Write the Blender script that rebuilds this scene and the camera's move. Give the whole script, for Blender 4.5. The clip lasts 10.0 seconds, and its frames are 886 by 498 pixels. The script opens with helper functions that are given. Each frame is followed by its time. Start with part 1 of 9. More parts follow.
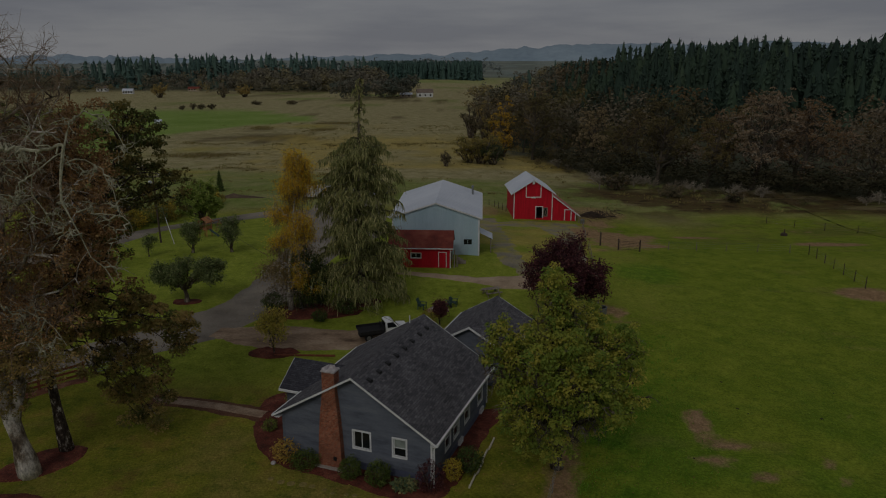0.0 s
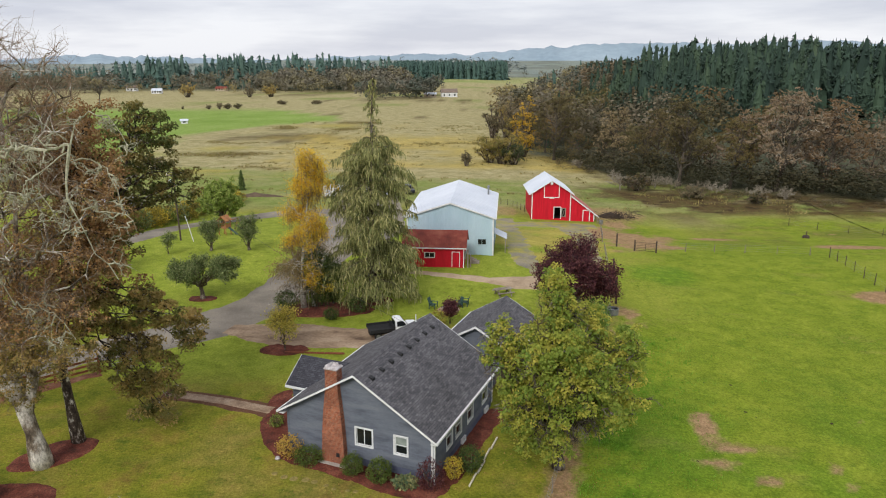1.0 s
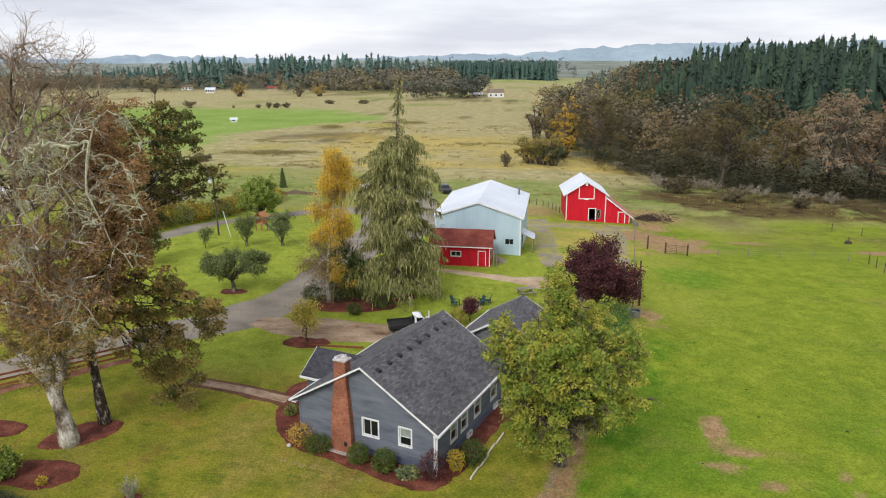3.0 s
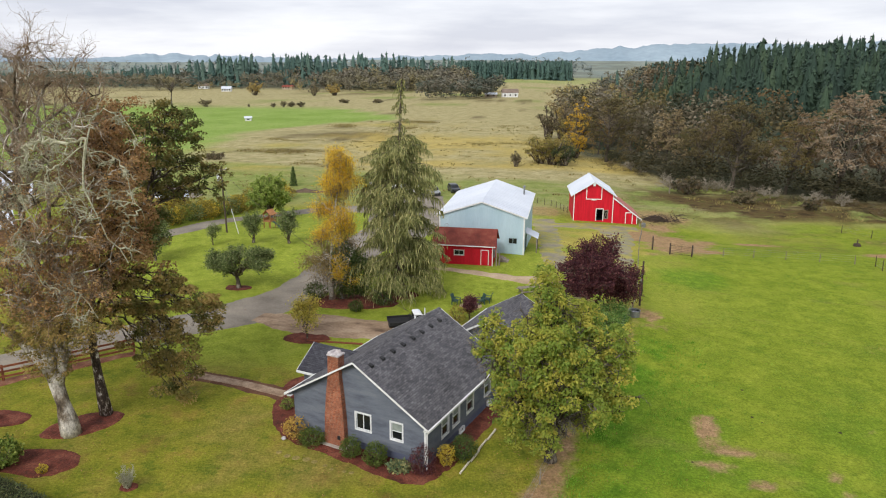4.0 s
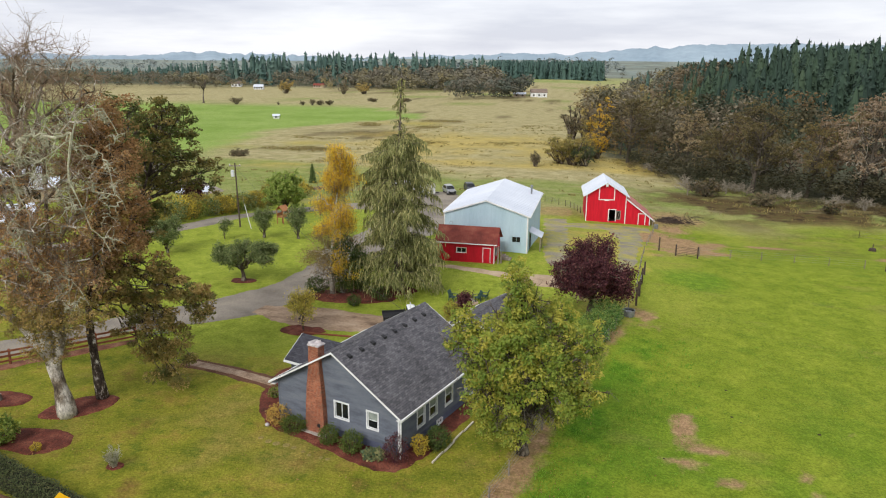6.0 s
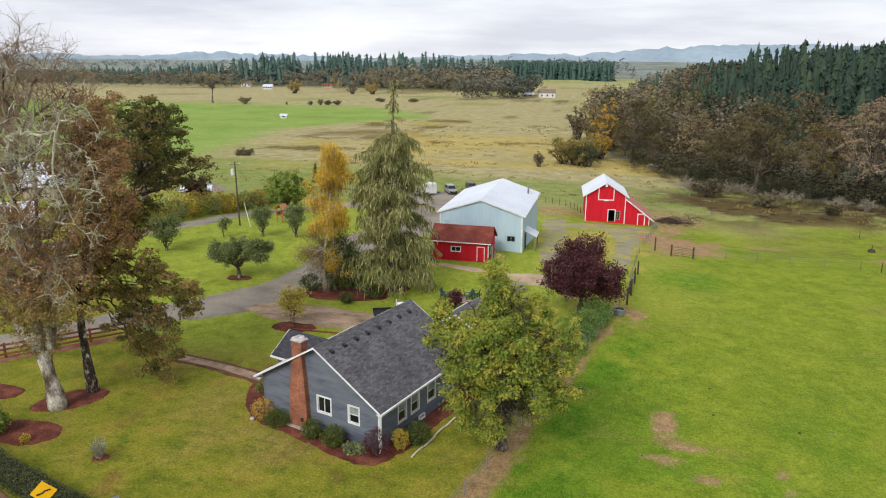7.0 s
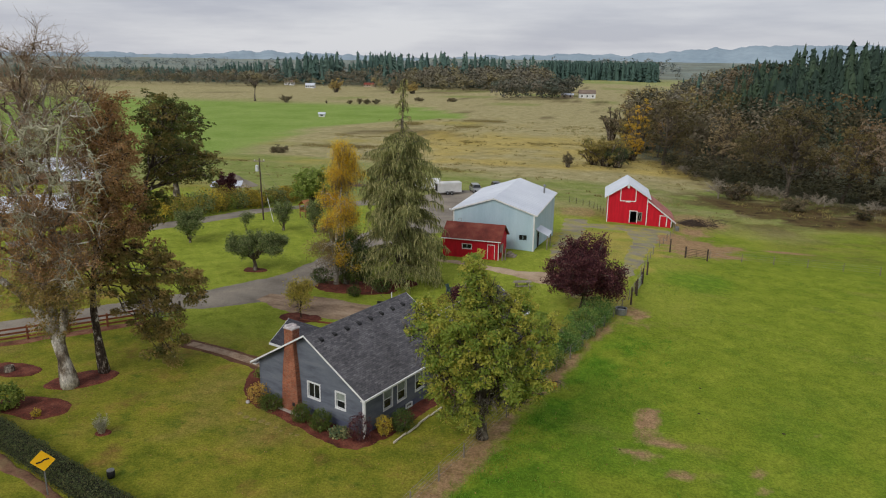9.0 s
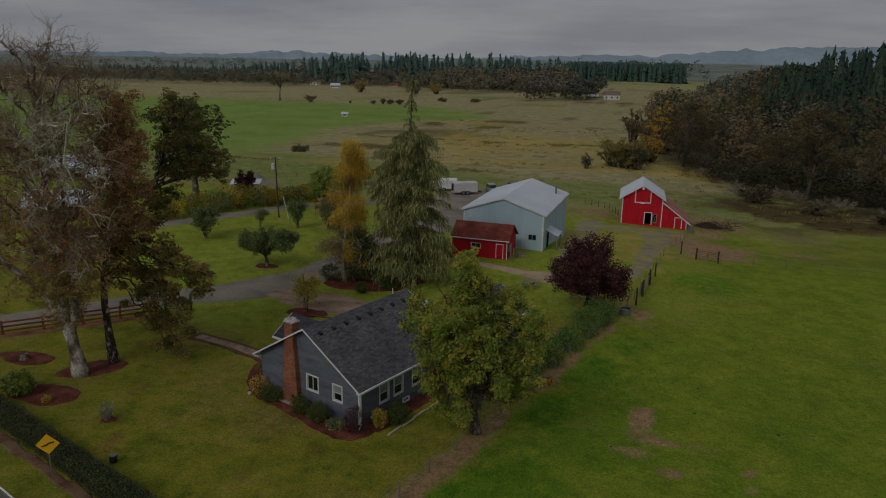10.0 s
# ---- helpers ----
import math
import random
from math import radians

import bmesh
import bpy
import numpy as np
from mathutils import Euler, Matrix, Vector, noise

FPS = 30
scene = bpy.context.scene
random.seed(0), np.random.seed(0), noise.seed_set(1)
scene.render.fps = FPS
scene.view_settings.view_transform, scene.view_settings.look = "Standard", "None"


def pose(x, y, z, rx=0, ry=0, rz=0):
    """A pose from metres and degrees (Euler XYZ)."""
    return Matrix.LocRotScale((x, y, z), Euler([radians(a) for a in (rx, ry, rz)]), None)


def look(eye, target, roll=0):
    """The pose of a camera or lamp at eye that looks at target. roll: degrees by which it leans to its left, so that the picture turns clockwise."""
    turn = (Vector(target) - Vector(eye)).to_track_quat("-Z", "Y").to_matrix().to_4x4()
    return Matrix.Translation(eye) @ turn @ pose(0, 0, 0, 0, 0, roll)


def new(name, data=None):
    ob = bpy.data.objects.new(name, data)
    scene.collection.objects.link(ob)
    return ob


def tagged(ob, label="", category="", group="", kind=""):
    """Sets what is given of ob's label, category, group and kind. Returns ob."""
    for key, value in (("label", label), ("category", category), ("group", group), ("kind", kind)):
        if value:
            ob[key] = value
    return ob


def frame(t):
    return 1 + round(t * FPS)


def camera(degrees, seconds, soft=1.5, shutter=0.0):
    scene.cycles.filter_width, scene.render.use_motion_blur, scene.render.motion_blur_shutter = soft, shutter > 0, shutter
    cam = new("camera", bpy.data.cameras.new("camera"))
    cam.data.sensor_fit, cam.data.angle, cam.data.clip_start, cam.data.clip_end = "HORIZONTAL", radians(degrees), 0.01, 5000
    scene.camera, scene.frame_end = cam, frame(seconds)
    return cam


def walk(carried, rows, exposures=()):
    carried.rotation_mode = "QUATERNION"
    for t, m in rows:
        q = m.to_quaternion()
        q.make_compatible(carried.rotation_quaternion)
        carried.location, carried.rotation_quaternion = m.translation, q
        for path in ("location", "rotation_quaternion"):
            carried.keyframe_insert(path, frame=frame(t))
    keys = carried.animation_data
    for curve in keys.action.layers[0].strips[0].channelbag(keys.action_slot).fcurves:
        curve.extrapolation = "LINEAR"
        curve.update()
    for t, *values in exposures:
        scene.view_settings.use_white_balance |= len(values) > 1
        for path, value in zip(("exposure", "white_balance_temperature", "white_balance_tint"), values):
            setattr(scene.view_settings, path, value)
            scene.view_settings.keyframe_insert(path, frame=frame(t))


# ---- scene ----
cam = camera(63.5, 10.0, 1.1)
METRES, EYE, TILT, LEAN, TURN = 17.0, 23.8, -14.8, 0.0, 0.0
ROWS = [
    (0.0, 0.0, 0.0, 0.0, 0.0, 0.0, -0.0),
    (0.5, 0.0391, -0.007, 0.0012, 0.98, -0.04, -0.22),
    (1.0, 0.0768, -0.0167, 0.0003, 1.98, -0.03, -0.45),
    (1.5, 0.1123, -0.0282, -0.0011, 2.99, -0.04, -0.71),
    (2.0, 0.1474, -0.0407, -0.002, 3.99, -0.05, -0.98),
    (2.5, 0.183, -0.0536, -0.0037, 4.97, -0.07, -1.24),
    (4.0, 0.3036, -0.095, -0.011, 6.9, -0.15, -1.99),
    (4.5, 0.3506, -0.1064, -0.0126, 7.57, -0.19, -2.25),
    (5.0, 0.4005, -0.1176, -0.0138, 8.24, -0.23, -2.49),
    (5.5, 0.4522, -0.1282, -0.015, 8.89, -0.28, -2.74),
    (7.0, 0.6207, -0.1577, -0.0208, 10.13, -0.33, -3.2),
    (7.5, 0.6764, -0.1696, -0.0227, 10.67, -0.36, -3.36),
    (8.0, 0.7318, -0.1823, -0.0253, 11.08, -0.37, -3.52),
    (8.5, 0.7875, -0.1938, -0.0276, 12.24, -0.44, -3.93),
    (9.0, 0.8488, -0.2081, -0.0265, 13.42, -0.56, -4.29),
    (9.5, 0.9087, -0.2202, -0.0319, 14.44, -0.57, -4.63),
    (10.0, 0.97, -0.2318, -0.0299, 15.38, -0.68, -4.98),
]
BASE = 0.25
FADE = [(0.0, 0.455), (0.25, 0.58), (0.5, 0.715), (0.75, 0.84), (1.0, 0.955), (1.25, 1.0), (8.3, 1.0), (8.6, 0.94), (9.0, 0.835), (9.5, 0.69), (10.0, 0.535)]
EXPOSURES = [(t, BASE + 2.25 * math.log2(f)) for t, f in FADE]
walk(cam, [(t, pose(0, 0, EYE, TILT, LEAN, TURN) @ pose(METRES * x, METRES * y, METRES * z, 90 + pitch, roll, yaw)) for t, x, y, z, yaw, pitch, roll in ROWS], EXPOSURES)

# ---- light: an overcast autumn sky ----
world = bpy.data.worlds.new("sky")
scene.world = world
world.use_nodes = True
wt = world.node_tree
wt.nodes.clear()


def wnode(kind, **kw):
    n = wt.nodes.new(kind)
    for k, v in kw.items():
        n.inputs[k].default_value = v
    return n


sky = wt.nodes.new("ShaderNodeTexSky")
sky.sky_type = "NISHITA"
sky.sun_disc = False
sky.sun_elevation, sky.sun_rotation = radians(38), radians(200)
tc = wt.nodes.new("ShaderNodeTexCoord")
mp = wt.nodes.new("ShaderNodeMapping")
mp.inputs["Scale"].default_value = (1.0, 1.0, 7.0)
cloud = wnode("ShaderNodeTexNoise", Scale=2.6, Detail=6.0, Roughness=0.55)
ramp = wt.nodes.new("ShaderNodeValToRGB")
ramp.color_ramp.elements[0].position, ramp.color_ramp.elements[0].color = 0.38, (0.62, 0.64, 0.73, 1)
ramp.color_ramp.elements[1].position, ramp.color_ramp.elements[1].color = 0.62, (0.88, 0.89, 0.94, 1)
scale_sky = wt.nodes.new("ShaderNodeVectorMath")
scale_sky.operation = "SCALE"
scale_sky.inputs["Scale"].default_value = 0.10
mix = wt.nodes.new("ShaderNodeMix")
mix.data_type = "RGBA"
mix.inputs["Factor"].default_value = 0.9
bg = wnode("ShaderNodeBackground", Strength=1.0)
out = wt.nodes.new("ShaderNodeOutputWorld")
wt.links.new(tc.outputs["Generated"], mp.inputs["Vector"])
wt.links.new(mp.outputs["Vector"], cloud.inputs["Vector"])
wt.links.new(cloud.outputs["Fac"], ramp.inputs["Fac"])
wt.links.new(sky.outputs["Color"], scale_sky.inputs[0])
wt.links.new(scale_sky.outputs["Vector"], mix.inputs["A"])
wt.links.new(ramp.outputs["Color"], mix.inputs["B"])
wt.links.new(mix.outputs["Result"], bg.inputs["Color"])
wt.links.new(bg.outputs["Background"], out.inputs["Surface"])

sun_data = bpy.data.lights.new("sun", "SUN")
sun_data.energy, sun_data.angle, sun_data.color = 2.1, radians(25), (1.0, 0.97, 0.92)
sun = new("sun", sun_data)
sun.matrix_world = look((-25, -45, 60), (0, 20, 0))


# ---- materials ----
def lin(r, g, b):
    """Linear colour from 0 to 255 display values."""
    return tuple(((c / 255 + 0.055) / 1.055) ** 2.4 if c > 10 else c / 255 / 12.92 for c in (r, g, b)) + (1.0,)


def material(name):
    m = bpy.data.materials.new(name)
    m.use_nodes = True
    nt = m.node_tree
    return m, nt, nt.nodes["Principled BSDF"]


def put(nt, kind, **kw):
    n = nt.nodes.new(kind)
    for k, v in kw.items():
        n.inputs[k].default_value = v
    return n


def ramp_of(nt, cols, lo=0.3, hi=0.7):
    r = nt.nodes.new("ShaderNodeValToRGB")
    e = r.color_ramp.elements
    while len(e) < len(cols):
        e.new(0.5)
    for i, c in enumerate(cols):
        e[i].position = lo + (hi - lo) * i / max(1, len(cols) - 1)
        e[i].color = c
    return r


def mixed(nt, fac, a, b, blend="MIX"):
    """A colour mix; each of fac, a, b is a socket or a value."""
    m = nt.nodes.new("ShaderNodeMix")
    m.data_type, m.blend_type = "RGBA", blend
    for key, val in (("Factor", fac), ("A", a), ("B", b)):
        sock = [s for s in m.inputs if s.name == key and (s.type == "RGBA" or key == "Factor" and s.type == "VALUE")][0]
        if isinstance(val, (int, float, tuple)):
            sock.default_value = val
        else:
            nt.links.new(val, sock)
    return [s for s in m.outputs if s.type == "RGBA"][0]


def surface(name, cols, scale=1.0, fine=12.0, rough=0.85, bump=0.15, metal=0.0, spread=0.35, stretch=(1, 1, 1), vary=0.0, grain=0.3, spec=0.3):
    """A weathered surface: broad stains between cols, fine grain, and relief."""
    m, nt, bsdf = material(name)
    co = nt.nodes.new("ShaderNodeTexCoord")
    mpn = nt.nodes.new("ShaderNodeMapping")
    mpn.inputs["Scale"].default_value = stretch
    nt.links.new(co.outputs["Object"], mpn.inputs["Vector"])
    big = put(nt, "ShaderNodeTexNoise", Scale=scale, Detail=5.0, Roughness=0.6)
    small = put(nt, "ShaderNodeTexNoise", Scale=fine, Detail=4.0, Roughness=0.65)
    nt.links.new(mpn.outputs["Vector"], big.inputs["Vector"])
    nt.links.new(mpn.outputs["Vector"], small.inputs["Vector"])
    r = ramp_of(nt, cols, 0.5 - spread / 2, 0.5 + spread / 2)
    nt.links.new(big.outputs["Fac"], r.inputs["Fac"])
    g = ramp_of(nt, [(1 - grain,) * 3 + (1,), (1 + grain,) * 3 + (1,)], 0.3, 0.7)
    nt.links.new(small.outputs["Fac"], g.inputs["Fac"])
    col = mixed(nt, 1.0, r.outputs["Color"], g.outputs["Color"], "MULTIPLY")
    if vary:
        info = nt.nodes.new("ShaderNodeObjectInfo")
        v = ramp_of(nt, [(1 - vary,) * 3 + (1,), (1 + vary,) * 3 + (1,)], 0.0, 1.0)
        nt.links.new(info.outputs["Random"], v.inputs["Fac"])
        col = mixed(nt, 1.0, col, v.outputs["Color"], "MULTIPLY")
    nt.links.new(col, bsdf.inputs["Base Color"])
    bsdf.inputs["Roughness"].default_value, bsdf.inputs["Metallic"].default_value = rough, metal
    bsdf.inputs["Specular IOR Level"].default_value = spec
    if bump:
        b = put(nt, "ShaderNodeBump", Strength=bump, Distance=0.05)
        nt.links.new(small.outputs["Fac"], b.inputs["Height"])
        nt.links.new(b.outputs["Normal"], bsdf.inputs["Normal"])
    return m


def foliage(name, cols, through_light=0.32, tone=False, by_tree=False, vary=0.2):
    """Leaves: each leaf takes a colour of its own, near its spray's tone or its tree's where asked; light passes through a part of it."""
    m, nt, bsdf = material(name)
    geo = nt.nodes.new("ShaderNodeNewGeometry")
    r = ramp_of(nt, [tuple(min(0.8, k * 1.22) for k in q[:3]) + (1.0,) for q in cols], 0.0, 1.0)
    if by_tree:
        info = nt.nodes.new("ShaderNodeObjectInfo")
        ad = put(nt, "ShaderNodeMath")
        ad.operation = "MULTIPLY_ADD"
        ad.inputs[1].default_value = 0.06
        own = put(nt, "ShaderNodeMath")
        own.operation = "MULTIPLY"
        own.inputs[1].default_value = 0.94
        nt.links.new(info.outputs["Random"], own.inputs[0])
        nt.links.new(geo.outputs["Random Per Island"], ad.inputs[0])
        nt.links.new(own.outputs[0], ad.inputs[2])
        nt.links.new(ad.outputs[0], r.inputs["Fac"])
    elif tone:
        at = nt.nodes.new("ShaderNodeAttribute")
        at.attribute_name = "tone"
        ad = nt.nodes.new("ShaderNodeMath")
        ad.operation = "MULTIPLY_ADD"
        ad.inputs[1].default_value = vary
        nt.links.new(geo.outputs["Random Per Island"], ad.inputs[0])
        nt.links.new(at.outputs["Fac"], ad.inputs[2])
        nt.links.new(ad.outputs[0], r.inputs["Fac"])
    else:
        nt.links.new(geo.outputs["Random Per Island"], r.inputs["Fac"])
    nt.links.new(r.outputs["Color"], bsdf.inputs["Base Color"])
    bsdf.inputs["Roughness"].default_value = 0.7
    bsdf.inputs["Specular IOR Level"].default_value = 0.2
    tr = nt.nodes.new("ShaderNodeBsdfTranslucent")
    nt.links.new(r.outputs["Color"], tr.inputs["Color"])
    ms = nt.nodes.new("ShaderNodeMixShader")
    ms.inputs[0].default_value = through_light
    nt.links.new(bsdf.outputs[0], ms.inputs[1])
    nt.links.new(tr.outputs[0], ms.inputs[2])
    nt.links.new(ms.outputs[0], nt.nodes["Material Output"].inputs["Surface"])
    return m


def bricks(name, c1, c2, mortar, bw, bh, joint, rough=0.9, bump=0.4, vary=0.5, axes="xz"):
    """Coursed pieces (brick, shingle) laid in the object's x-z or given plane."""
    m, nt, bsdf = material(name)
    co = nt.nodes.new("ShaderNodeTexCoord")
    sp = nt.nodes.new("ShaderNodeSeparateXYZ")
    cb = nt.nodes.new("ShaderNodeCombineXYZ")
    nt.links.new(co.outputs["UV" if axes == "uv" else "Object"], sp.inputs[0])
    if axes == "uv":
        nt.links.new(sp.outputs["X"], cb.inputs["X"])
        nt.links.new(sp.outputs["Y"], cb.inputs["Y"])
    else:
        add = nt.nodes.new("ShaderNodeMath")
        nt.links.new(sp.outputs["X"], add.inputs[0])
        nt.links.new(sp.outputs["Y"], add.inputs[1])
        nt.links.new(add.outputs[0], cb.inputs["X"])
        nt.links.new(sp.outputs["Z"], cb.inputs["Y"])
    br = put(nt, "ShaderNodeTexBrick", Scale=1.0)
    br.inputs["Color1"].default_value, br.inputs["Color2"].default_value, br.inputs["Mortar"].default_value = c1, c2, mortar
    br.inputs["Brick Width"].default_value, br.inputs["Row Height"].default_value = bw, bh
    br.inputs["Mortar Size"].default_value, br.inputs["Mortar Smooth"].default_value = joint, 0.2
    br.inputs["Bias"].default_value = 0.0
    nt.links.new(cb.outputs[0], br.inputs["Vector"])
    n1 = put(nt, "ShaderNodeTexNoise", Scale=0.6, Detail=5.0)
    nt.links.new(co.outputs["Object"], n1.inputs["Vector"])
    r1 = ramp_of(nt, [(1 - vary,) * 3 + (1,), (1 + vary,) * 3 + (1,)], 0.3, 0.7)
    nt.links.new(n1.outputs["Fac"], r1.inputs["Fac"])
    n2 = put(nt, "ShaderNodeTexNoise", Scale=9.0, Detail=5.0)
    nt.links.new(co.outputs["Object"], n2.inputs["Vector"])
    r2 = ramp_of(nt, [(0.72,) * 3 + (1,), (1.28,) * 3 + (1,)], 0.3, 0.7)
    nt.links.new(n2.outputs["Fac"], r2.inputs["Fac"])
    col = mixed(nt, 1.0, mixed(nt, 1.0, br.outputs["Color"], r1.outputs["Color"], "MULTIPLY"), r2.outputs["Color"], "MULTIPLY")
    nt.links.new(col, bsdf.inputs["Base Color"])
    bsdf.inputs["Roughness"].default_value = rough
    bsdf.inputs["Specular IOR Level"].default_value = 0.2
    b = put(nt, "ShaderNodeBump", Strength=bump, Distance=0.02)
    b.invert = True
    nt.links.new(br.outputs["Fac"], b.inputs["Height"])
    nt.links.new(b.outputs["Normal"], bsdf.inputs["Normal"])
    return m


WHITE = surface("white_paint", [lin(205, 206, 205), lin(232, 233, 232)], 0.8, 14, 0.6, 0.05, grain=0.06)
SIDING = surface("slate_blue_siding", [lin(80, 85, 95), lin(98, 103, 113), lin(108, 112, 120)], 0.7, 9, 0.75, 0.08, grain=0.14, stretch=(0.6, 0.6, 3))
SHINGLE = bricks("grey_shingle", lin(78, 77, 81), lin(108, 106, 109), lin(64, 63, 66), 0.33, 0.15, 0.010, 0.95, 0.4, 0.2, "uv")
# darker copy of the main roof's shingle, used on the porch slopes
SHINGLE_DARK = bricks("dark_grey_shingle", lin(58, 58, 64), lin(78, 78, 84), lin(46, 46, 50), 0.33, 0.15, 0.010, 0.95, 0.4, 0.12, "uv")
BRICK = bricks("red_brick", lin(122, 62, 44), lin(164, 92, 64), lin(150, 122, 102), 0.215, 0.075, 0.012, 0.9, 0.5, 0.32)
MORTAR_CAP = surface("mortar_cap", [lin(160, 152, 150), lin(204, 198, 198)], 3, 20, 0.95, 0.3)
CONCRETE = surface("concrete", [lin(150, 142, 132), lin(178, 170, 160)], 0.7, 14, 0.95, 0.2)
BARN_RED = surface("barn_red_boards", [lin(176, 14, 34), lin(206, 22, 44)], 0.5, 5, 0.7, 0.15, stretch=(5, 5, 0.5), grain=0.10)
SHED_RED = surface("shed_red_boards", [lin(168, 16, 32), lin(198, 22, 42)], 0.6, 5, 0.7, 0.12, stretch=(4, 4, 0.6), grain=0.10)
ROOF_RED = surface("rusty_red_roof", [lin(98, 44, 36), lin(122, 58, 46), lin(142, 84, 68)], 0.5, 10, 0.8, 0.2, grain=0.18)
ROOF_PINK = surface("faded_red_roof", [lin(150, 92, 86), lin(178, 122, 112)], 0.6, 8, 0.8, 0.15, grain=0.15)
METAL_WHITE = surface("white_metal_roof", [lin(192, 198, 208), lin(208, 213, 221)], 0.2, 5, 0.5, 0.02, grain=0.03)
METAL_BLUE = surface("pale_blue_metal_wall", [lin(164, 190, 202), lin(182, 204, 214)], 0.3, 5, 0.55, 0.03, grain=0.05, stretch=(2, 2, 0.4))
GLASS_M, _nt, _b = material("window_glass")
_b.inputs["Base Color"].default_value = (0.012, 0.014, 0.016, 1)
_b.inputs["Roughness"].default_value = 0.08
_b.inputs["Specular IOR Level"].default_value = 0.5
# near-black that paints the shade inside doorways and openings
DARK = surface("interior_shade", [lin(28, 26, 25), lin(40, 37, 34)], 1, 8, 0.95, 0.1)
BLACK = surface("black_plastic", [lin(30, 30, 32), lin(44, 44, 46)], 2, 12, 0.6, 0.05)
GRAVEL = surface("gravel", [lin(112, 104, 94), lin(132, 124, 112), lin(146, 137, 122)], 0.22, 7, 1.0, 0.5, grain=0.16)
DIRT = surface("bare_dirt", [lin(140, 120, 96), lin(168, 147, 122), lin(180, 161, 136)], 0.3, 6, 1.0, 0.5, grain=0.18)
ASPHALT = surface("asphalt", [lin(96, 94, 92), lin(116, 113, 110)], 0.4, 20, 0.95, 0.3)
MULCH = surface("red_bark_mulch", [lin(66, 36, 27), lin(98, 50, 38), lin(120, 72, 56)], 0.9, 9, 1.0, 1.0, grain=0.5)
WOOD_GREY = surface("weathered_wood", [lin(114, 104, 93), lin(150, 140, 127)], 2, 14, 0.95, 0.3, stretch=(1, 1, 0.3))
WOOD_BROWN = surface("brown_stained_wood", [lin(112, 66, 46), lin(142, 84, 60)], 2, 14, 0.9, 0.2, vary=0.15)
WOOD_DARK = surface("dark_post_wood", [lin(62, 52, 44), lin(88, 76, 66)], 2, 14, 0.95, 0.3, vary=0.15)
STEEL = surface("galvanised_steel", [lin(120, 122, 124), lin(156, 158, 160)], 2, 14, 0.45, 0.05, metal=0.6)
BARK = surface("grey_bark", [lin(54, 46, 38), lin(88, 78, 66), lin(168, 160, 146)], 2.2, 9, 0.95, 1.0, stretch=(1, 1, 0.45), grain=0.5, spread=0.45)
BARK_PALE = surface("lichen_bark", [lin(66, 56, 45), lin(112, 100, 84), lin(190, 183, 170), lin(220, 214, 204)], 1.1, 8, 0.95, 1.0, stretch=(1, 1, 0.55), grain=0.5, spread=0.34)
BARK_SPECKLED = surface("speckled_oak_bark", [lin(44, 37, 31), lin(62, 53, 45), lin(90, 78, 66), lin(214, 208, 196)], 3.6, 12, 0.95, 1.0, stretch=(1, 1, 0.55), grain=0.45, spread=0.34)
BIRCH_BARK = surface("birch_bark", [lin(96, 88, 78), lin(190, 186, 176), lin(214, 210, 202)], 1.5, 6, 0.9, 0.3, stretch=(0.5, 0.5, 3))
TWIG = surface("lichen_twigs", [lin(116, 94, 74), lin(140, 118, 96), lin(166, 148, 124)], 0.6, 5, 0.95, 0.2)

BIRCH_TWIG = surface("birch_twigs", [lin(92, 78, 62), lin(124, 108, 86), lin(146, 128, 98)], 0.6, 5, 0.95, 0.2)
LIMB = surface("woodland_limbs", [lin(58, 52, 44), lin(84, 76, 66), lin(112, 104, 90)], 0.1, 2, 0.95, 0.1)
LICHEN_TWIG = surface("grey_lichen_twigs", [lin(132, 122, 106), lin(160, 152, 136)], 0.1, 2, 0.95, 0.1)
LICHEN = surface("bleached_dead_wood", [lin(140, 136, 112), lin(176, 174, 150)], 1.0, 8, 0.95, 0.2)

L_MAPLE = foliage("maple_leaves", [lin(94, 118, 50), lin(126, 141, 60), lin(156, 157, 68), lin(178, 165, 76), lin(194, 168, 80), lin(214, 170, 82)], 0.4, True, vary=0.16)
L_OAK_BROWN = foliage("brown_oak_leaves", [lin(124, 92, 60), lin(148, 112, 72), lin(164, 128, 84), lin(170, 144, 98)], 0.36)
L_OAK_GREEN = foliage("dull_green_oak_leaves", [lin(74, 84, 46), lin(92, 98, 54), lin(118, 110, 62), lin(150, 130, 78), lin(172, 146, 92)], 0.42, True)
L_LANE_OAK = foliage("dark_oak_leaves", [lin(66, 76, 40), lin(84, 92, 48), lin(104, 104, 56), lin(130, 116, 66)], 0.32, True)
L_OAK_RUST = foliage("rusty_oak_leaves", [lin(110, 86, 56), lin(132, 100, 66), lin(150, 114, 76), lin(160, 128, 88), lin(132, 114, 70)], 0.38, True)
L_SPRUCE = foliage("spruce_needles", [lin(86, 94, 55), lin(112, 116, 69), lin(140, 138, 88), lin(168, 161, 112)], 0.2)
L_BIRCH = foliage("yellow_birch_leaves", [lin(210, 158, 40), lin(228, 178, 50), lin(238, 194, 78), lin(200, 160, 70)], 0.48)
L_PLUM = foliage("purple_plum_leaves", [lin(48, 28, 34), lin(70, 40, 46), lin(94, 54, 57), lin(118, 76, 73)])
L_APPLE = foliage("apple_leaves", [lin(72, 88, 50), lin(94, 108, 62), lin(118, 128, 80), lin(138, 142, 96)])
L_GREEN = foliage("green_leaves", [lin(72, 88, 36), lin(94, 112, 48), lin(118, 132, 60), lin(142, 148, 74)])
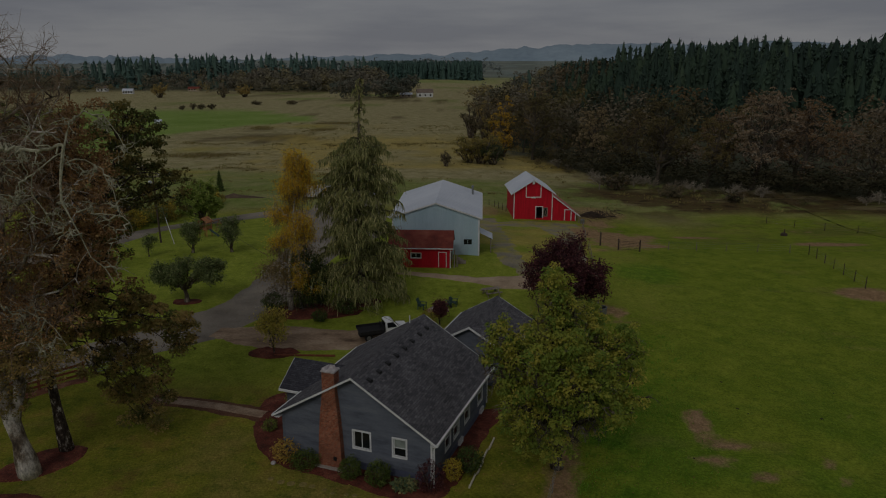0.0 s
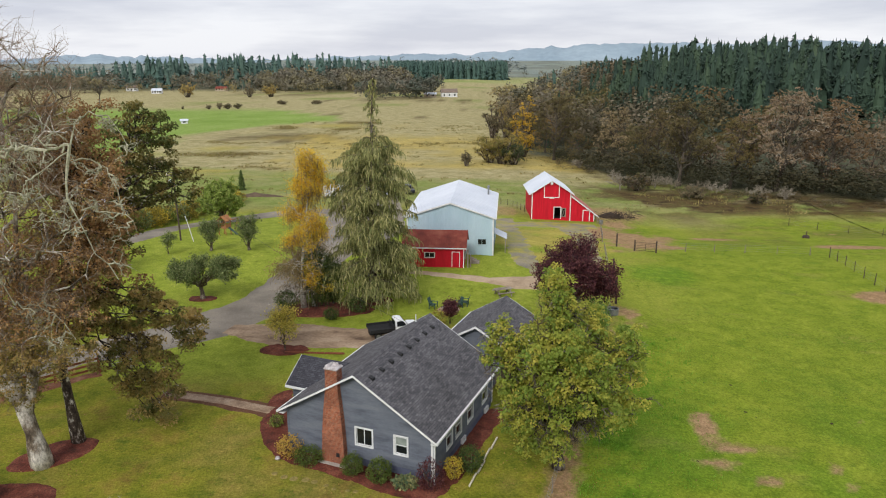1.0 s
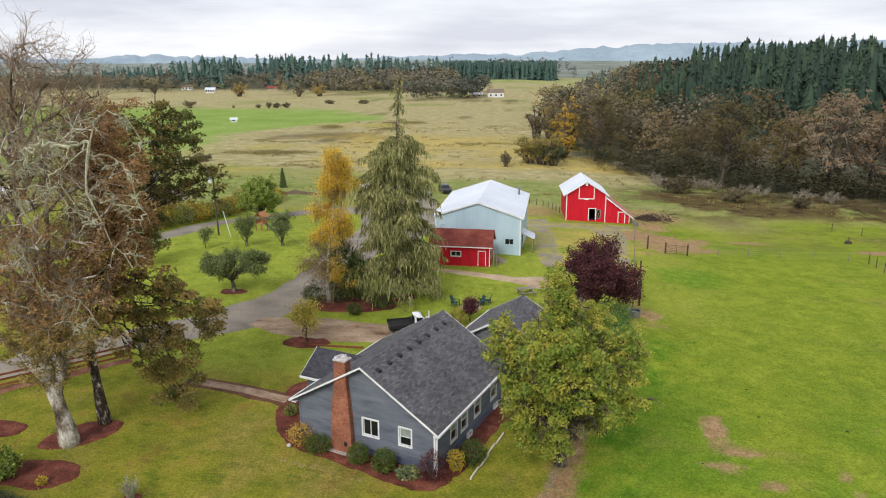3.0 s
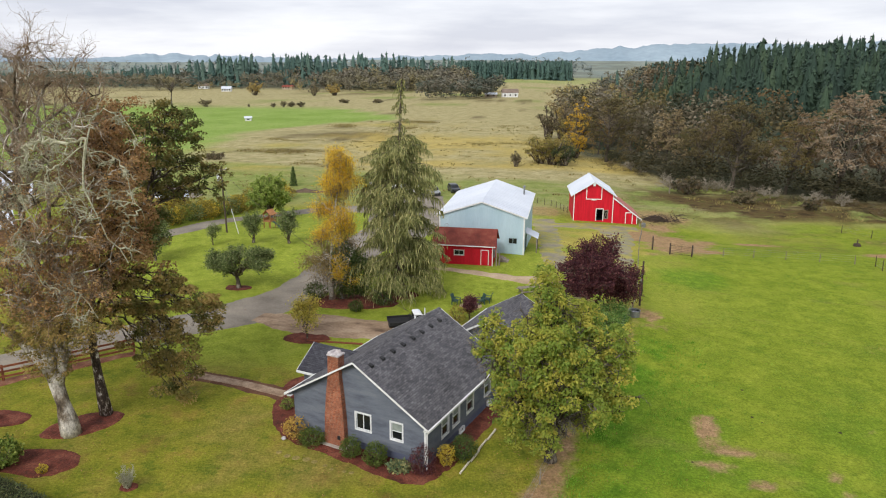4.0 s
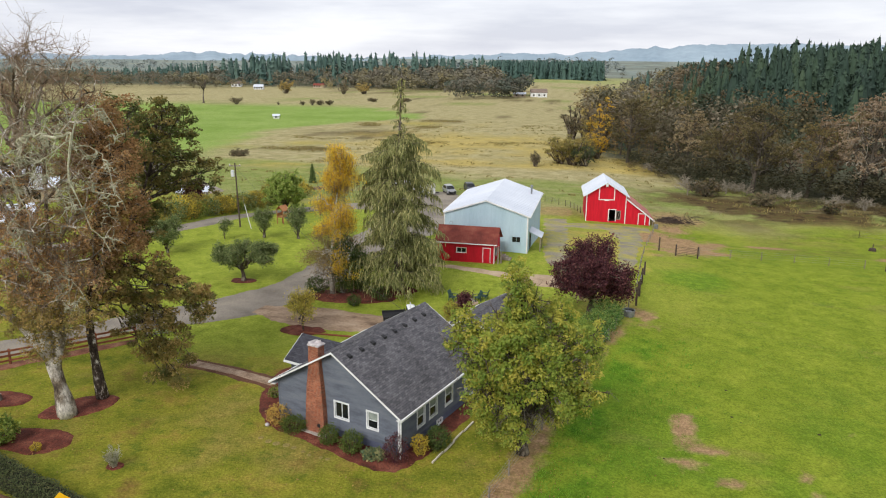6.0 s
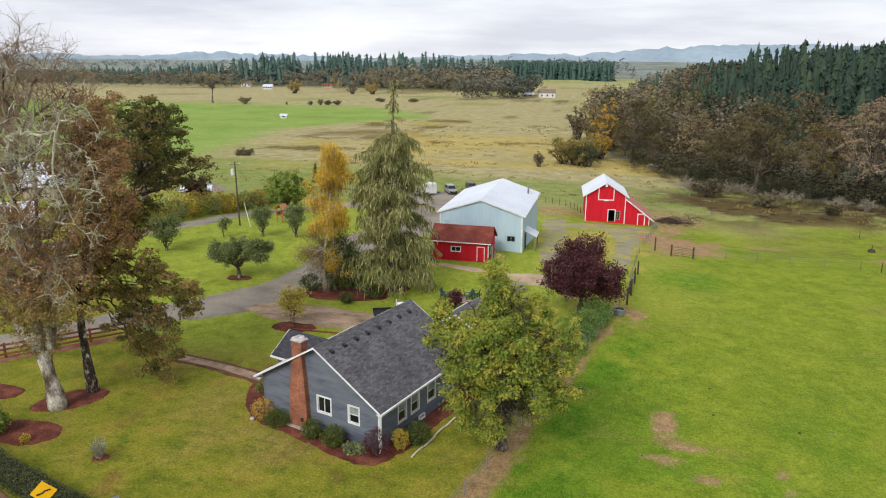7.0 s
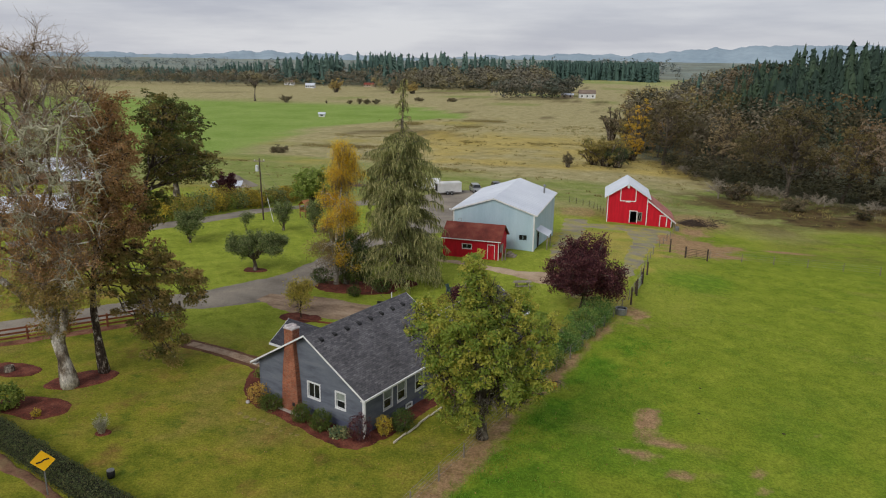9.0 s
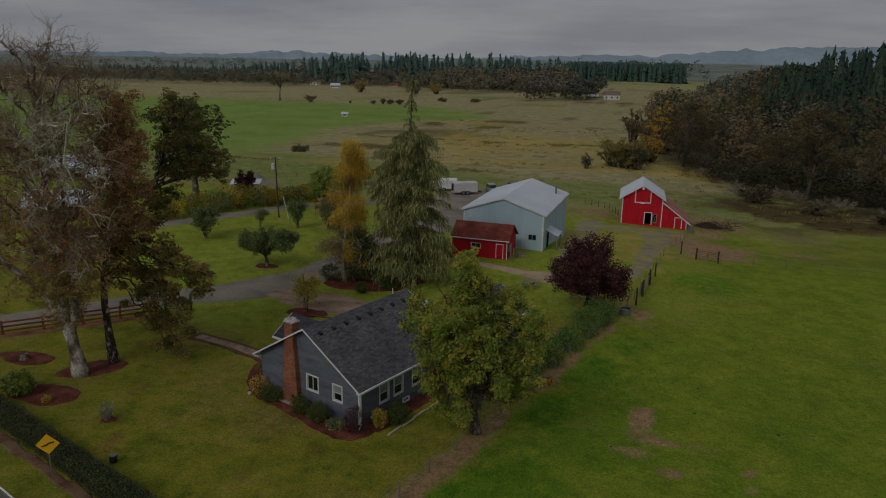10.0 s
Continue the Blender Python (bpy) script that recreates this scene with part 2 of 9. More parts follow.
L_DARK = foliage("dark_green_leaves", [lin(52, 66, 34), lin(70, 86, 42), lin(92, 106, 54)])
L_YELLOW = foliage("yellow_shrub_leaves", [lin(140, 126, 46), lin(172, 152, 54), lin(196, 172, 70)])
L_OLIVE = foliage("olive_shrub_leaves", [lin(102, 98, 46), lin(130, 118, 52), lin(156, 138, 62), lin(92, 96, 48)])
L_BIRCH_LOW = foliage("faded_birch_leaves", [lin(112, 98, 64), lin(136, 116, 76), lin(158, 136, 90), lin(112, 110, 66)])
L_WOODS = foliage("autumn_woods_leaves", [lin(42, 48, 32), lin(72, 68, 48), lin(112, 103, 86), lin(100, 82, 56), lin(90, 90, 56), lin(150, 126, 62)], 0.2, True, vary=0.06)
L_CREEK = foliage("creek_oak_leaves", [lin(68, 70, 44), lin(112, 98, 64), lin(86, 80, 52), lin(140, 114, 72), lin(80, 80, 48), lin(128, 102, 66), lin(142, 128, 98)], 0.3, by_tree=True)
L_CREEK_GREY = foliage("faded_oak_leaves", [lin(98, 80, 60), lin(140, 120, 98), lin(110, 96, 72), lin(150, 130, 108), lin(122, 98, 72), lin(92, 84, 60)], 0.28, by_tree=True)
# far foliage: distance haze mixed into the leaf colours, paler and bluer
L_FAR_WOODS = foliage("hazed_woods_leaves", [lin(72, 82, 72), lin(90, 90, 78), lin(108, 102, 88), lin(112, 108, 86), lin(146, 130, 82)], 0.15, True, vary=0.07)
L_FAR_FIR = foliage("hazed_fir_needles", [lin(64, 86, 80), lin(76, 98, 88), lin(92, 110, 98)], 0.05, True, vary=0.07)
L_HORIZON = foliage("hazed_horizon_leaves", [lin(100, 114, 114), lin(116, 122, 118), lin(132, 130, 120)], 0.05, True, vary=0.07)
# blue in these greens is raised slightly for haze over the rise
L_CONIFER = foliage("conifer_needles", [lin(42, 57, 49), lin(51, 68, 56), lin(61, 78, 60), lin(78, 91, 66)], 0.08, True, vary=0.06)


# ---- mesh tools ----
class Mesh:
    """Gathers vertices and faces of one mesh."""

    def __init__(self):
        self.v, self.f, self.uv, self.weld = [], [], None, False

    def face(self, *pts):
        n = len(self.v)
        self.v += [tuple(p) for p in pts]
        self.f.append(tuple(range(n, n + len(pts))))

    def hexa(self, lo, hi):
        """A block between two quads of four points each."""
        n = len(self.v)
        self.v += [tuple(p) for p in lo] + [tuple(p) for p in hi]
        self.f += [(n + 3, n + 2, n + 1, n), (n + 4, n + 5, n + 6, n + 7)]
        self.f += [(n + i, n + (i + 1) % 4, n + 4 + (i + 1) % 4, n + 4 + i) for i in range(4)]

    def box(self, x0, x1, y0, y1, z0, z1):
        self.hexa([(x0, y0, z0), (x1, y0, z0), (x1, y1, z0), (x0, y1, z0)], [(x0, y0, z1), (x1, y0, z1), (x1, y1, z1), (x0, y1, z1)])

    def beam(self, a, b, w, h=None):
        """A squared bar from a to b, w wide and h high."""
        h = h or w
        a, b = Vector(a), Vector(b)
        d = (b - a).normalized()
        s = d.cross(Vector((0, 0, 1)))
        s = Vector((1, 0, 0)) if s.length < 1e-3 else s.normalized()
        t = s.cross(d)
        q = [(-1, -1), (1, -1), (1, 1), (-1, 1)]
        self.hexa([a + s * (i * w / 2) + t * (j * h / 2) for i, j in q], [b + s * (i * w / 2) + t * (j * h / 2) for i, j in q])

    def tube(self, pts, radii, sides=6):
        n0 = len(self.v)
        pts = [Vector(p) for p in pts]
        ref = Vector((0.37, 0.21, 0.9)).normalized()
        for i, p in enumerate(pts):
            d = (pts[min(i + 1, len(pts) - 1)] - pts[max(i - 1, 0)])
            d = d.normalized() if d.length > 1e-6 else Vector((0, 0, 1))
            s = d.cross(ref)
            s = s.normalized() if s.length > 0.05 else d.cross(Vector((1, 0, 0))).normalized()
            t = d.cross(s)
            for k in range(sides):
                a = 2 * math.pi * k / sides
                self.v.append(tuple(p + (s * math.cos(a) + t * math.sin(a)) * radii[i]))
        for i in range(len(pts) - 1):
            for k in range(sides):
                k2 = (k + 1) % sides
                self.f.append((n0 + i * sides + k, n0 + i * sides + k2, n0 + (i + 1) * sides + k2, n0 + (i + 1) * sides + k))
        self.f.append(tuple(n0 + (len(pts) - 1) * sides + k for k in range(sides)))
        self.f.append(tuple(n0 + sides - 1 - k for k in range(sides)))

    def lathe(self, profile, sides=16, at=(0, 0, 0)):
        n0 = len(self.v)
        for r, z in profile:
            for k in range(sides):
                a = 2 * math.pi * k / sides
                self.v.append((at[0] + r * math.cos(a), at[1] + r * math.sin(a), at[2] + z))
        for i in range(len(profile) - 1):
            for k in range(sides):
                k2 = (k + 1) % sides
                self.f.append((n0 + i * sides + k, n0 + i * sides + k2, n0 + (i + 1) * sides + k2, n0 + (i + 1) * sides + k))
        self.f.append(tuple(n0 + (len(profile) - 1) * sides + k for k in range(sides)))
        self.f.append(tuple(n0 + sides - 1 - k for k in range(sides)))

    def data(self, name):
        me = bpy.data.meshes.new(name)
        me.from_pydata(self.v, [], self.f)
        if self.weld:
            bm = bmesh.new()
            bm.from_mesh(me)
            bmesh.ops.remove_doubles(bm, verts=bm.verts, dist=0.0006)
            bm.to_mesh(me)
            bm.free()
        if self.uv:
            layer = me.uv_layers.new(name="UVMap")
            for loop in me.loops:
                layer.data[loop.index].uv = self.uv(me.vertices[loop.vertex_index].co)
        me.validate()
        return me


def quads_mesh(name, verts, tone=None):
    """A mesh of loose quads from an array (n, 4, 3)."""
    n = len(verts)
    me = bpy.data.meshes.new(name)
    me.vertices.add(4 * n)
    me.vertices.foreach_set("co", np.ascontiguousarray(verts, dtype=np.float32).ravel())
    me.loops.add(4 * n)
    me.loops.foreach_set("vertex_index", np.arange(4 * n, dtype=np.int32))
    me.polygons.add(n)
    me.polygons.foreach_set("loop_start", np.arange(0, 4 * n, 4, dtype=np.int32))
    if tone is not None:
        at = me.attributes.new("tone", "FLOAT", "POINT")
        at.data.foreach_set("value", np.repeat(tone, 4).astype(np.float32))
    me.update()
    return me


def part(name, mesh, mat, parent=None, label="", smooth=False):
    me = mesh.data(name) if isinstance(mesh, Mesh) else mesh
    ob = new(name, me)
    me.materials.append(mat)
    if smooth:
        me.polygons.foreach_set("use_smooth", np.ones(len(me.polygons), dtype=bool))
    if parent is not None:
        ob.parent = parent
    if label:
        ob["label"] = label
    return ob


def thing(name, m, label, category, group="", kind=""):
    ob = new(name)
    ob.empty_display_size = 0.2
    ob.matrix_basis = m
    return tagged(ob, label, category, group, kind)


# ---- the lie of the land ----
def smooth(a, b, v):
    u = np.clip((np.asarray(v, dtype=float) - a) / (b - a), 0, 1)
    return u * u * (3 - 2 * u)


def vnoise(x, y, size, seed=0):
    """Smooth value noise, 0 to 1, with cells of that size in metres."""
    x, y = np.asarray(x, dtype=float) / size, np.asarray(y, dtype=float) / size
    xi, yi = np.floor(x).astype(np.int64), np.floor(y).astype(np.int64)
    fx, fy = x - xi, y - yi
    fx, fy = fx * fx * (3 - 2 * fx), fy * fy * (3 - 2 * fy)

    def h(a, b):
        k = (a * 374761393 + b * 668265263 + seed * 1442695041) & 0xFFFFFFFF
        k = ((k ^ (k >> 13)) * 1274126177) & 0xFFFFFFFF
        return ((k ^ (k >> 16)) & 0xFFFF) / 65535.0

    return (h(xi, yi) * (1 - fx) + h(xi + 1, yi) * fx) * (1 - fy) + (h(xi, yi + 1) * (1 - fx) + h(xi + 1, yi + 1) * fx) * fy


def fbm(x, y, size, seed=0, octaves=4):
    s = w = 0.0
    for o in range(octaves):
        s = s + vnoise(x, y, size / 2 ** o, seed + o) * 0.55 ** o
        w += 0.55 ** o
    return s / w


def rise(x, y):
    """The wooded hill beyond the creek, 0 to 1."""
    return smooth(0, 120, (x - 45) + (y - 215) * 0.3) * smooth(180, 260, y) * smooth(20, 60, x - 0.13 * (y - 220)) * smooth(1500, 700, y)


def land(x, y):
    """Height of the ground."""
    x, y = np.asarray(x, dtype=float), np.asarray(y, dtype=float)
    z = -1.5 * smooth(0, 45, x) - 3.7 * smooth(86, 128, y)
    z = z + 0.6 * np.exp(-((x + 1) / 17) ** 2 - ((y - 84) / 9) ** 2)
    return z + 13 * rise(x, y)


def gz(x, y):
    return float(land(x, y))


# ---- ground ----
FENCE_Y, FENCE_X = [0.0, 31.7, 69.0, 100.0, 114.0, 128.0], [-4.2, 5.0, 16.0, 20.6, 23.0, 25.2]


def fence_x(y):
    return np.interp(y, FENCE_Y, FENCE_X)


def axis(lo, hi, step, far, count):
    mid = np.arange(lo, hi + step / 2, step)
    k = np.arange(1, count + 1) / count
    return np.concatenate([(lo - (lo + far) * k ** 3)[::-1], mid, hi + (far - hi) * k ** 3])


def build_ground():
    xs, ys = axis(-62, 72, 0.9, 4600, 76), axis(14, 160, 0.9, 4600, 96)
    X, Y = np.meshgrid(xs, ys)
    x, y = X.ravel(), Y.ravel()
    z = land(x, y) + 0.10 * (fbm(x, y, 9, 3) - 0.5) + 0.04 * (vnoise(x, y, 1.4, 9) - 0.5)
    tuft = smooth(128, 150, y)
    z = z + tuft * 0.5 * (fbm(x, y, 6, 17) - 0.45)
    z = z + 26 * smooth(1400, 4200, np.hypot(x, y))
    nx, ny = len(xs), len(ys)
    i = (np.arange(ny - 1)[:, None] * nx + np.arange(nx - 1)[None, :]).ravel()
    F = np.stack([i, i + 1, i + nx + 1, i + nx], 1).astype(np.int32)
    me = bpy.data.meshes.new("ground")
    me.vertices.add(len(x))
    me.vertices.foreach_set("co", np.stack([x, y, z], 1).astype(np.float32).ravel())
    me.loops.add(F.size)
    me.loops.foreach_set("vertex_index", F.ravel())
    me.polygons.add(len(F))
    me.polygons.foreach_set("loop_start", np.arange(0, F.size, 4, dtype=np.int32))
    me.polygons.foreach_set("use_smooth", np.ones(len(F), dtype=bool))
    me.update()
    # what grows where
    fx = fence_x(y)
    n20, n7, n3 = fbm(x, y, 20, 21) - 0.5, fbm(x, y, 7, 22) - 0.5, fbm(x, y, 3, 23) - 0.5
    pasture = smooth(-0.4, 0.6, x - fx + 1.2 * n3) * smooth(140, 128, y + 10 * n20)
    orchard = smooth(60, 66, y + 4 * n7 + 13 * smooth(-4, -10, x) * smooth(-34, -28, x)) * smooth(134, 124, y + 6 * n7) * smooth(4, -2, x - fx)
    meadow = smooth(124, 142, y + 16 * n20 + 8 * n7)
    field = smooth(3, -3, x - np.interp(y, [175, 190, 258, 300, 330, 350, 375, 412], [-100, -97, -106, -92, -68, -58, -78, -112]) + 10 * n20 + 6 * n7) * smooth(168, 180, y + 14 * n20) * smooth(416, 412, y)
    streak = fbm(x * 0.45, y * 1.5, 26, 37) - 0.5
    fine = fbm(x * 0.6, y * 1.6, 8, 41) - 0.5
    green2 = smooth(0.0, 0.35, 0.62 * smooth(192, 150, y) + 0.45 * smooth(-30, -80, x) * smooth(260, 180, y) + 1.1 * streak + 0.5 * fine - 0.2 + 0.3 * smooth(400, 440, y) * smooth(0.0, 0.2, streak)) * meadow * (1 - 0.55 * smooth(6, 24, x) * smooth(0.45, 0.6, 0.5 + n7 + 0.5 * n3))
    gold = 0.7 * smooth(0.02, 0.42, 1.2 * streak + 0.8 * fine + 0.5 * smooth(180, 196, y) * smooth(285, 240, y) * smooth(-75, -35, x) - 0.2 * smooth(290, 330, y)) * smooth(165, 185, y) * smooth(460, 330, y) * meadow * (1 - field)
    gold = np.maximum(gold, 0.7 * smooth(0.9, 0.4, np.hypot((x - 13.5) / 11, (y - 104) / 24) + 1.4 * n3 + n7) * (y < 135) * (x < fx + 1.5))
    gold = np.maximum(gold, 0.55 * smooth(1.0, 0.4, np.hypot((x - 14.2) / 3.2, (y - 70) / 9) + 1.3 * n3) * (x < fx + 0.5))
    rush = 0.8 * smooth(0.15, 0.3, fbm(x * 0.6, y * 1.3, 15, 31) - 0.5 + 0.4 * n7) * smooth(140, 165, y) * meadow * (1 - field)
    rush = np.maximum(rush, smooth(1.0, 0.6, np.hypot((x + 72) / 16, (y - 213) / 6) + 1.2 * n7))
    rush = np.maximum(rush, 0.8 * smooth(1.0, 0.5, np.hypot((x + 62) / 26, (y - 262) / 16) + 1.6 * n7 + n20))
    rush = np.maximum(rush, smooth(22, 7, np.abs(y - (150 - 0.12 * (x - 30)) + 14 * n20)) * smooth(20, 34, x) * smooth(-0.24, 0.04, n7 + 0.6 * n3))
    creek = y - np.interp(x, [5, 28, 40, 55, 75, 120], [230, 201, 171, 157, 148, 126])
    rush = np.maximum(rush, 1.0 * smooth(13, 5, np.abs(creek + 12 * n20 + 5 * n7)) * smooth(20, 30, x) * smooth(160, 120, x) * smooth(-0.22, 0.02, n7 + 0.7 * n3))
    bare = x * 0
    for bx, by, rx, ry in ((17.8, 45.9, 0.9, 0.8), (17.7, 44.7, 0.75, 0.9), (17.5, 43.3, 0.95, 0.7), (18.3, 42.2, 1.3, 0.55), (19.2, 41.9, 0.7, 0.4), (17.1, 39.9, 1.2, 0.55), (19.5, 38.5, 0.8, 0.65), (24.6, 40.4, 0.45, 0.5), (24.5, 38.6, 0.4, 0.35), (47, 76, 2.6, 2.0), (40, 112, 3.4, 1.4), (58, 104, 5.0, 2.2)):
        bare = np.maximum(bare, smooth(1.6, 0.6, np.hypot((x - bx) / rx, (y - by) / ry) + 0.9 * n3))
    bare = np.maximum(bare, smooth(1.2, 0.2, np.abs(x - fx - 0.3) / (1.0 + 0.25 * smooth(45, 30, y)) + 1.6 * n3) * smooth(75, 60, y) * 0.85)
    bare = np.maximum(bare, smooth(1.0, 0.3, np.hypot((x - 17.2) / 2.5, (y - 66.5) / 3.6) + 1.6 * n3 + 0.7 * n7) * 0.9)
    bare = np.maximum(bare, smooth(1.0, 0.25, np.hypot((x - 26.0) / 9.0, (y - 111) / 22.0) + 1.4 * n7 + 1.0 * n3) * 0.9)
    bare = np.maximum(bare, 0.6 * smooth(0.3, 0.4, n3 + 0.5 * n7) * (x > fx + 2) * (y < 128))
    bare = np.maximum(bare, smooth(1.0, 0.4, np.hypot((x - 7.5) / 4.5, (y - 133) / 6) + 1.2 * n7) * 0.6)
    bare = np.maximum(bare, smooth(1.2, 0.3, np.hypot((x - 28) / 8, (y - 133) / 8.0) + 1.2 * n7) * 0.7)
    wood = smooth(0, 10, (y - np.interp(x, [5, 28, 40, 55, 75, 120], [232, 205, 176, 163, 154, 132])) + 8 * n20) * smooth(12, 22, x) * smooth(330, 300, y)
    far = smooth(640, 720, y + 60 * (fbm(x, y, 140, 71) - 0.5)) * smooth(-60, -160, x - 0.12 * (y - 700)) + smooth(1180, 1300, y)
    far = np.maximum(far, smooth(-40, 20, x - 60 - 0.18 * (y - 300)) * smooth(330, 400, y))
    wood = np.maximum(wood, np.clip(far, 0, 1) * 0.999)
    field = np.maximum(field, 0.4 * smooth(860, 960, y) * smooth(-150, -100, x) * smooth(200, 120, x - 0.1 * (y - 860)) * smooth(0.46, 0.54, fbm(x, y * 0.6, 90, 72)))
    # deeper green beside the fence, and weaker over the nearest pasture
    lush = np.maximum(smooth(10, 2, x - fx + 9 * n7) * smooth(66, 52, y) * smooth(-0.12, 0.06, n7 + 1.2 * n3), 0.55 * smooth(58, 30, y + 14 * n20) * smooth(-0.1, 0.12, n7 + n3)) * smooth(0.8, 2.0, x - fx)
    lush = np.maximum(lush, 0.6 * smooth(1.0, 0.4, np.hypot((x - 25) / 6, (y - 81) / 5) + 1.4 * n3))
    dull = 0.5 * smooth(30, 48, x) * smooth(98, 112, y) * smooth(-0.12, 0.16, n7 + 0.6 * n3)
    lawn_wear = smooth(0.02, 0.30, n7 + 0.6 * n3)
    # third channel of zone_d: haze over ground beyond about a kilometre
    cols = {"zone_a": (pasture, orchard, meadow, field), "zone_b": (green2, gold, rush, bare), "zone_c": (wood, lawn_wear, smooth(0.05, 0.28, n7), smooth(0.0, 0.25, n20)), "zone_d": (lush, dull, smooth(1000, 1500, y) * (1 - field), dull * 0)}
    for key, chans in cols.items():
        at = me.attributes.new(key, "FLOAT_COLOR", "POINT")
        at.data.foreach_set("color", np.stack([np.clip(c, 0, 1) for c in chans], 1).astype(np.float32).ravel())
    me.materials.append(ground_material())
    return tagged(new("ground", me), "rolling grass lawn, pasture and dry autumn meadow", "ground", kind="structure")


def ground_material():
    m, nt, bsdf = material("grass_ground")
    co = nt.nodes.new("ShaderNodeTexCoord")

    def zone(key):
        a = nt.nodes.new("ShaderNodeAttribute")
        a.attribute_name = key
        s = nt.nodes.new("ShaderNodeSeparateColor")
        nt.links.new(a.outputs["Color"], s.inputs[0])
        return s.outputs[0], s.outputs[1], s.outputs[2], a.outputs["Alpha"]

    def spots(scale, cols, lo=0.35, hi=0.65, detail=5.0):
        n = put(nt, "ShaderNodeTexNoise", Scale=scale, Detail=detail, Roughness=0.65)
        nt.links.new(co.outputs["Object"], n.inputs["Vector"])
        r = ramp_of(nt, cols, lo, hi)
        nt.links.new(n.outputs["Fac"], r.inputs["Fac"])
        return r.outputs["Color"]

    pasture, orchard, meadow, field = zone("zone_a")
    green2, gold, rush, bare = zone("zone_b")
    wood, wear, patch, broad = zone("zone_c")
    lush, dull, distance, _ = zone("zone_d")
    lawn = spots(0.35, [lin(92, 102, 30), lin(116, 120, 38), lin(133, 131, 46), lin(146, 128, 58)], 0.32, 0.68)
    lawn = mixed(nt, wear, lawn, spots(1.2, [lin(118, 116, 50), lin(148, 132, 68)]))
    past = spots(0.5, [lin(111, 127, 35), lin(122, 136, 41), lin(134, 145, 48)])
    past = mixed(nt, patch, past, spots(1.0, [lin(104, 123, 35), lin(119, 133, 43)]))
    past = mixed(nt, broad, past, spots(0.7, [lin(131, 141, 50), lin(142, 147, 58)]))
    def flecks(scale, lo, hi, stretch, most):
        mpn = nt.nodes.new("ShaderNodeMapping")
        mpn.inputs["Scale"].default_value = stretch
        nt.links.new(co.outputs["Object"], mpn.inputs["Vector"])
        n = put(nt, "ShaderNodeTexNoise", Scale=scale, Detail=7.0, Roughness=0.68)
        nt.links.new(mpn.outputs["Vector"], n.inputs["Vector"])
        r = ramp_of(nt, [(0, 0, 0, 1), (most, most, most, 1)], lo, hi)
        nt.links.new(n.outputs["Fac"], r.inputs["Fac"])
        return r.outputs["Color"]

    past = mixed(nt, flecks(0.11, 0.56, 0.68, (0.5, 1.2, 1), 0.75), past, lin(136, 130, 66))
    past = mixed(nt, flecks(0.35, 0.54, 0.68, (0.8, 1.1, 1), 0.4), past, lin(84, 114, 32))
    past = mixed(nt, flecks(1.1, 0.58, 0.66, (0.8, 1.1, 1), 0.35), past, lin(78, 104, 30))
    past = mixed(nt, flecks(3.0, 0.6, 0.7, (0.8, 1.1, 1), 0.2), past, lin(70, 96, 28))
    past = mixed(nt, lush, past, spots(0.9, [lin(58, 104, 20), lin(84, 124, 28), lin(106, 136, 36)]))
    lawn = mixed(nt, flecks(0.5, 0.56, 0.68, (1, 1, 1), 0.75), lawn, lin(76, 96, 30))
    lawn = mixed(nt, flecks(0.28, 0.56, 0.7, (1, 1, 1), 0.85), lawn, lin(120, 94, 52))
    lawn = mixed(nt, flecks(1.4, 0.58, 0.7, (1, 1, 1), 0.5), lawn, lin(84, 96, 32))
    past = mixed(nt, dull, past, spots(0.5, [lin(96, 96, 48), lin(124, 114, 64)]))
    col = mixed(nt, pasture, lawn, past)
    col = mixed(nt, orchard, col, spots(0.5, [lin(118, 130, 44), lin(134, 146, 52), lin(145, 153, 62)]))
    mead = spots(0.25, [lin(138, 130, 92), lin(158, 148, 108), lin(172, 162, 124)])
    mead = mixed(nt, green2, mead, spots(0.3, [lin(112, 126, 62), lin(138, 142, 84)]))
    mead = mixed(nt, rush, mead, spots(0.4, [lin(58, 48, 32), lin(90, 74, 48), lin(84, 82, 44)]))
    mead = mixed(nt, flecks(0.24, 0.57, 0.66, (0.5, 1.4, 1), 0.6), mead, lin(112, 104, 66))
    mead = mixed(nt, flecks(0.07, 0.52, 0.62, (0.4, 1.6, 1), 0.5), mead, lin(152, 142, 106))
    mead = mixed(nt, field, mead, spots(0.05, [lin(116, 140, 62), lin(126, 148, 72), lin(134, 152, 80)]))
    col = mixed(nt, meadow, col, mead)
    col = mixed(nt, gold, col, spots(0.12, [lin(152, 140, 84), lin(170, 150, 80), lin(188, 166, 92)]))
    col = mixed(nt, wood, col, spots(0.03, [lin(74, 76, 60), lin(92, 92, 76), lin(84, 90, 70)]))
    # far ground washed towards blue-grey, haze painted into its colour
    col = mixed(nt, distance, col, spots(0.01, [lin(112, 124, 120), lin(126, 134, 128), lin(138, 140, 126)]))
    grit = put(nt, "ShaderNodeTexNoise", Scale=1.6, Detail=7.0, Roughness=0.7)
    nt.links.new(co.outputs["Object"], grit.inputs["Vector"])
    wob = nt.nodes.new("ShaderNodeMath")
    wob.operation = "MULTIPLY_ADD"
    wob.inputs[1].default_value = 1.3
    nt.links.new(grit.outputs["Fac"], wob.inputs[0])
    nt.links.new(bare, wob.inputs[2])
    edge = ramp_of(nt, [(0, 0, 0, 1), (0.95, 0.95, 0.95, 1)], 0.0, 1.0)
    spread = put(nt, "ShaderNodeMapRange")
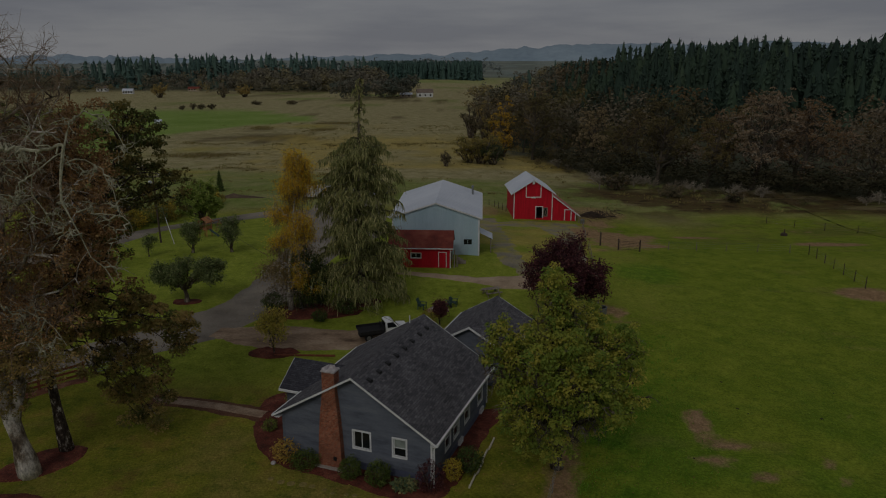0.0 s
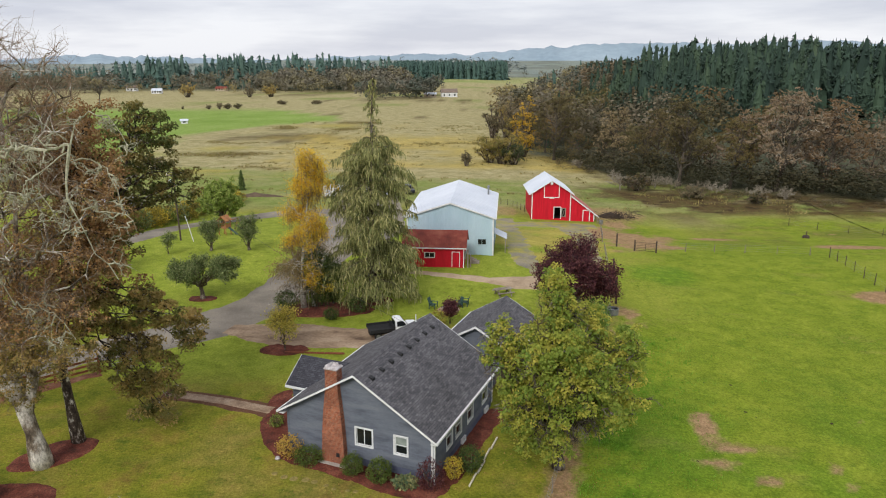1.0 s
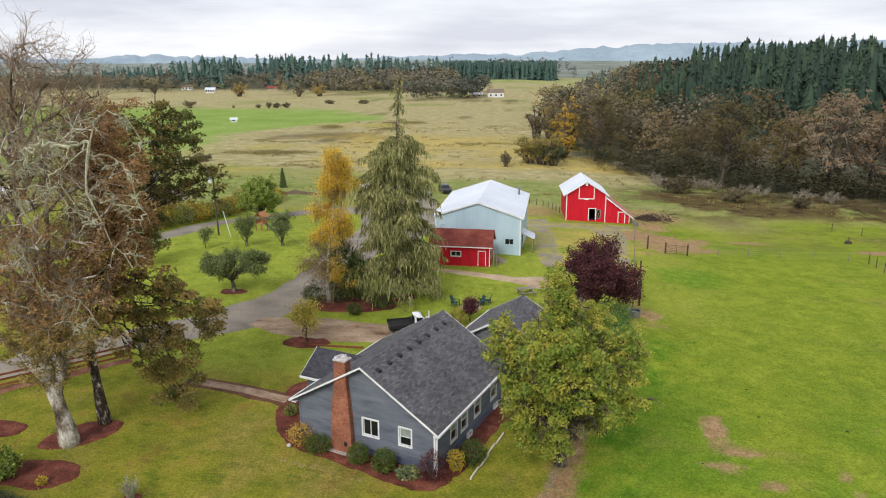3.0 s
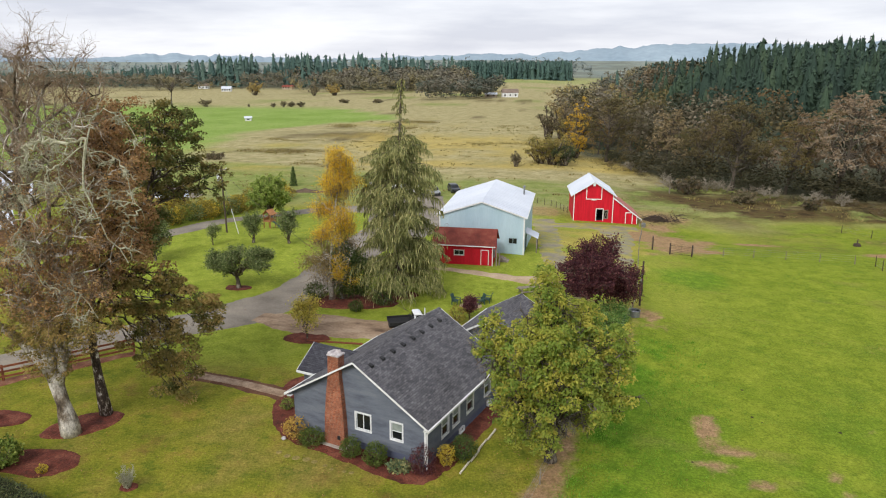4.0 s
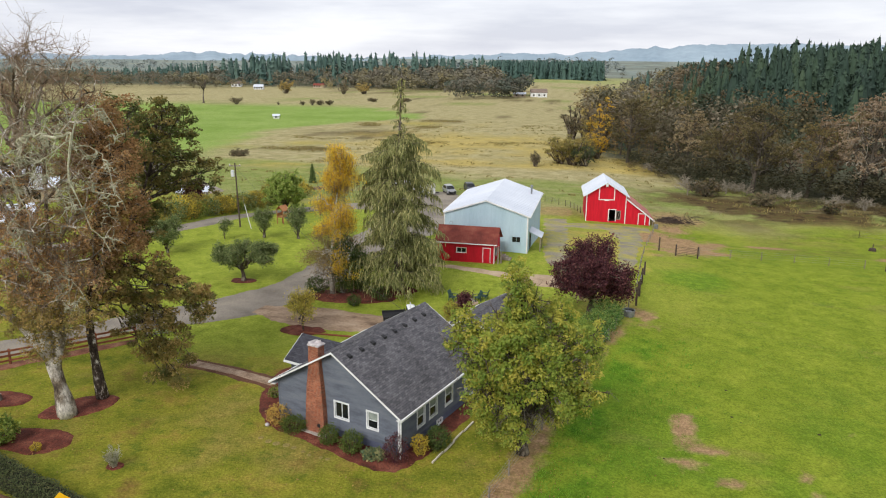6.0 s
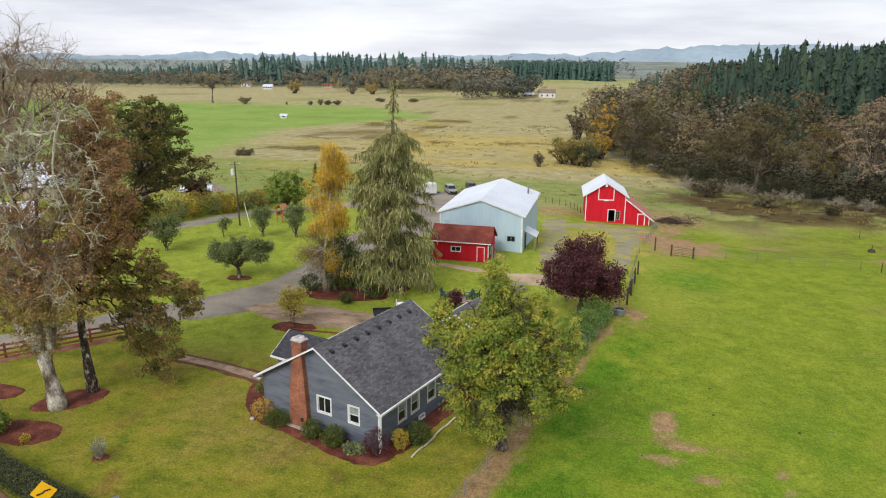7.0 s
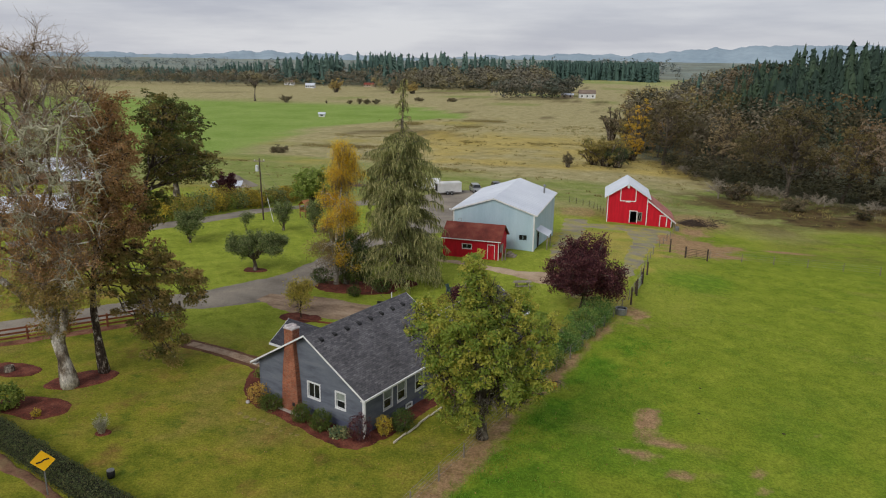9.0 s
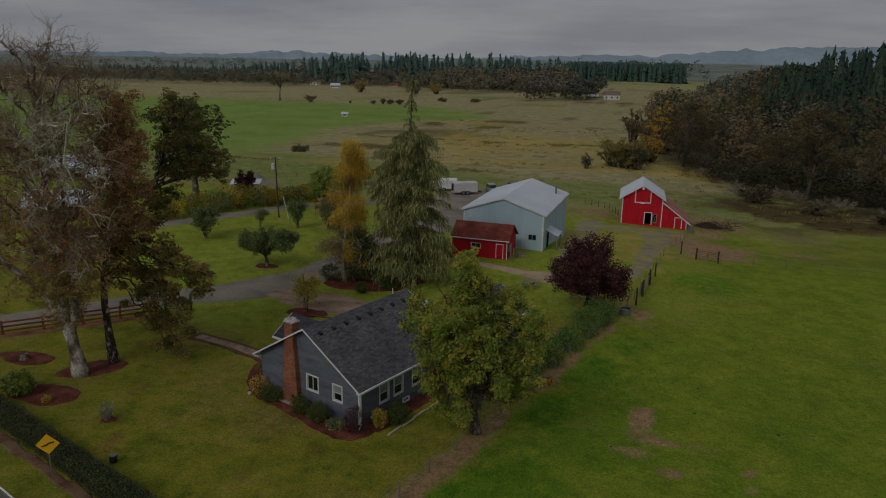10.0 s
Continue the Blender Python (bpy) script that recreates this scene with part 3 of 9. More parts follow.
    for key, val in (("From Min", 0.92), ("From Max", 1.5)):
        spread.inputs[key].default_value = val
    nt.links.new(wob.outputs[0], spread.inputs["Value"])
    nt.links.new(spread.outputs["Result"], edge.inputs["Fac"])
    col = mixed(nt, edge.outputs["Color"], col, spots(1.1, [lin(142, 112, 84), lin(170, 138, 108)]))
    blade = spots(6.0, [(0.66, 0.69, 0.6, 1), (1.32, 1.3, 1.32, 1)], 0.3, 0.7, 8.0)
    col = mixed(nt, 1.0, col, spots(1.5, [(0.88, 0.89, 0.86, 1), (1.12, 1.11, 1.12, 1)], 0.36, 0.64, 7.0), "MULTIPLY")
    col = mixed(nt, 1.0, col, blade, "MULTIPLY")
    nt.links.new(col, bsdf.inputs["Base Color"])
    bsdf.inputs["Roughness"].default_value = 1.0
    bsdf.inputs["Specular IOR Level"].default_value = 0.1
    n = put(nt, "ShaderNodeTexNoise", Scale=7.0, Detail=6.0, Roughness=0.7)
    nt.links.new(co.outputs["Object"], n.inputs["Vector"])
    b = put(nt, "ShaderNodeBump", Strength=0.8, Distance=0.14)
    nt.links.new(n.outputs["Fac"], b.inputs["Height"])
    nt.links.new(b.outputs["Normal"], bsdf.inputs["Normal"])
    return m


def lie(x, y):
    """Height of the drawn ground, for things laid on it."""
    z = land(x, y) + 0.10 * (fbm(x, y, 9, 3) - 0.5) + 0.04 * (vnoise(x, y, 1.4, 9) - 0.5)
    return z + smooth(128, 150, y) * 0.5 * (fbm(x, y, 6, 17) - 0.45)


def along(pts, step):
    """A smooth line through points, with an entry about every step metres. Extra columns are carried along."""
    P = np.array(pts, dtype=float)
    P = np.vstack([2 * P[0] - P[1], P, 2 * P[-1] - P[-2]])
    outp = []
    for i in range(1, len(P) - 2):
        n = max(2, int(np.linalg.norm(P[i + 1, :2] - P[i, :2]) / step))
        for k in range(n):
            t = k / n
            outp.append(0.5 * (2 * P[i] + (P[i + 1] - P[i - 1]) * t + (2 * P[i - 1] - 5 * P[i] + 4 * P[i + 1] - P[i + 2]) * t * t + (3 * P[i] - P[i - 1] - 3 * P[i + 1] + P[i + 2]) * t ** 3))
    outp.append(P[-2])
    return np.array(outp)


def grid_mesh(name, X, Y, Z):
    ny, nx = X.shape
    i = (np.arange(ny - 1)[:, None] * nx + np.arange(nx - 1)[None, :]).ravel()
    F = np.stack([i, i + 1, i + nx + 1, i + nx], 1)
    me = bpy.data.meshes.new(name)
    me.from_pydata(np.stack([X.ravel(), Y.ravel(), Z.ravel()], 1).tolist(), [], F.tolist())
    me.polygons.foreach_set("use_smooth", np.ones(len(F), dtype=bool))
    return me


def strip(name, pts, mat, label, rise=0.05, edge=0.5, seed=1, category="road", across=9, edge_size=1.5):
    """A way of given widths laid over the ground, x, y, width in each point, with ragged edges."""
    C = along(pts, 0.5)
    d = np.gradient(C[:, :2], axis=0)
    d /= np.linalg.norm(d, axis=1)[:, None]
    nrm = np.stack([-d[:, 1], d[:, 0]], 1)
    s = np.arange(len(C)) * 0.5
    left = C[:, 2] / 2 + edge * (fbm(s, s * 0 + 3, edge_size, seed) - 0.5)
    right = C[:, 2] / 2 + edge * (fbm(s, s * 0 + 9, edge_size, seed + 5) - 0.5)
    t = np.linspace(0, 1, across)[None, :]
    off = -right[:, None] + (left + right)[:, None] * t
    X, Y = C[:, 0:1] + nrm[:, 0:1] * off, C[:, 1:2] + nrm[:, 1:2] * off
    crown = np.where((t > 0.02) & (t < 0.98), rise, -0.06)
    ob = new(name, grid_mesh(name, X, Y, lie(X, Y) + crown))
    ob.data.materials.append(mat)
    return tagged(ob, label, category, kind="structure")


def bed(name, outline, mat, label, rise=0.07, edge=0.3, seed=1, category="garden bed", kind="structure", dome=False):
    """A patch with a ragged closed outline laid over the ground."""
    C = along(list(outline) + [outline[0]], 0.25)[:-1]
    c = C.mean(axis=0)
    k = np.linspace(0, 1, 12)[:, None]
    wob = 1 + edge * (fbm(C[:, 0], C[:, 1], 0.9, seed) - 0.5)[None, :] * k
    X, Y = c[0] + (C[None, :, 0] - c[0]) * k * wob, c[1] + (C[None, :, 1] - c[1]) * k * wob
    X, Y = np.hstack([X, X[:, :1]]), np.hstack([Y, Y[:, :1]])
    Z = lie(X, Y) + (rise * (1 - k ** 1.5) * (0.6 + 0.8 * fbm(X, Y, 1.6, seed)) - 0.05 if dome else np.where(k < 0.99, rise, -0.05)) + 0.05 * (vnoise(X, Y, 0.35, seed + 7) - 0.5)
    ob = new(name, grid_mesh(name, X, Y, Z))
    ob.data.materials.append(mat)
    return tagged(ob, label, category, kind=kind)


def ring(cx, cy, rx, ry, n=10, seed=0):
    r = random.Random(seed)
    return [(cx + rx * (0.9 + 0.2 * r.random()) * math.cos(6.2832 * i / n), cy + ry * (0.9 + 0.2 * r.random()) * math.sin(6.2832 * i / n)) for i in range(n)]



def worn_gravel():
    """Gravel with grass grown through it in patches."""
    m, nt, bsdf = material("grassy_gravel")
    co = nt.nodes.new("ShaderNodeTexCoord")

    def spots(scale, cols, lo, hi, detail=5.0):
        n = put(nt, "ShaderNodeTexNoise", Scale=scale, Detail=detail, Roughness=0.65)
        nt.links.new(co.outputs["Object"], n.inputs["Vector"])
        r = ramp_of(nt, cols, lo, hi)
        nt.links.new(n.outputs["Fac"], r.inputs["Fac"])
        return r.outputs["Color"]

    col = mixed(nt, spots(0.3, [(0, 0, 0, 1), (1, 1, 1, 1)], 0.42, 0.6, 8.0), spots(0.25, [lin(112, 107, 96), lin(132, 124, 106), lin(148, 136, 108)], 0.35, 0.65), spots(0.6, [lin(124, 130, 52), lin(160, 148, 70)], 0.35, 0.65))
    col = mixed(nt, 1.0, col, spots(5.0, [(0.78, 0.78, 0.78, 1), (1.22, 1.22, 1.22, 1)], 0.3, 0.7, 8.0), "MULTIPLY")
    nt.links.new(col, bsdf.inputs["Base Color"])
    bsdf.inputs["Roughness"].default_value = 1.0
    return m


GRASSY_GRAVEL = worn_gravel()
build_ground()
strip("driveway", [(-66, 20, 5.0), (-52, 33.0, 5.0), (-39, 45.8, 5.0), (-31.2, 53.8, 5.4), (-27.6, 57.0, 6.2), (-23.6, 60.4, 7.6), (-19.5, 67.5, 7), (-17.8, 76, 7), (-16.5, 88, 9), (-15, 98, 12), (-15, 110, 14), (-17, 124, 16), (-18.5, 138, 15), (-19, 148, 11)], GRAVEL, "grey gravel driveway worn by tyres", 0.05, 0.9, 11)
strip("farm_lane", [(-62, 70, 4.5), (-47, 91, 4.8), (-46, 109, 4.8), (-42.5, 119, 5), (-34, 128, 6), (-24, 130, 8)], GRAVEL, "narrow grey gravel lane past the orchard", 0.06, 0.6, 12)
strip("parking_area", [(-20.5, 60.8, 3.0), (-16, 59.8, 5.6), (-11, 59.0, 5.6), (-6, 59.5, 4.5), (-2.5, 60.5, 3.0)], surface("damp_dirt", [lin(76, 58, 46), lin(138, 116, 94), lin(158, 136, 112), lin(170, 150, 128)], 0.45, 6, 1.0, 0.5, grain=0.24, spread=0.4, stretch=(0.6, 1.2, 1)), "bare dirt parking area beside the drive", 0.065, 1.2, 13, "parking")
strip("path_border", [(-21.1, 47.5, 2.0), (-16.5, 46.4, 1.9), (-12.2, 45.0, 2.1)], surface("path_soil", [lin(84, 54, 40), lin(108, 78, 56)], 0.8, 8, 1.0, 0.6, grain=0.3), "strip of dark soil along the footpath", 0.045, 0.6, 22, "garden bed")
strip("footpath", [(-20.6, 47.35, 1.15), (-16.5, 46.4, 1.15), (-12.2, 45.0, 1.25)], surface("path_concrete", [lin(118, 96, 78), lin(146, 124, 102), lin(160, 140, 118)], 1.3, 12, 0.95, 0.3), "narrow grey-brown concrete footpath to the porch", 0.07, 0.12, 14, "path")
strip("yard_track", [(-7.0, 78.2, 1.0), (-2, 77.4, 1.3), (3, 75.9, 2.0), (6.5, 75.4, 4.2), (9.8, 75.6, 5.5)], DIRT, "worn dirt track in the lawn", 0.06, 0.9, 15, "path")
strip("barn_track", [(11.8, 70, 2.6), (9.9, 78, 3.0), (8.2, 86, 3.2), (8.0, 96, 3.4), (8.0, 106, 3.8), (7.6, 116, 4.2), (7.4, 126, 4.5)], GRASSY_GRAVEL, "gravel track past the shop towards the barn", 0.055, 1.8, 16, "path")
strip("barn_yard", [(7.5, 119.5, 4.0), (12, 120.5, 6.5), (18, 121.5, 7.5), (23.5, 121.5, 6.0)], GRASSY_GRAVEL, "grassy gravel yard before the red barn", 0.065, 1.5, 21, "yard")
strip("fence_track", [(15.6, 78, 1.6), (17.2, 90, 2.6), (18.6, 104, 4.0), (19.0, 114, 5.4), (18.8, 119, 6.5)], GRASSY_GRAVEL, "gravel track beside the pasture fence", 0.075, 1.2, 17, "path")
strip("fence_strip", [(-60.2, 19.6, 1.3), (-46, 33.2, 1.3), (-36, 42.8, 1.3), (-27.6, 50.8, 1.1)], surface("bark_soil", [lin(96, 58, 44), lin(126, 84, 64), lin(142, 106, 84)], 0.8, 8, 1.0, 0.6, grain=0.3), "strip of red-brown bark and soil under the rail fence", 0.055, 0.7, 23, "garden bed")
ROAD_D, ROAD_N = np.array([0.932, -0.362]), np.array([0.362, 0.932])


def by_road(s, n):
    """A place s metres along the county road and n metres towards the house from its origin."""
    p = ROAD_D * s + ROAD_N * n
    return float(p[0]), float(p[1])


strip("road", [by_road(-90, 12.2) + (8.2,), by_road(-40, 12.2) + (8.2,), by_road(0, 12.2) + (8.2,), by_road(40, 12.2) + (8.2,), by_road(90, 12.2) + (8.2,)], ASPHALT, "grey asphalt county road", 0.06, 0.1, 18)
PAINT = surface("road_paint", [lin(196, 196, 192), lin(222, 222, 218)], 2, 14, 0.8, 0.1)
strip("road_line", [by_road(s, 15.9) + (0.12,) for s in (-60, -20, 20, 60)], PAINT, "white painted edge line on the asphalt", 0.075, 0.02, 19, "road marking", 5)
strip("verge", [by_road(s, 18.35) + (0.9,) for s in (-60, -20, 20, 60)], surface("leaf_soil", [lin(92, 62, 48), lin(116, 88, 66), lin(120, 104, 72)], 0.8, 8, 1.0, 0.6, grain=0.3), "strip of fallen red leaves and soil beside the hedge", 0.05, 0.7, 20, "verge")

HOUSE = pose(-5.5, 37.8, 0.02, 0, 0, -20.35)


def by_house(u, v):
    p = HOUSE @ Vector((u, v, 0))
    return p.x, p.y


bed("mulch_bed", [by_house(*p) for p in ((-9.9, 4.4), (-8.2, 1.6), (-6.3, -0.1), (-4.7, -0.95), (-2.2, -1.15), (0.3, -1.35), (2.2, -1.55), (3.8, -1.7), (5.4, -1.4), (6.4, 0.2), (6.55, 3.0), (6.5, 7.0), (6.4, 11.2), (3.0, 9.0), (-4.0, 9.0), (-7.6, 7.6))], MULCH, "red bark mulch bed around the house", 0.09, 0.05, 41)
for nm, cx, cy, rx, ry, sd in (("shrub_bed", -24.6, 34.2, 3.3, 1.6, 43), ("stone_bed", -31.0, 39.0, 2.6, 1.3, 44), ("twig_bed", -17.4, 32.4, 0.6, 0.5, 45), ("sapling_bed", -14.3, 56.0, 2.2, 1.3, 46), ("birch_bed", -12.6, 66.3, 5.2, 2.4, 47), ("apple_bed", -26.0, 69.0, 1.6, 1.0, 48), ("spruce_bed", -8.4, 68.9, 2.4, 1.5, 49), ("porch_bed", *by_house(-8.6, 6.0), 1.6, 2.2, 50)):
    bed(nm, ring(cx, cy, rx, ry, 10, sd), MULCH, "ring of red bark mulch in the lawn", 0.06, 0.25, sd)


bed("tree_bed", [(-24.5 + 2.7 * math.cos(a) * 0.74 - 1.6 * math.sin(a) * 0.67, 38.9 + 2.7 * math.cos(a) * 0.67 + 1.6 * math.sin(a) * 0.74) for a in np.linspace(0, 5.65, 10)], MULCH, "long oval of red bark mulch under the oaks", 0.06, 0.25, 42)


# ---- buildings ----
class Wall:
    """A wall in a plane: at(a, z, out) gives a point a metres along it, at height z, out metres before it."""

    def __init__(self, at):
        self.at = at

    def prism(self, mesh, quad, o0, o1):
        mesh.hexa([self.at(a, z, o0) for a, z in quad], [self.at(a, z, o1) for a, z in quad])

    def backing(self, mesh, z0, z1, span, holes, thick=0.12, ze=None):
        """One sheet with holes (a0, a1, z0, z1) through it; span(z) is its width, straight up to ze."""
        ze = z1 if ze is None else min(ze, z1)
        zc = sorted({z0, ze, z1, *[q for h in holes for q in h[2:]]})
        for lo, hi in zip(zc, zc[1:]):
            (l0, r0), (l1, r1) = span(lo + 1e-4), span(hi - 1e-4)
            ac = sorted({l0, r0, *[q for h in holes for q in h[:2] if l0 < q < r0]}) if hi <= ze + 1e-6 else [l0, r0]
            for p0, p1 in zip(ac, ac[1:]):
                if any(h[0] < (p0 + p1) / 2 < h[1] and h[2] < (lo + hi) / 2 < h[3] for h in holes):
                    continue
                q0, q1 = (p0, p1) if hi <= ze + 1e-6 else (l1, r1)
                q = [(p0, lo), (p1, lo), (q1, hi), (q0, hi)]
                mesh.hexa([self.at(a, z, -thick) for a, z in q], [self.at(a, z, -0.004) for a, z in q])
        mesh.weld = True

    def clad(self, parent, name, mat, z0, z1, step, span, holes, ze, thick=0.12, lap=0.05, board="siding_board"):
        """A wall with lapped boards, each a part of its own."""
        m = Mesh()
        self.backing(m, z0, z1, span, holes, thick, ze)
        w = part(name, m, mat, parent)
        if not step:
            return w
        n = int(math.ceil((z1 - z0) / step - 1e-6))
        for i in range(n):
            lo, hi = z0 + step * i, min(z1, z0 + step * (i + 1))
            (l0, r0), (l1, r1) = span(lo), span(hi)
            if r1 - l1 < 0.02:
                l1 = r1 = (l1 + r1) / 2
            blocks = sorted((h[0] - 0.1, h[1] + 0.1) for h in holes if h[2] - 0.1 < hi - 0.02 and h[3] + 0.1 > lo + 0.02)
            edges = [None] + blocks + [None]
            for b0, b1 in zip(edges, edges[1:]):
                a0, a0t = (l0, l1) if b0 is None else (b0[1], b0[1])
                a1, a1t = (r0, r1) if b1 is None else (b1[0], b1[0])
                if a1 - a0 < 0.03:
                    continue
                q = [(a0, lo), (a1, lo), (max(a1t, a0t), hi), (a0t, hi)]
                m = Mesh()
                m.hexa([self.at(a, z, -0.002) for a, z in q], [self.at(a, z, o) for (a, z), o in zip(q, (lap, lap, 0.004, 0.004))])
                part(board, m, mat, w)
        return w

    def window(self, parent, a0, a1, z0, z1, split="v", trim=0.10, mat=WHITE, name="window", screen=None):
        """A framed window that fills the hole a0..a1, z0..z1."""
        m = Mesh()
        t = trim
        for q in ([(a0 - t, z0 - t), (a1 + t, z0 - t), (a1 + t, z0), (a0 - t, z0)], [(a0 - t, z1), (a1 + t, z1), (a1 + t, z1 + t), (a0 - t, z1 + t)],
                  [(a0 - t, z0), (a0, z0), (a0, z1), (a0 - t, z1)], [(a1, z0), (a1 + t, z0), (a1 + t, z1), (a1, z1)]):
            self.prism(m, q, -0.10, 0.045)
        w = part(name, m, mat, parent, "white-framed window")
        m = Mesh()
        s = 0.045
        mid = (a0 + a1) / 2 if split == "v" else (z0 + z1) / 2
        bars = [[(mid - s / 2, z0), (mid + s / 2, z0), (mid + s / 2, z1), (mid - s / 2, z1)]] if split == "v" else [[(a0, mid - s / 2), (a1, mid - s / 2), (a1, mid + s / 2), (a0, mid + s / 2)]]
        bars += [[(a0, z0), (a1, z0), (a1, z0 + s), (a0, z0 + s)], [(a0, z1 - s), (a1, z1 - s), (a1, z1), (a0, z1)], [(a0, z0 + s), (a0 + s, z0 + s), (a0 + s, z1 - s), (a0, z1 - s)], [(a1 - s, z0 + s), (a1, z0 + s), (a1, z1 - s), (a1 - s, z1 - s)]]
        for q in bars:
            self.prism(m, q, -0.08, -0.03 if q is not bars[0] else -0.015)
        part("sash", m, mat, w)
        halves = [((a0, mid), (z0, z1)), ((mid, a1), (z0, z1))] if split == "v" else [((a0, a1), (z0, mid)), ((a0, a1), (mid, z1))]
        for (p0, p1), (q0, q1) in halves:
            m = Mesh()
            self.prism(m, [(p0, q0), (p1, q0), (p1, q1), (p0, q1)], -0.07, -0.055)
            part("pane", m, GLASS_M, w)
        if screen:
            m = Mesh()
            self.prism(m, [(a0 + 0.03, z0 + (z1 - z0) * screen), (a1 - 0.03, z0 + (z1 - z0) * screen), (a1 - 0.03, z1 - 0.03), (a0 + 0.03, z1 - 0.03)], -0.05, -0.045)
            part("blind", m, BLIND, w, "pale lowered blind")
        return w

    def bar(self, mesh, a0, a1, z0, z1, o0=-0.01, o1=0.04):
        self.prism(mesh, [(a0, z0), (a1, z0), (a1, z1), (a0, z1)], o0, o1)


FOOTING = surface("painted_footing", [lin(74, 80, 100), lin(98, 102, 120)], 0.8, 10, 0.9, 0.1, grain=0.12)
BLIND = surface("window_blind", [lin(120, 128, 122), lin(150, 158, 150)], 2, 10, 0.5, 0.02, grain=0.05)


def slab(parent, name, corners, thick, mat, label="", ribs=0.0, rib_h=0.03):
    """A roof slope: corners eave-left, eave-right, ridge-right, ridge-left, with a UV laid along it."""
    c = [Vector(p) for p in corners]
    nrm = (c[1] - c[0]).cross(c[3] - c[0]).normalized()
    if nrm.z < 0:
        nrm = -nrm
    ax, ay = (c[1] - c[0]).normalized(), (c[3] - c[0])
    ay = (ay - ax * ay.dot(ax)).normalized()
    m = Mesh()
    m.uv = lambda p: ((Vector(p) - c[0]).dot(ax), (Vector(p) - c[0]).dot(ay))
    if not ribs:
        m.hexa([p - nrm * thick for p in c], c)
    else:
        n = int((c[1] - c[0]).length / ribs)
        w = 0.035 / (c[1] - c[0]).length
        prof = [(0.0, 0.0)]
        for i in range(1, n):
            prof += [(i / n - w, 0.0), (i / n - w / 2, rib_h), (i / n + w / 2, rib_h), (i / n + w, 0.0)]
        prof.append((1.0, 0.0))
        for (f0, h0), (f1, h1) in zip(prof, prof[1:]):
            a0, a1, b1, b0 = c[0].lerp(c[1], f0), c[0].lerp(c[1], f1), c[3].lerp(c[2], f1), c[3].lerp(c[2], f0)
            m.hexa([q - nrm * thick for q in (a0, a1, b1, b0)], [a0 + nrm * h0, a1 + nrm * h1, b1 + nrm * h1, b0 + nrm * h0])
        m.weld = True
    return part(name, m, mat, parent, label)


def gable_house_roof(h, x0, x1, y0, y1, xr, ze, zr, thick, mat, fascia_mat, ribs=0.0, fascia=0.16, gutter=True, ridge_cap=None):
    """Two slopes with the ridge along y at xr, fascias and rakes."""
    slab(h, "roof", [(x0, y0, ze), (x0, y1, ze), (xr, y1, zr), (xr, y0, zr)], thick, mat, ribs=ribs)
    slab(h, "roof", [(x1, y0, ze), (x1, y1, ze), (xr, y1, zr), (xr, y0, zr)], thick, mat, ribs=ribs)
    if ridge_cap:
        m = Mesh()
        m.uv = lambda p: (p.y, p.x)
        for s, xe in ((-1, x0), (1, x1)):
            k = (zr - ze) / abs(xe - xr)
            m.hexa([(xr, y0, zr + 0.005), (xr, y1, zr + 0.005), (xr + s * 0.16, y1, zr - 0.16 * k + 0.005), (xr + s * 0.16, y0, zr - 0.16 * k + 0.005)],
                   [(xr, y0, zr + 0.035), (xr, y1, zr + 0.035), (xr + s * 0.16, y1, zr - 0.16 * k + 0.025), (xr + s * 0.16, y0, zr - 0.16 * k + 0.025)])
        part("ridge_cap", m, ridge_cap, h)
    for xe in (x0, x1):
        for yy in (y0, y1):
            m = Mesh()
            o = -0.03 if yy == y0 else 0.03
            m.hexa([(xe, yy, ze - thick - fascia), (xr, yy, zr - thick - fascia), (xr, yy, zr + 0.01), (xe, yy, ze + 0.01)], [(xe, yy + o, ze - thick - fascia), (xr, yy + o, zr - thick - fascia), (xr, yy + o, zr + 0.01), (xe, yy + o, ze + 0.01)])
            part("rake_board", m, fascia_mat, h)
        m = Mesh()
        s = -1 if xe == x0 else 1
        if gutter:
            m.box(min(xe, xe + s * 0.11), max(xe, xe + s * 0.11), y0, y1, ze - 0.16, ze - 0.03)
        else:
            m.box(min(xe, xe + s * 0.03), max(xe, xe + s * 0.03), y0, y1, ze - thick - fascia * 0.6, ze - 0.005)
        part("gutter" if gutter else "fascia", m, fascia_mat, h)


def gable_span(x0, x1, ze, xr, zr):
    def span(z):
        if z <= ze:
            return x0, x1
        f = min(1.0, (z - ze) / (zr - ze))
        return x0 + (xr - x0) * f, x1 + (xr - x1) * f
    return span


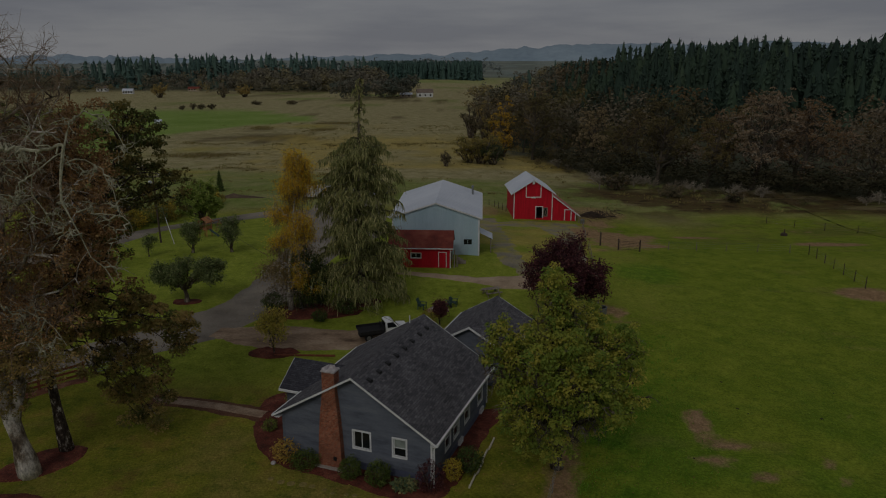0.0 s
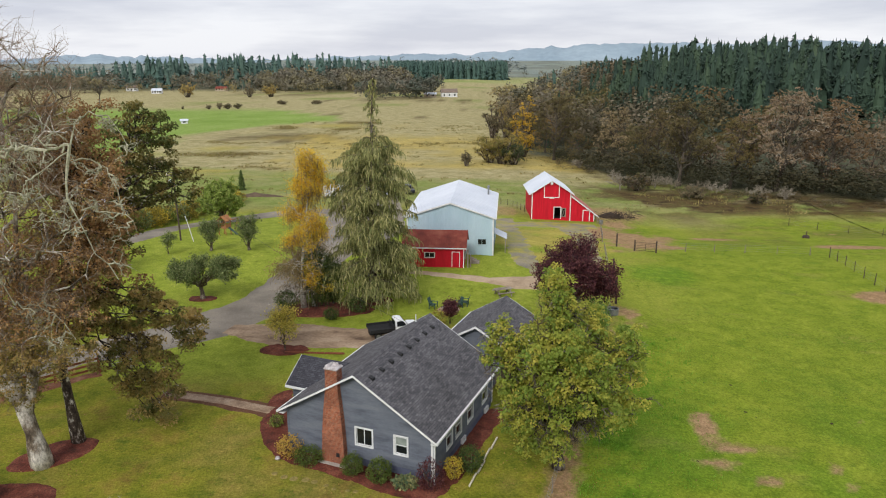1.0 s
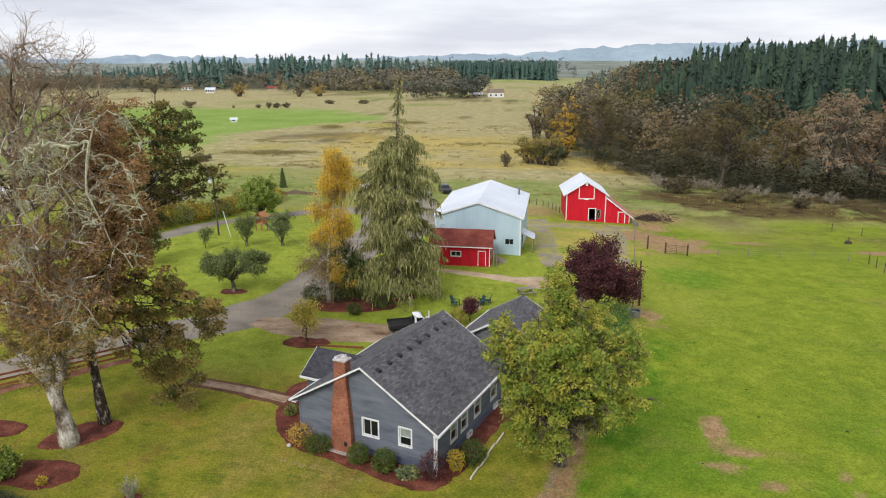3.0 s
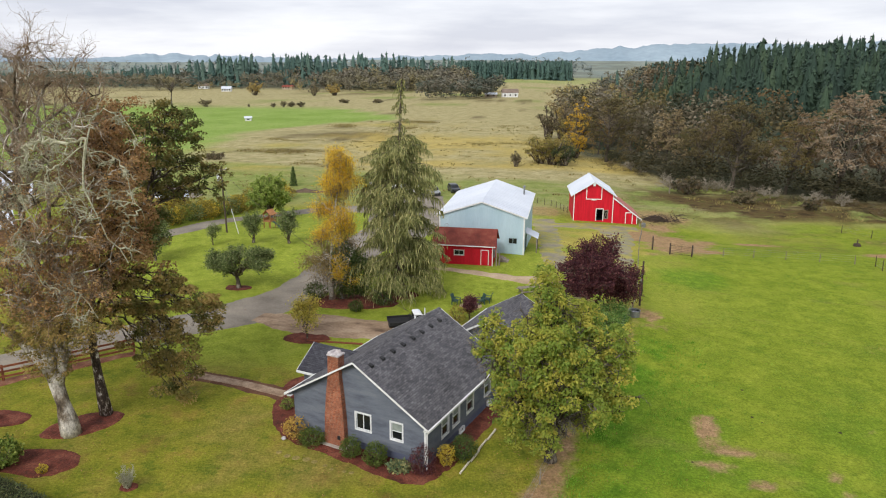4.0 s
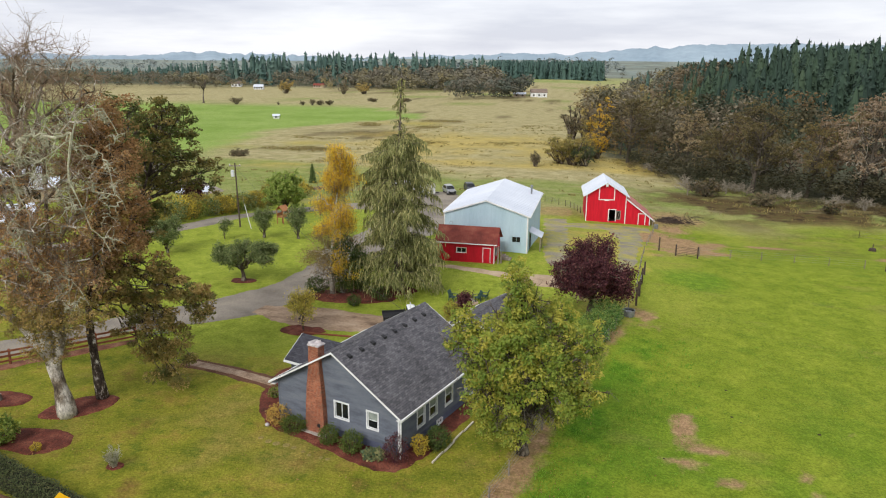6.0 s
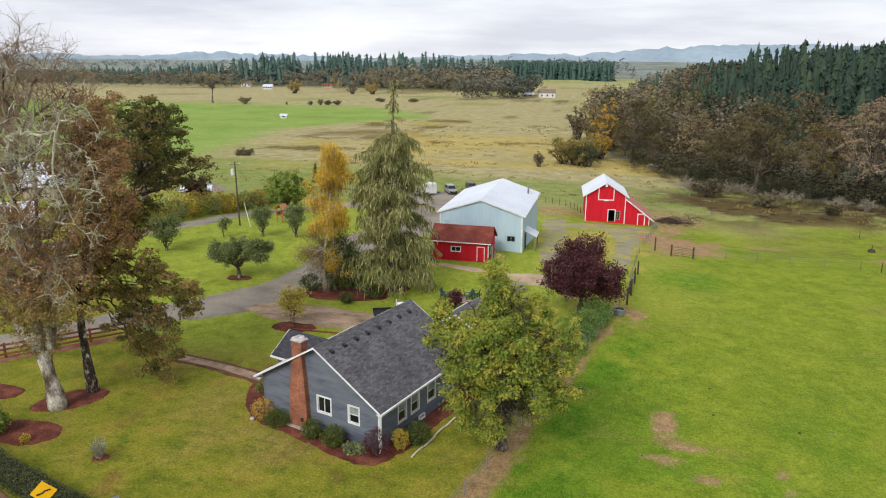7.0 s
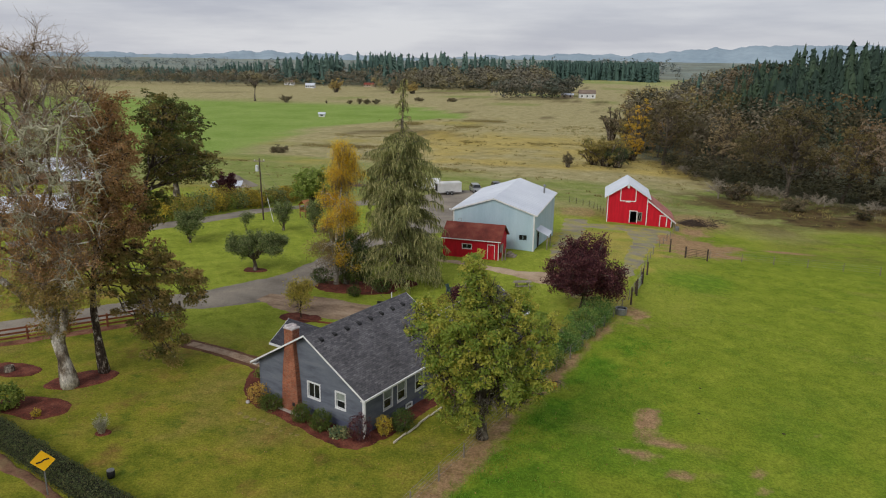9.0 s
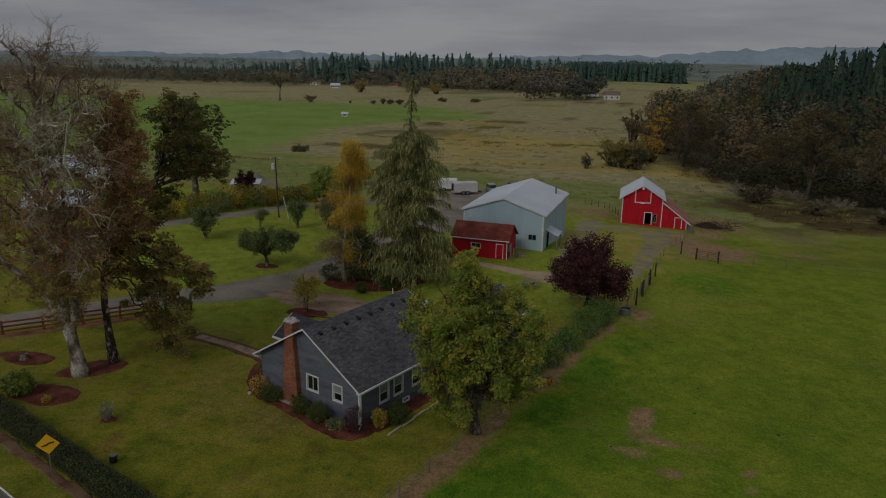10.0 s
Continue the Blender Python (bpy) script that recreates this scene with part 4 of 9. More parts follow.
def build_house():
    h = thing("house", HOUSE, "slate-blue lap-sided farmhouse with grey shingle roof and white trim", "house")
    W0, W1, XR, Y0, Y1, ZE, ZR = -4.8, 5.08, 0.2, 0.45, 11.0, 2.92, 6.17
    k1 = (ZR - ZE) / (5.2 + XR)
    front = Wall(lambda a, z, o: (a, Y0 - o, z))
    back = Wall(lambda a, z, o: (a, Y1 + o, z))
    right = Wall(lambda a, z, o: (W1 + o, a, z))
    left = Wall(lambda a, z, o: (W0 - o, a, z))
    zw = ZE + 0.05
    holes = [(0.06, 1.12, 1.5, 2.58), (2.64, 3.42, 1.45, 2.56)]
    side = [(2.45, 3.33, 1.12, 2.46), (3.98, 4.88, 1.12, 2.46), (6.05, 7.0, 1.12, 2.46), (8.85, 9.8, 1.12, 2.46)]
    sp = gable_span(W0, W1, zw, XR, 5.95)
    front.clad(h, "front_wall", SIDING, 0.62, 5.9, 0.24, sp, holes, zw)
    back.clad(h, "back_wall", SIDING, 0.5, 5.9, 0.24, sp, [], zw)
    right.clad(h, "side_wall", SIDING, 0.62, zw, 0.24, lambda z: (Y0, Y1), side, None)
    left.clad(h, "side_wall", SIDING, 0.35, zw, 0.24, lambda z: (Y0, Y1), [], None)
    m = Mesh()
    m.box(W0 + 0.05, W1 - 0.05, Y0 + 0.05, Y1 - 0.05, -0.6, 0.66)
    part("foundation", m, FOOTING, h, "painted slate-blue concrete footing")
    front.window(h, *holes[0], split="v")
    front.window(h, *holes[1], split="h", screen=0.52)
    for q in side:
        right.window(h, *q, split="h", screen=0.55)
    for a in (4.95, 9.4):
        Wall(lambda q, z, o: (W1 - 0.05 + 0.12 + o, q, z)).window(h, a, a + 0.6, 0.2, 0.48, split="v", trim=0.035, name="cellar_window")
    for wall, a in ((front, W0), (front, W1 - 0.12), (right, Y0), (right, Y1 - 0.12), (left, Y0), (back, W0), (back, W1 - 0.12)):
        m = Mesh()
        wall.bar(m, a, a + 0.12, 0.3, zw + 0.05, -0.02, 0.05)
        part("corner_board", m, SIDING if wall in (left, back) or a == W0 else WHITE, h)
    gable_house_roof(h, -5.2, 5.43, 0, 11.35, XR, ZE, ZR, 0.09, SHINGLE, WHITE, fascia=0.03, ridge_cap=SHINGLE)
    m = Mesh()
    m.box(-5.15, W0, 0.05, 11.3, ZE - 0.2, ZE - 0.16)
    part("soffit", m, WHITE, h)
    m = Mesh()
    m.box(W1, 5.38, 0.05, 11.3, ZE - 0.2, ZE - 0.16)
    part("soffit", m, WHITE, h)
    # roof vents along the right slope
    k2 = (ZR - ZE) / (5.43 - XR)
    for i in range(8):
        x, y = XR + 0.72, 0.95 + 1.285 * i
        z = ZR - k2 * 0.72
        m = Mesh()
        m.hexa([(x - 0.14, y - 0.14, z + 0.1), (x + 0.17, y - 0.14, z - 0.11), (x + 0.17, y + 0.14, z - 0.11), (x - 0.14, y + 0.14, z + 0.1)],
               [(x - 0.1, y - 0.11, z + 0.14), (x + 0.17, y - 0.12, z + 0.05), (x + 0.17, y + 0.12, z + 0.05), (x - 0.1, y + 0.11, z + 0.14)])
        part("roof_vent", m, BLACK, h, "small black roof vent")
    m = Mesh()
    m.tube([(-0.5, 10.4, 5.6), (-0.5, 10.4, 6.3)], [0.04, 0.04], 8)
    part("vent_pipe", m, WHITE, h, "white vent pipe")
    # tapered brick chimney against the gable wall
    m = Mesh()
    lv = [(0.0, -2.16, -0.56, 0.45), (2.0, -2.06, -0.64, 0.43), (3.4, -1.94, -0.74, 0.41), (4.9, -1.76, -0.90, 0.36), (6.22, -1.72, -0.94, 0.36)]
    for (z0, a0, b0, d0), (z1, a1, b1, d1) in zip(lv, lv[1:]):
        m.hexa([(a0, Y0 - d0, z0), (b0, Y0 - d0, z0), (b0, Y0 + 0.05, z0), (a0, Y0 + 0.05, z0)], [(a1, Y0 - d1, z1), (b1, Y0 - d1, z1), (b1, Y0 + 0.05, z1), (a1, Y0 + 0.05, z1)])
    m.box(-1.71, -0.95, Y0 + 0.05, Y0 + 0.3, 4.6, 6.22)
    ch = part("chimney", m, BRICK, h, "tall tapered red brick chimney")
    m = Mesh()
    m.box(-1.77, -0.89, Y0 - 0.41, Y0 + 0.35, 6.22, 6.30)
    for x0, x1, y0, y1, z1 in ((-1.74, -1.5, Y0 - 0.38, Y0 + 0.32, 6.46), (-1.14, -0.92, Y0 - 0.38, Y0 + 0.32, 6.38), (-1.5, -1.14, Y0 - 0.38, Y0 - 0.24, 6.40), (-1.5, -1.14, Y0 + 0.18, Y0 + 0.32, 6.48)):
        m.hexa([(x0, y0, 6.30), (x1, y0, 6.30), (x1, y1, 6.30), (x0, y1, 6.30)], [(x0 + 0.05, y0 + 0.05, z1), (x1 - 0.05, y0 + 0.05, z1 - 0.06), (x1 - 0.05, y1 - 0.05, z1), (x0 + 0.05, y1 - 0.05, z1 - 0.08)])
    part("cap", m, MORTAR_CAP, ch, "crumbling pale mortar cap")
    m = Mesh()
    m.box(-2.34, -0.4, Y0 - 0.68, Y0 + 0.02, -0.2, 0.16)
    part("hearth_footing", m, CONCRETE, ch, "pale concrete footing")
    m = Mesh()
    m.box(-1.1, -0.9, Y0 - 0.49, Y0 - 0.43, 0.62, 0.86)
    part("cleanout_door", m, BLACK, ch, "small dark iron door")
    # entry porch wing on the left
    px0, py0, py1, pr, pze, pzr = -6.9, 3.35, 7.5, 5.42, 2.85, 4.18
    xin = -5.2 + (pzr - ZE) / k1
    xe = -5.2
    for ye in (py0, py1):
        slab(h, "porch_roof", [(px0, ye, pze), (xe, ye, pze), (xin + 0.1, pr, pzr + 0.0), (px0, pr, pzr)], 0.1, SHINGLE_DARK)
        m = Mesh()
        m.hexa([(px0, ye, pze - 0.22), (px0, pr, pzr - 0.22), (px0, pr, pzr + 0.01), (px0, ye, pze + 0.01)], [(px0 - 0.03, ye, pze - 0.22), (px0 - 0.03, pr, pzr - 0.22), (px0 - 0.03, pr, pzr + 0.01), (px0 - 0.03, ye, pze + 0.01)])
        part("rake_board", m, WHITE, h)
        m = Mesh()
        s = -1 if ye == py0 else 1
        m.box(px0, xe, min(ye, ye + s * 0.1), max(ye, ye + s * 0.1), pze - 0.16, pze - 0.02)
        part("gutter", m, WHITE, h)
    pw = Wall(lambda a, z, o: (px0 + 0.35 - o, a, z))
    pw.clad(h, "porch_wall", SIDING, 0.2, 3.95, 0.24, gable_span(py0 + 0.35, py1 - 0.35, pze, pr, 4.0), [], pze)
    m = Mesh()
    m.box(px0 + 0.4, W0, py0 + 0.35, py0 + 0.47, 0.0, pze)
    m.box(px0 + 0.4, W0, py1 - 0.47, py1 - 0.35, 0.0, pze)
    part("porch_wall", m, SIDING, h)
    # downspout at the front right corner
    m = Mesh()
    m.tube([(5.33, 0.35, ZE - 0.15), (5.21, 0.36, ZE - 0.5), (5.19, 0.36, 0.3), (5.28, 0.1, 0.12)], [0.045] * 4, 6)
    part("downspout", m, WHITE, h)
    return h


def build_garage():
    h = thing("garage", HOUSE @ pose(0, 13.9, 0), "small slate-blue garage with grey shingle gable roof", "garage")
    L = 7.75
    gable_house_roof(h, -0.35, 5.95, 0, L, 2.75, 2.82, 4.62, 0.08, SHINGLE, WHITE, fascia=0.08, ridge_cap=SHINGLE)
    for nm, yy, s in (("front_wall", 0.4, -1), ("back_wall", L - 0.4, 1)):
        Wall(lambda a, z, o, yy=yy, s=s: (a, yy + s * o, z)).clad(h, nm, SIDING, 0.0, 4.45, 0.24, gable_span(0, 5.6, 2.85, 2.75, 4.5), [], 2.85)
    Wall(lambda a, z, o: (5.6 + o, a, z)).clad(h, "side_wall", SIDING, 0.0, 2.82, 0.24, lambda z: (0.4, L - 0.4), [], None)
    Wall(lambda a, z, o: (-o, a, z)).clad(h, "side_wall", SIDING, 0.0, 2.82, 0.24, lambda z: (0.4, L - 0.4), [], None)


def ribbed_wall(wall, a0, a1, z0, top, step, mesh, holes=(), thick=0.1):
    """One folded metal sheet with upright ribs; top(a) is the height of the wall, holes are cut through."""
    n = int((a1 - a0) / step)
    prof = []
    for i in range(n + 1):
        a = a0 + (a1 - a0) * i / n
        prof += [(a - 0.04, 0.0), (a - 0.02, 0.016), (a + 0.02, 0.016), (a + 0.04, 0.0)]
    prof = [(min(max(a, a0), a1), o) for a, o in prof]
    prof += [(h, 0.0) for q in holes for h in q[:2]] + [(0.0, 0.0)] * (a0 < 0 < a1)
    prof = sorted(set(prof))
    for (l, p), (r, q) in zip(prof, prof[1:]):
        if r - l < 1e-4:
            continue
        gaps = [g for g in holes if g[0] < (l + r) / 2 < g[1]]
        for lo, hi in ([(z0, None)] if not gaps else [(z0, gaps[0][2]), (gaps[0][3], None)]):
            tl, tr = (top(l), top(r)) if hi is None else (hi, hi)
            mesh.hexa([wall.at(l, lo, -thick), wall.at(r, lo, -thick), wall.at(r, tr, -thick), wall.at(l, tl, -thick)], [wall.at(l, lo, p), wall.at(r, lo, q), wall.at(r, tr, q), wall.at(l, tl, p)])
    mesh.weld = True


def build_shop():
    h = thing("farm_shop", pose(-0.9, 85.4, 0.0, 0, 0, -3.15), "large pale blue metal farm shop with white metal roof", "workshop")
    X0, X1, L, ZE, ZR, ZB = -5.35, 5.35, 16.8, 5.3, 7.08, 0.3
    front = Wall(lambda a, z, o: (a, -o, z))
    back = Wall(lambda a, z, o: (a, L + o, z))
    right = Wall(lambda a, z, o: (X1 + o, a, z))
    left = Wall(lambda a, z, o: (X0 - o, a, z))
    top = lambda a: ZE + (ZR - ZE) * (1 - abs(a) / X1) - 0.12
    m = Mesh()
    hole = (3.42, 4.48, 1.82, 2.56)
    ribbed_wall(front, X0, X1, ZB, top, 0.46, m, [hole])
    part("front_wall", m, METAL_BLUE, h)
    m = Mesh()
    ribbed_wall(back, X0, X1, -4, top, 0.46, m)
    part("back_wall", m, METAL_BLUE, h)
    m = Mesh()
    ribbed_wall(right, 0.0, L, -4, lambda a: ZE - 0.1, 0.46, m, [])
    part("side_wall", m, METAL_BLUE, h)
    m = Mesh()
    ribbed_wall(left, 0.0, L, -4, lambda a: ZE - 0.1, 0.46, m)
    part("side_wall", m, METAL_BLUE, h)
    front.window(h, *hole, split="v", trim=0.06, mat=METAL_BLUE)
    m = Mesh()
    for wall, a in ((front, X0), (front, X1 - 0.14), (right, 0.0)):
        m = Mesh()
        wall.bar(m, a, a + 0.14, ZB, ZE - 0.1, 0.0, 0.04)
        part("corner_trim", m, WHITE, h)
    gable_house_roof(h, -5.6, 5.6, -0.18, L + 0.2, 0.0, ZE - 0.06, ZR, 0.08, METAL_WHITE, WHITE, ribs=0.9, fascia=0.1, gutter=True)
    m = Mesh()
    m.tube([(4.3, 13.4, 5.5), (4.3, 13.4, 6.7)], [0.13, 0.13], 10)
    part("stove_pipe", m, STEEL, h, "steel stove pipe")
    m = Mesh()
    m.lathe([(0.0, 0.0), (0.24, 0.02), (0.22, 0.1), (0.05, 0.24), (0.0, 0.25)], 10, (4.3, 13.4, 6.72))
    part("pipe_cap", m, STEEL, h)
    # lean-to awning over the side door
    m = Mesh()
    c = [(5.38, 1.6, 3.0), (5.38, 4.6, 3.0), (7.0, 4.6, 2.25), (7.0, 1.6, 2.25)]
    m.hexa([(x, y, z - 0.05) for x, y, z in c], c)
    part("awning", m, METAL_WHITE, h, "white metal awning")
    for y in (1.8, 4.4):
        m = Mesh()
        m.box(6.75, 6.87, y - 0.06, y + 0.06, -0.3, 2.27)
        part("awning_post", m, WOOD_GREY, h)
    # dark slab on the uncut wall, painted shade of the doorway
    m = Mesh()
    right.bar(m, 2.6, 3.6, 0.1, 2.3, 0.03, 0.07)
    part("side_doorway_shade", m, DARK, h, "doorway under the awning, its inner shade painted as a dark panel")
    m = Mesh()
    m.tube([(-5.75, -0.3, ZE - 0.1), (-5.75, -0.3, ZE + 0.02)], [0.1, 0.14], 8)
    part("gutter_end", m, WHITE, h)
    m = Mesh()
    m.tube([(-4.4 + 0.22 * math.cos(a), -0.06, 3.9 + 0.22 * math.sin(a)) for a in np.linspace(0, 6.28, 14)], [0.02] * 14, 5)
    part("hose_ring", m, STEEL, h, "small metal ring on the wall")


def build_shed():
    h = thing("shed", pose(-0.9, 85.4, 0.0, 0, 0, -3.15) @ pose(0, -5.6, 0), "red board shed with rusty red metal roof and white trim", "shed")
    X0, X1, D, ZB, ZE, ZR = -5.0, 2.1, 4.3, 0.3, 2.85, 4.45
    front = Wall(lambda a, z, o: (a, -o, z))
    back = Wall(lambda a, z, o: (a, D + o, z))
    right = Wall(lambda a, z, o: (X1 + o, a, z))
    left = Wall(lambda a, z, o: (X0 - o, a, z))
    hole = (-2.5, -1.35, 1.62, 2.2)
    front.clad(h, "front_wall", SHED_RED, ZB, ZE, 0, lambda z: (X0, X1), [hole], None)
    back.clad(h, "back_wall", SHED_RED, ZB, ZE, 0, lambda z: (X0, X1), [], None)
    for wall in (right, left):
        wall.clad(h, "side_wall", SHED_RED, ZB, 4.3, 0, gable_span(0.0, D, ZE, D / 2, 4.4), [], ZE)
    front.window(h, *hole, split="v", trim=0.06, mat=WHITE)
    slab(h, "roof", [(X0 - 0.2, -0.22, ZE + 0.0), (X1 + 0.3, -0.22, ZE + 0.0), (X1 + 0.3, D / 2, ZR), (X0 - 0.2, D / 2, ZR)], 0.08, ROOF_RED, "rust-streaked red roof", 0.6, 0.02)
    slab(h, "roof", [(X0 - 0.2, D + 0.35, ZE - 0.1), (X1 + 0.3, D + 0.35, ZE - 0.1), (X1 + 0.3, D / 2, ZR), (X0 - 0.2, D / 2, ZR)], 0.08, ROOF_RED, "", 0.6, 0.02)
    m = Mesh()
    m.box(X0 - 0.2, X1 + 0.3, -0.32, -0.23, ZE - 0.1, ZE + 0.0)
    part("gutter", m, WHITE, h)
    for a0, a1, z0, z1 in ((0.66, 0.74, 0.55, 2.3), (1.54, 1.62, 0.55, 2.3), (0.66, 1.62, 2.3, 2.38), (X1 - 0.1, X1, ZB, ZE - 0.1)):
        m = Mesh()
        front.bar(m, a0, a1, z0, z1, 0.0, 0.05)
        part("door_trim" if a1 < 2 else "corner_trim", m, WHITE, h)
    m = Mesh()
    front.bar(m, 0.74, 1.54, 0.55, 2.3, 0.0, 0.03)
    part("door", m, SHED_RED, h, "red board door with white casing")
    m = Mesh()
    right.bar(m, 0.35, 0.95, 1.4, 2.3, 0.0, 0.2)
    part("meter_box", m, STEEL, h, "grey electric meter box")
    m = Mesh()
    m.box(2.45, 2.6, 0.1, 0.25, 0.2, 2.6)
    m.box(2.75, 2.9, 0.4, 0.55, 0.2, 1.9)
    part("downpipe", m, WOOD_GREY, h)
    # little wooden stair and rail beside it
    st = thing("wooden_steps", pose(-0.9, 85.4, 0.0, 0, 0, -3.15) @ pose(3.0, -3.3, 0.45), "low grey weathered wooden steps beside the shed", "steps")
    for i in range(3):
        m = Mesh()
        m.box(-0.3 + 0.35 * i, 0.1 + 0.35 * i, -0.6, 0.6, 0.0, 0.55 - 0.18 * i)
        part("step", m, WOOD_GREY, st)


def build_barn():
    h = thing("barn", pose(16.2, 126.7, 0.0, 0, 0, 1.5), "bright red wooden barn with white metal roof and lean-to", "barn")
    X0, X1, L, ZB, ZE, ZR = -3.5, 3.55, 10.2, -4.3, 0.75, 3.0
    front = Wall(lambda a, z, o: (a, -o, z))
    back = Wall(lambda a, z, o: (a, L + o, z))
    right = Wall(lambda a, z, o: (X1 + o, a, z))
    left = Wall(lambda a, z, o: (X0 - o, a, z))
    door, win = (0.62, 1.72, -3.9, -1.85), (1.86, 2.66, -3.55, -1.95)
    span = gable_span(X0, X1, ZE, 0.0, ZR)
    front.clad(h, "front_wall", BARN_RED, ZB, 2.85, 0, span, [door, win], ZE)
    back.clad(h, "back_wall", BARN_RED, ZB, 2.85, 0, span, [], ZE)
    for wall in (right, left):
        wall.clad(h, "side_wall", BARN_RED, ZB, ZE, 0, lambda z: (0, L), [], None)
    gable_house_roof(h, -4.0, 4.05, -0.45, L + 0.3, 0.0, 0.55, 3.12, 0.07, METAL_WHITE, WHITE, ribs=0.7, fascia=0.05, gutter=False)
    m = Mesh()
    front.bar(m, -0.2, 0.2, 2.35, 2.85, 0.01, 0.35)
    part("hay_hood", m, WHITE, h)
    for nm, a0, a1, z0, z1 in (("hay_door_trim", -1.35, -1.2, 0.0, 2.1), ("hay_door_trim", 1.3, 1.45, 0.0, 2.1), ("hay_door_trim", -1.35, 1.45, -0.12, 0.05), ("hay_door_sill", -0.3, 0.5, -0.25, -0.1),
                               ("corner_trim", X0, X0 + 0.16, ZB, ZE), ("corner_trim", X1 - 0.16, X1, ZB, ZE), ("door_trim", 0.46, 0.62, -3.95, -1.7), ("door_trim", 0.62, 1.85, -1.85, -1.7), ("door_trim", 1.72, 1.86, -3.95, -1.85)):
        m = Mesh()
        front.bar(m, a0, a1, z0, z1, 0.0, 0.05)
        part(nm, m, WHITE, h)
    m = Mesh()
    front.bar(m, -1.2, 1.3, 0.05, 2.1, 0.0, 0.03)
    part("hay_door", m, BARN_RED, h)
    m = Mesh()
    for a0, a1, z0, z1 in ((1.86, 2.0, -3.6, -1.95), (2.56, 2.7, -3.6, -1.95), (2.0, 2.56, -3.6, -3.45), (2.0, 2.56, -2.1, -1.95)):
        front.bar(m, a0, a1, z0, z1, -0.05, 0.05)
    m.beam((2.1, -0.02, -3.4), (2.5, -0.02, -2.2), 0.06)
    m.beam((2.5, -0.02, -3.4), (2.1, -0.02, -2.2), 0.06)
    part("gate_leaf", m, WOOD_GREY, h, "weathered grey plank half door")
    # floor and upright sheet, coloured near-black as the shade indoors
    m = Mesh()
    m.box(X0 + 0.3, X1 - 0.3, 0.5, L - 0.3, -4.2, -4.0)
    m.box(X0 + 0.2, X1 - 0.2, 3.4, 3.5, -4.0, -0.5)
    part("shaded_barn_floor", m, DARK, h)
    # lean-to on the right
    m = Mesh()
    A0, A1 = X1, 7.85
    ztop = lambda a: 0.15 + (-3.05 - 0.15) * (a - A0) / (A1 - A0)
    n = 9
    for i in range(n):
        l, r = A0 + (A1 - A0) * i / n, A0 + (A1 - A0) * (i + 1) / n
        front.prism(m, [(l, ZB - 0.2), (r, ZB - 0.2), (r, ztop(r)), (l, ztop(l))], -0.12, 0.0)
    m.weld = True
    part("lean_to_wall", m, BARN_RED, h)
    m = Mesh()
    Wall(lambda a, z, o: (A1 + o, a, z)).bar(m, 0, L - 1, ZB - 0.2, -3.05, -0.12, 0.0)
    part("lean_to_wall", m, BARN_RED, h)
    slab(h, "lean_to_roof", [(A1 + 0.75, -0.3, ztop(A1) - 0.42), (A1 + 0.75, L - 0.6, ztop(A1) - 0.42), (A0, L - 0.6, 0.34), (A0, -0.3, 0.34)], 0.07, ROOF_PINK, "faded pinkish-red metal roof", 0.6, 0.02)
    m = Mesh()
    m.hexa([(A0, -0.3, 0.1), (A1 + 0.75, -0.3, ztop(A1) - 0.65), (A1 + 0.75, -0.3, ztop(A1) - 0.41), (A0, -0.3, 0.35)], [(A0, -0.34, 0.1), (A1 + 0.75, -0.34, ztop(A1) - 0.65), (A1 + 0.75, -0.34, ztop(A1) - 0.41), (A0, -0.34, 0.35)])
    part("rake_board", m, WHITE, h)
    for nm, a0, a1, z0, z1 in (("door_trim", 5.72, 5.88, -4.35, -2.3), ("door_trim", 6.9, 7.06, -4.35, -2.3), ("door_trim", 5.88, 6.9, -2.46, -2.3), ("corner_trim", A1 - 0.14, A1, -4.4, -3.05)):
        m = Mesh()
        front.bar(m, a0, a1, z0, z1, 0.0, 0.05)
        part(nm, m, WHITE, h)
    m = Mesh()
    front.bar(m, 5.88, 6.9, -4.3, -2.46, 0.0, 0.02)
    part("door", m, BARN_RED, h, "red plank door")


build_house()
build_garage()
build_shop()
build_shed()
build_barn()


# ---- trees ----
def unit(v):
    v = np.asarray(v, dtype=float)
    return v / (np.linalg.norm(v, axis=-1, keepdims=True) + 1e-9)


def leaf_quads(centres, size, rng, flat=0.0, jitter=0.3, hang=0.0, ratio=0.62):
    """Pointed leaf quads of about that size, turned at random; hang draws their tips down."""
    n = len(centres)
    d = unit(rng.normal(size=(n, 3)) + np.array([0, 0, -hang]))
    s = unit(np.cross(d, unit(rng.normal(size=(n, 3)) + np.array([0, 0, flat * 3]))))
    L = size * (1 + jitter * rng.uniform(-1, 1, n))[:, None]
    a, b = centres - d * L / 2, centres + d * L / 2
    w = s * L * ratio / 2
    mid = centres + d * L * 0.05
    return np.stack([a, mid + w, b, mid - w], 1)


def curve(a, b, bow, n, rng, wobble=0.0):
    """A bowed line from a to b; bow is added in the middle."""
    a, b, bow = np.array(a, float), np.array(b, float), np.array(bow, float)
    t = np.linspace(0, 1, n)[:, None]
    p = a + (b - a) * t + bow * 4 * t * (1 - t)
    if wobble:
        p[1:-1] += rng.normal(size=(n - 2, 3)) * wobble
    return p


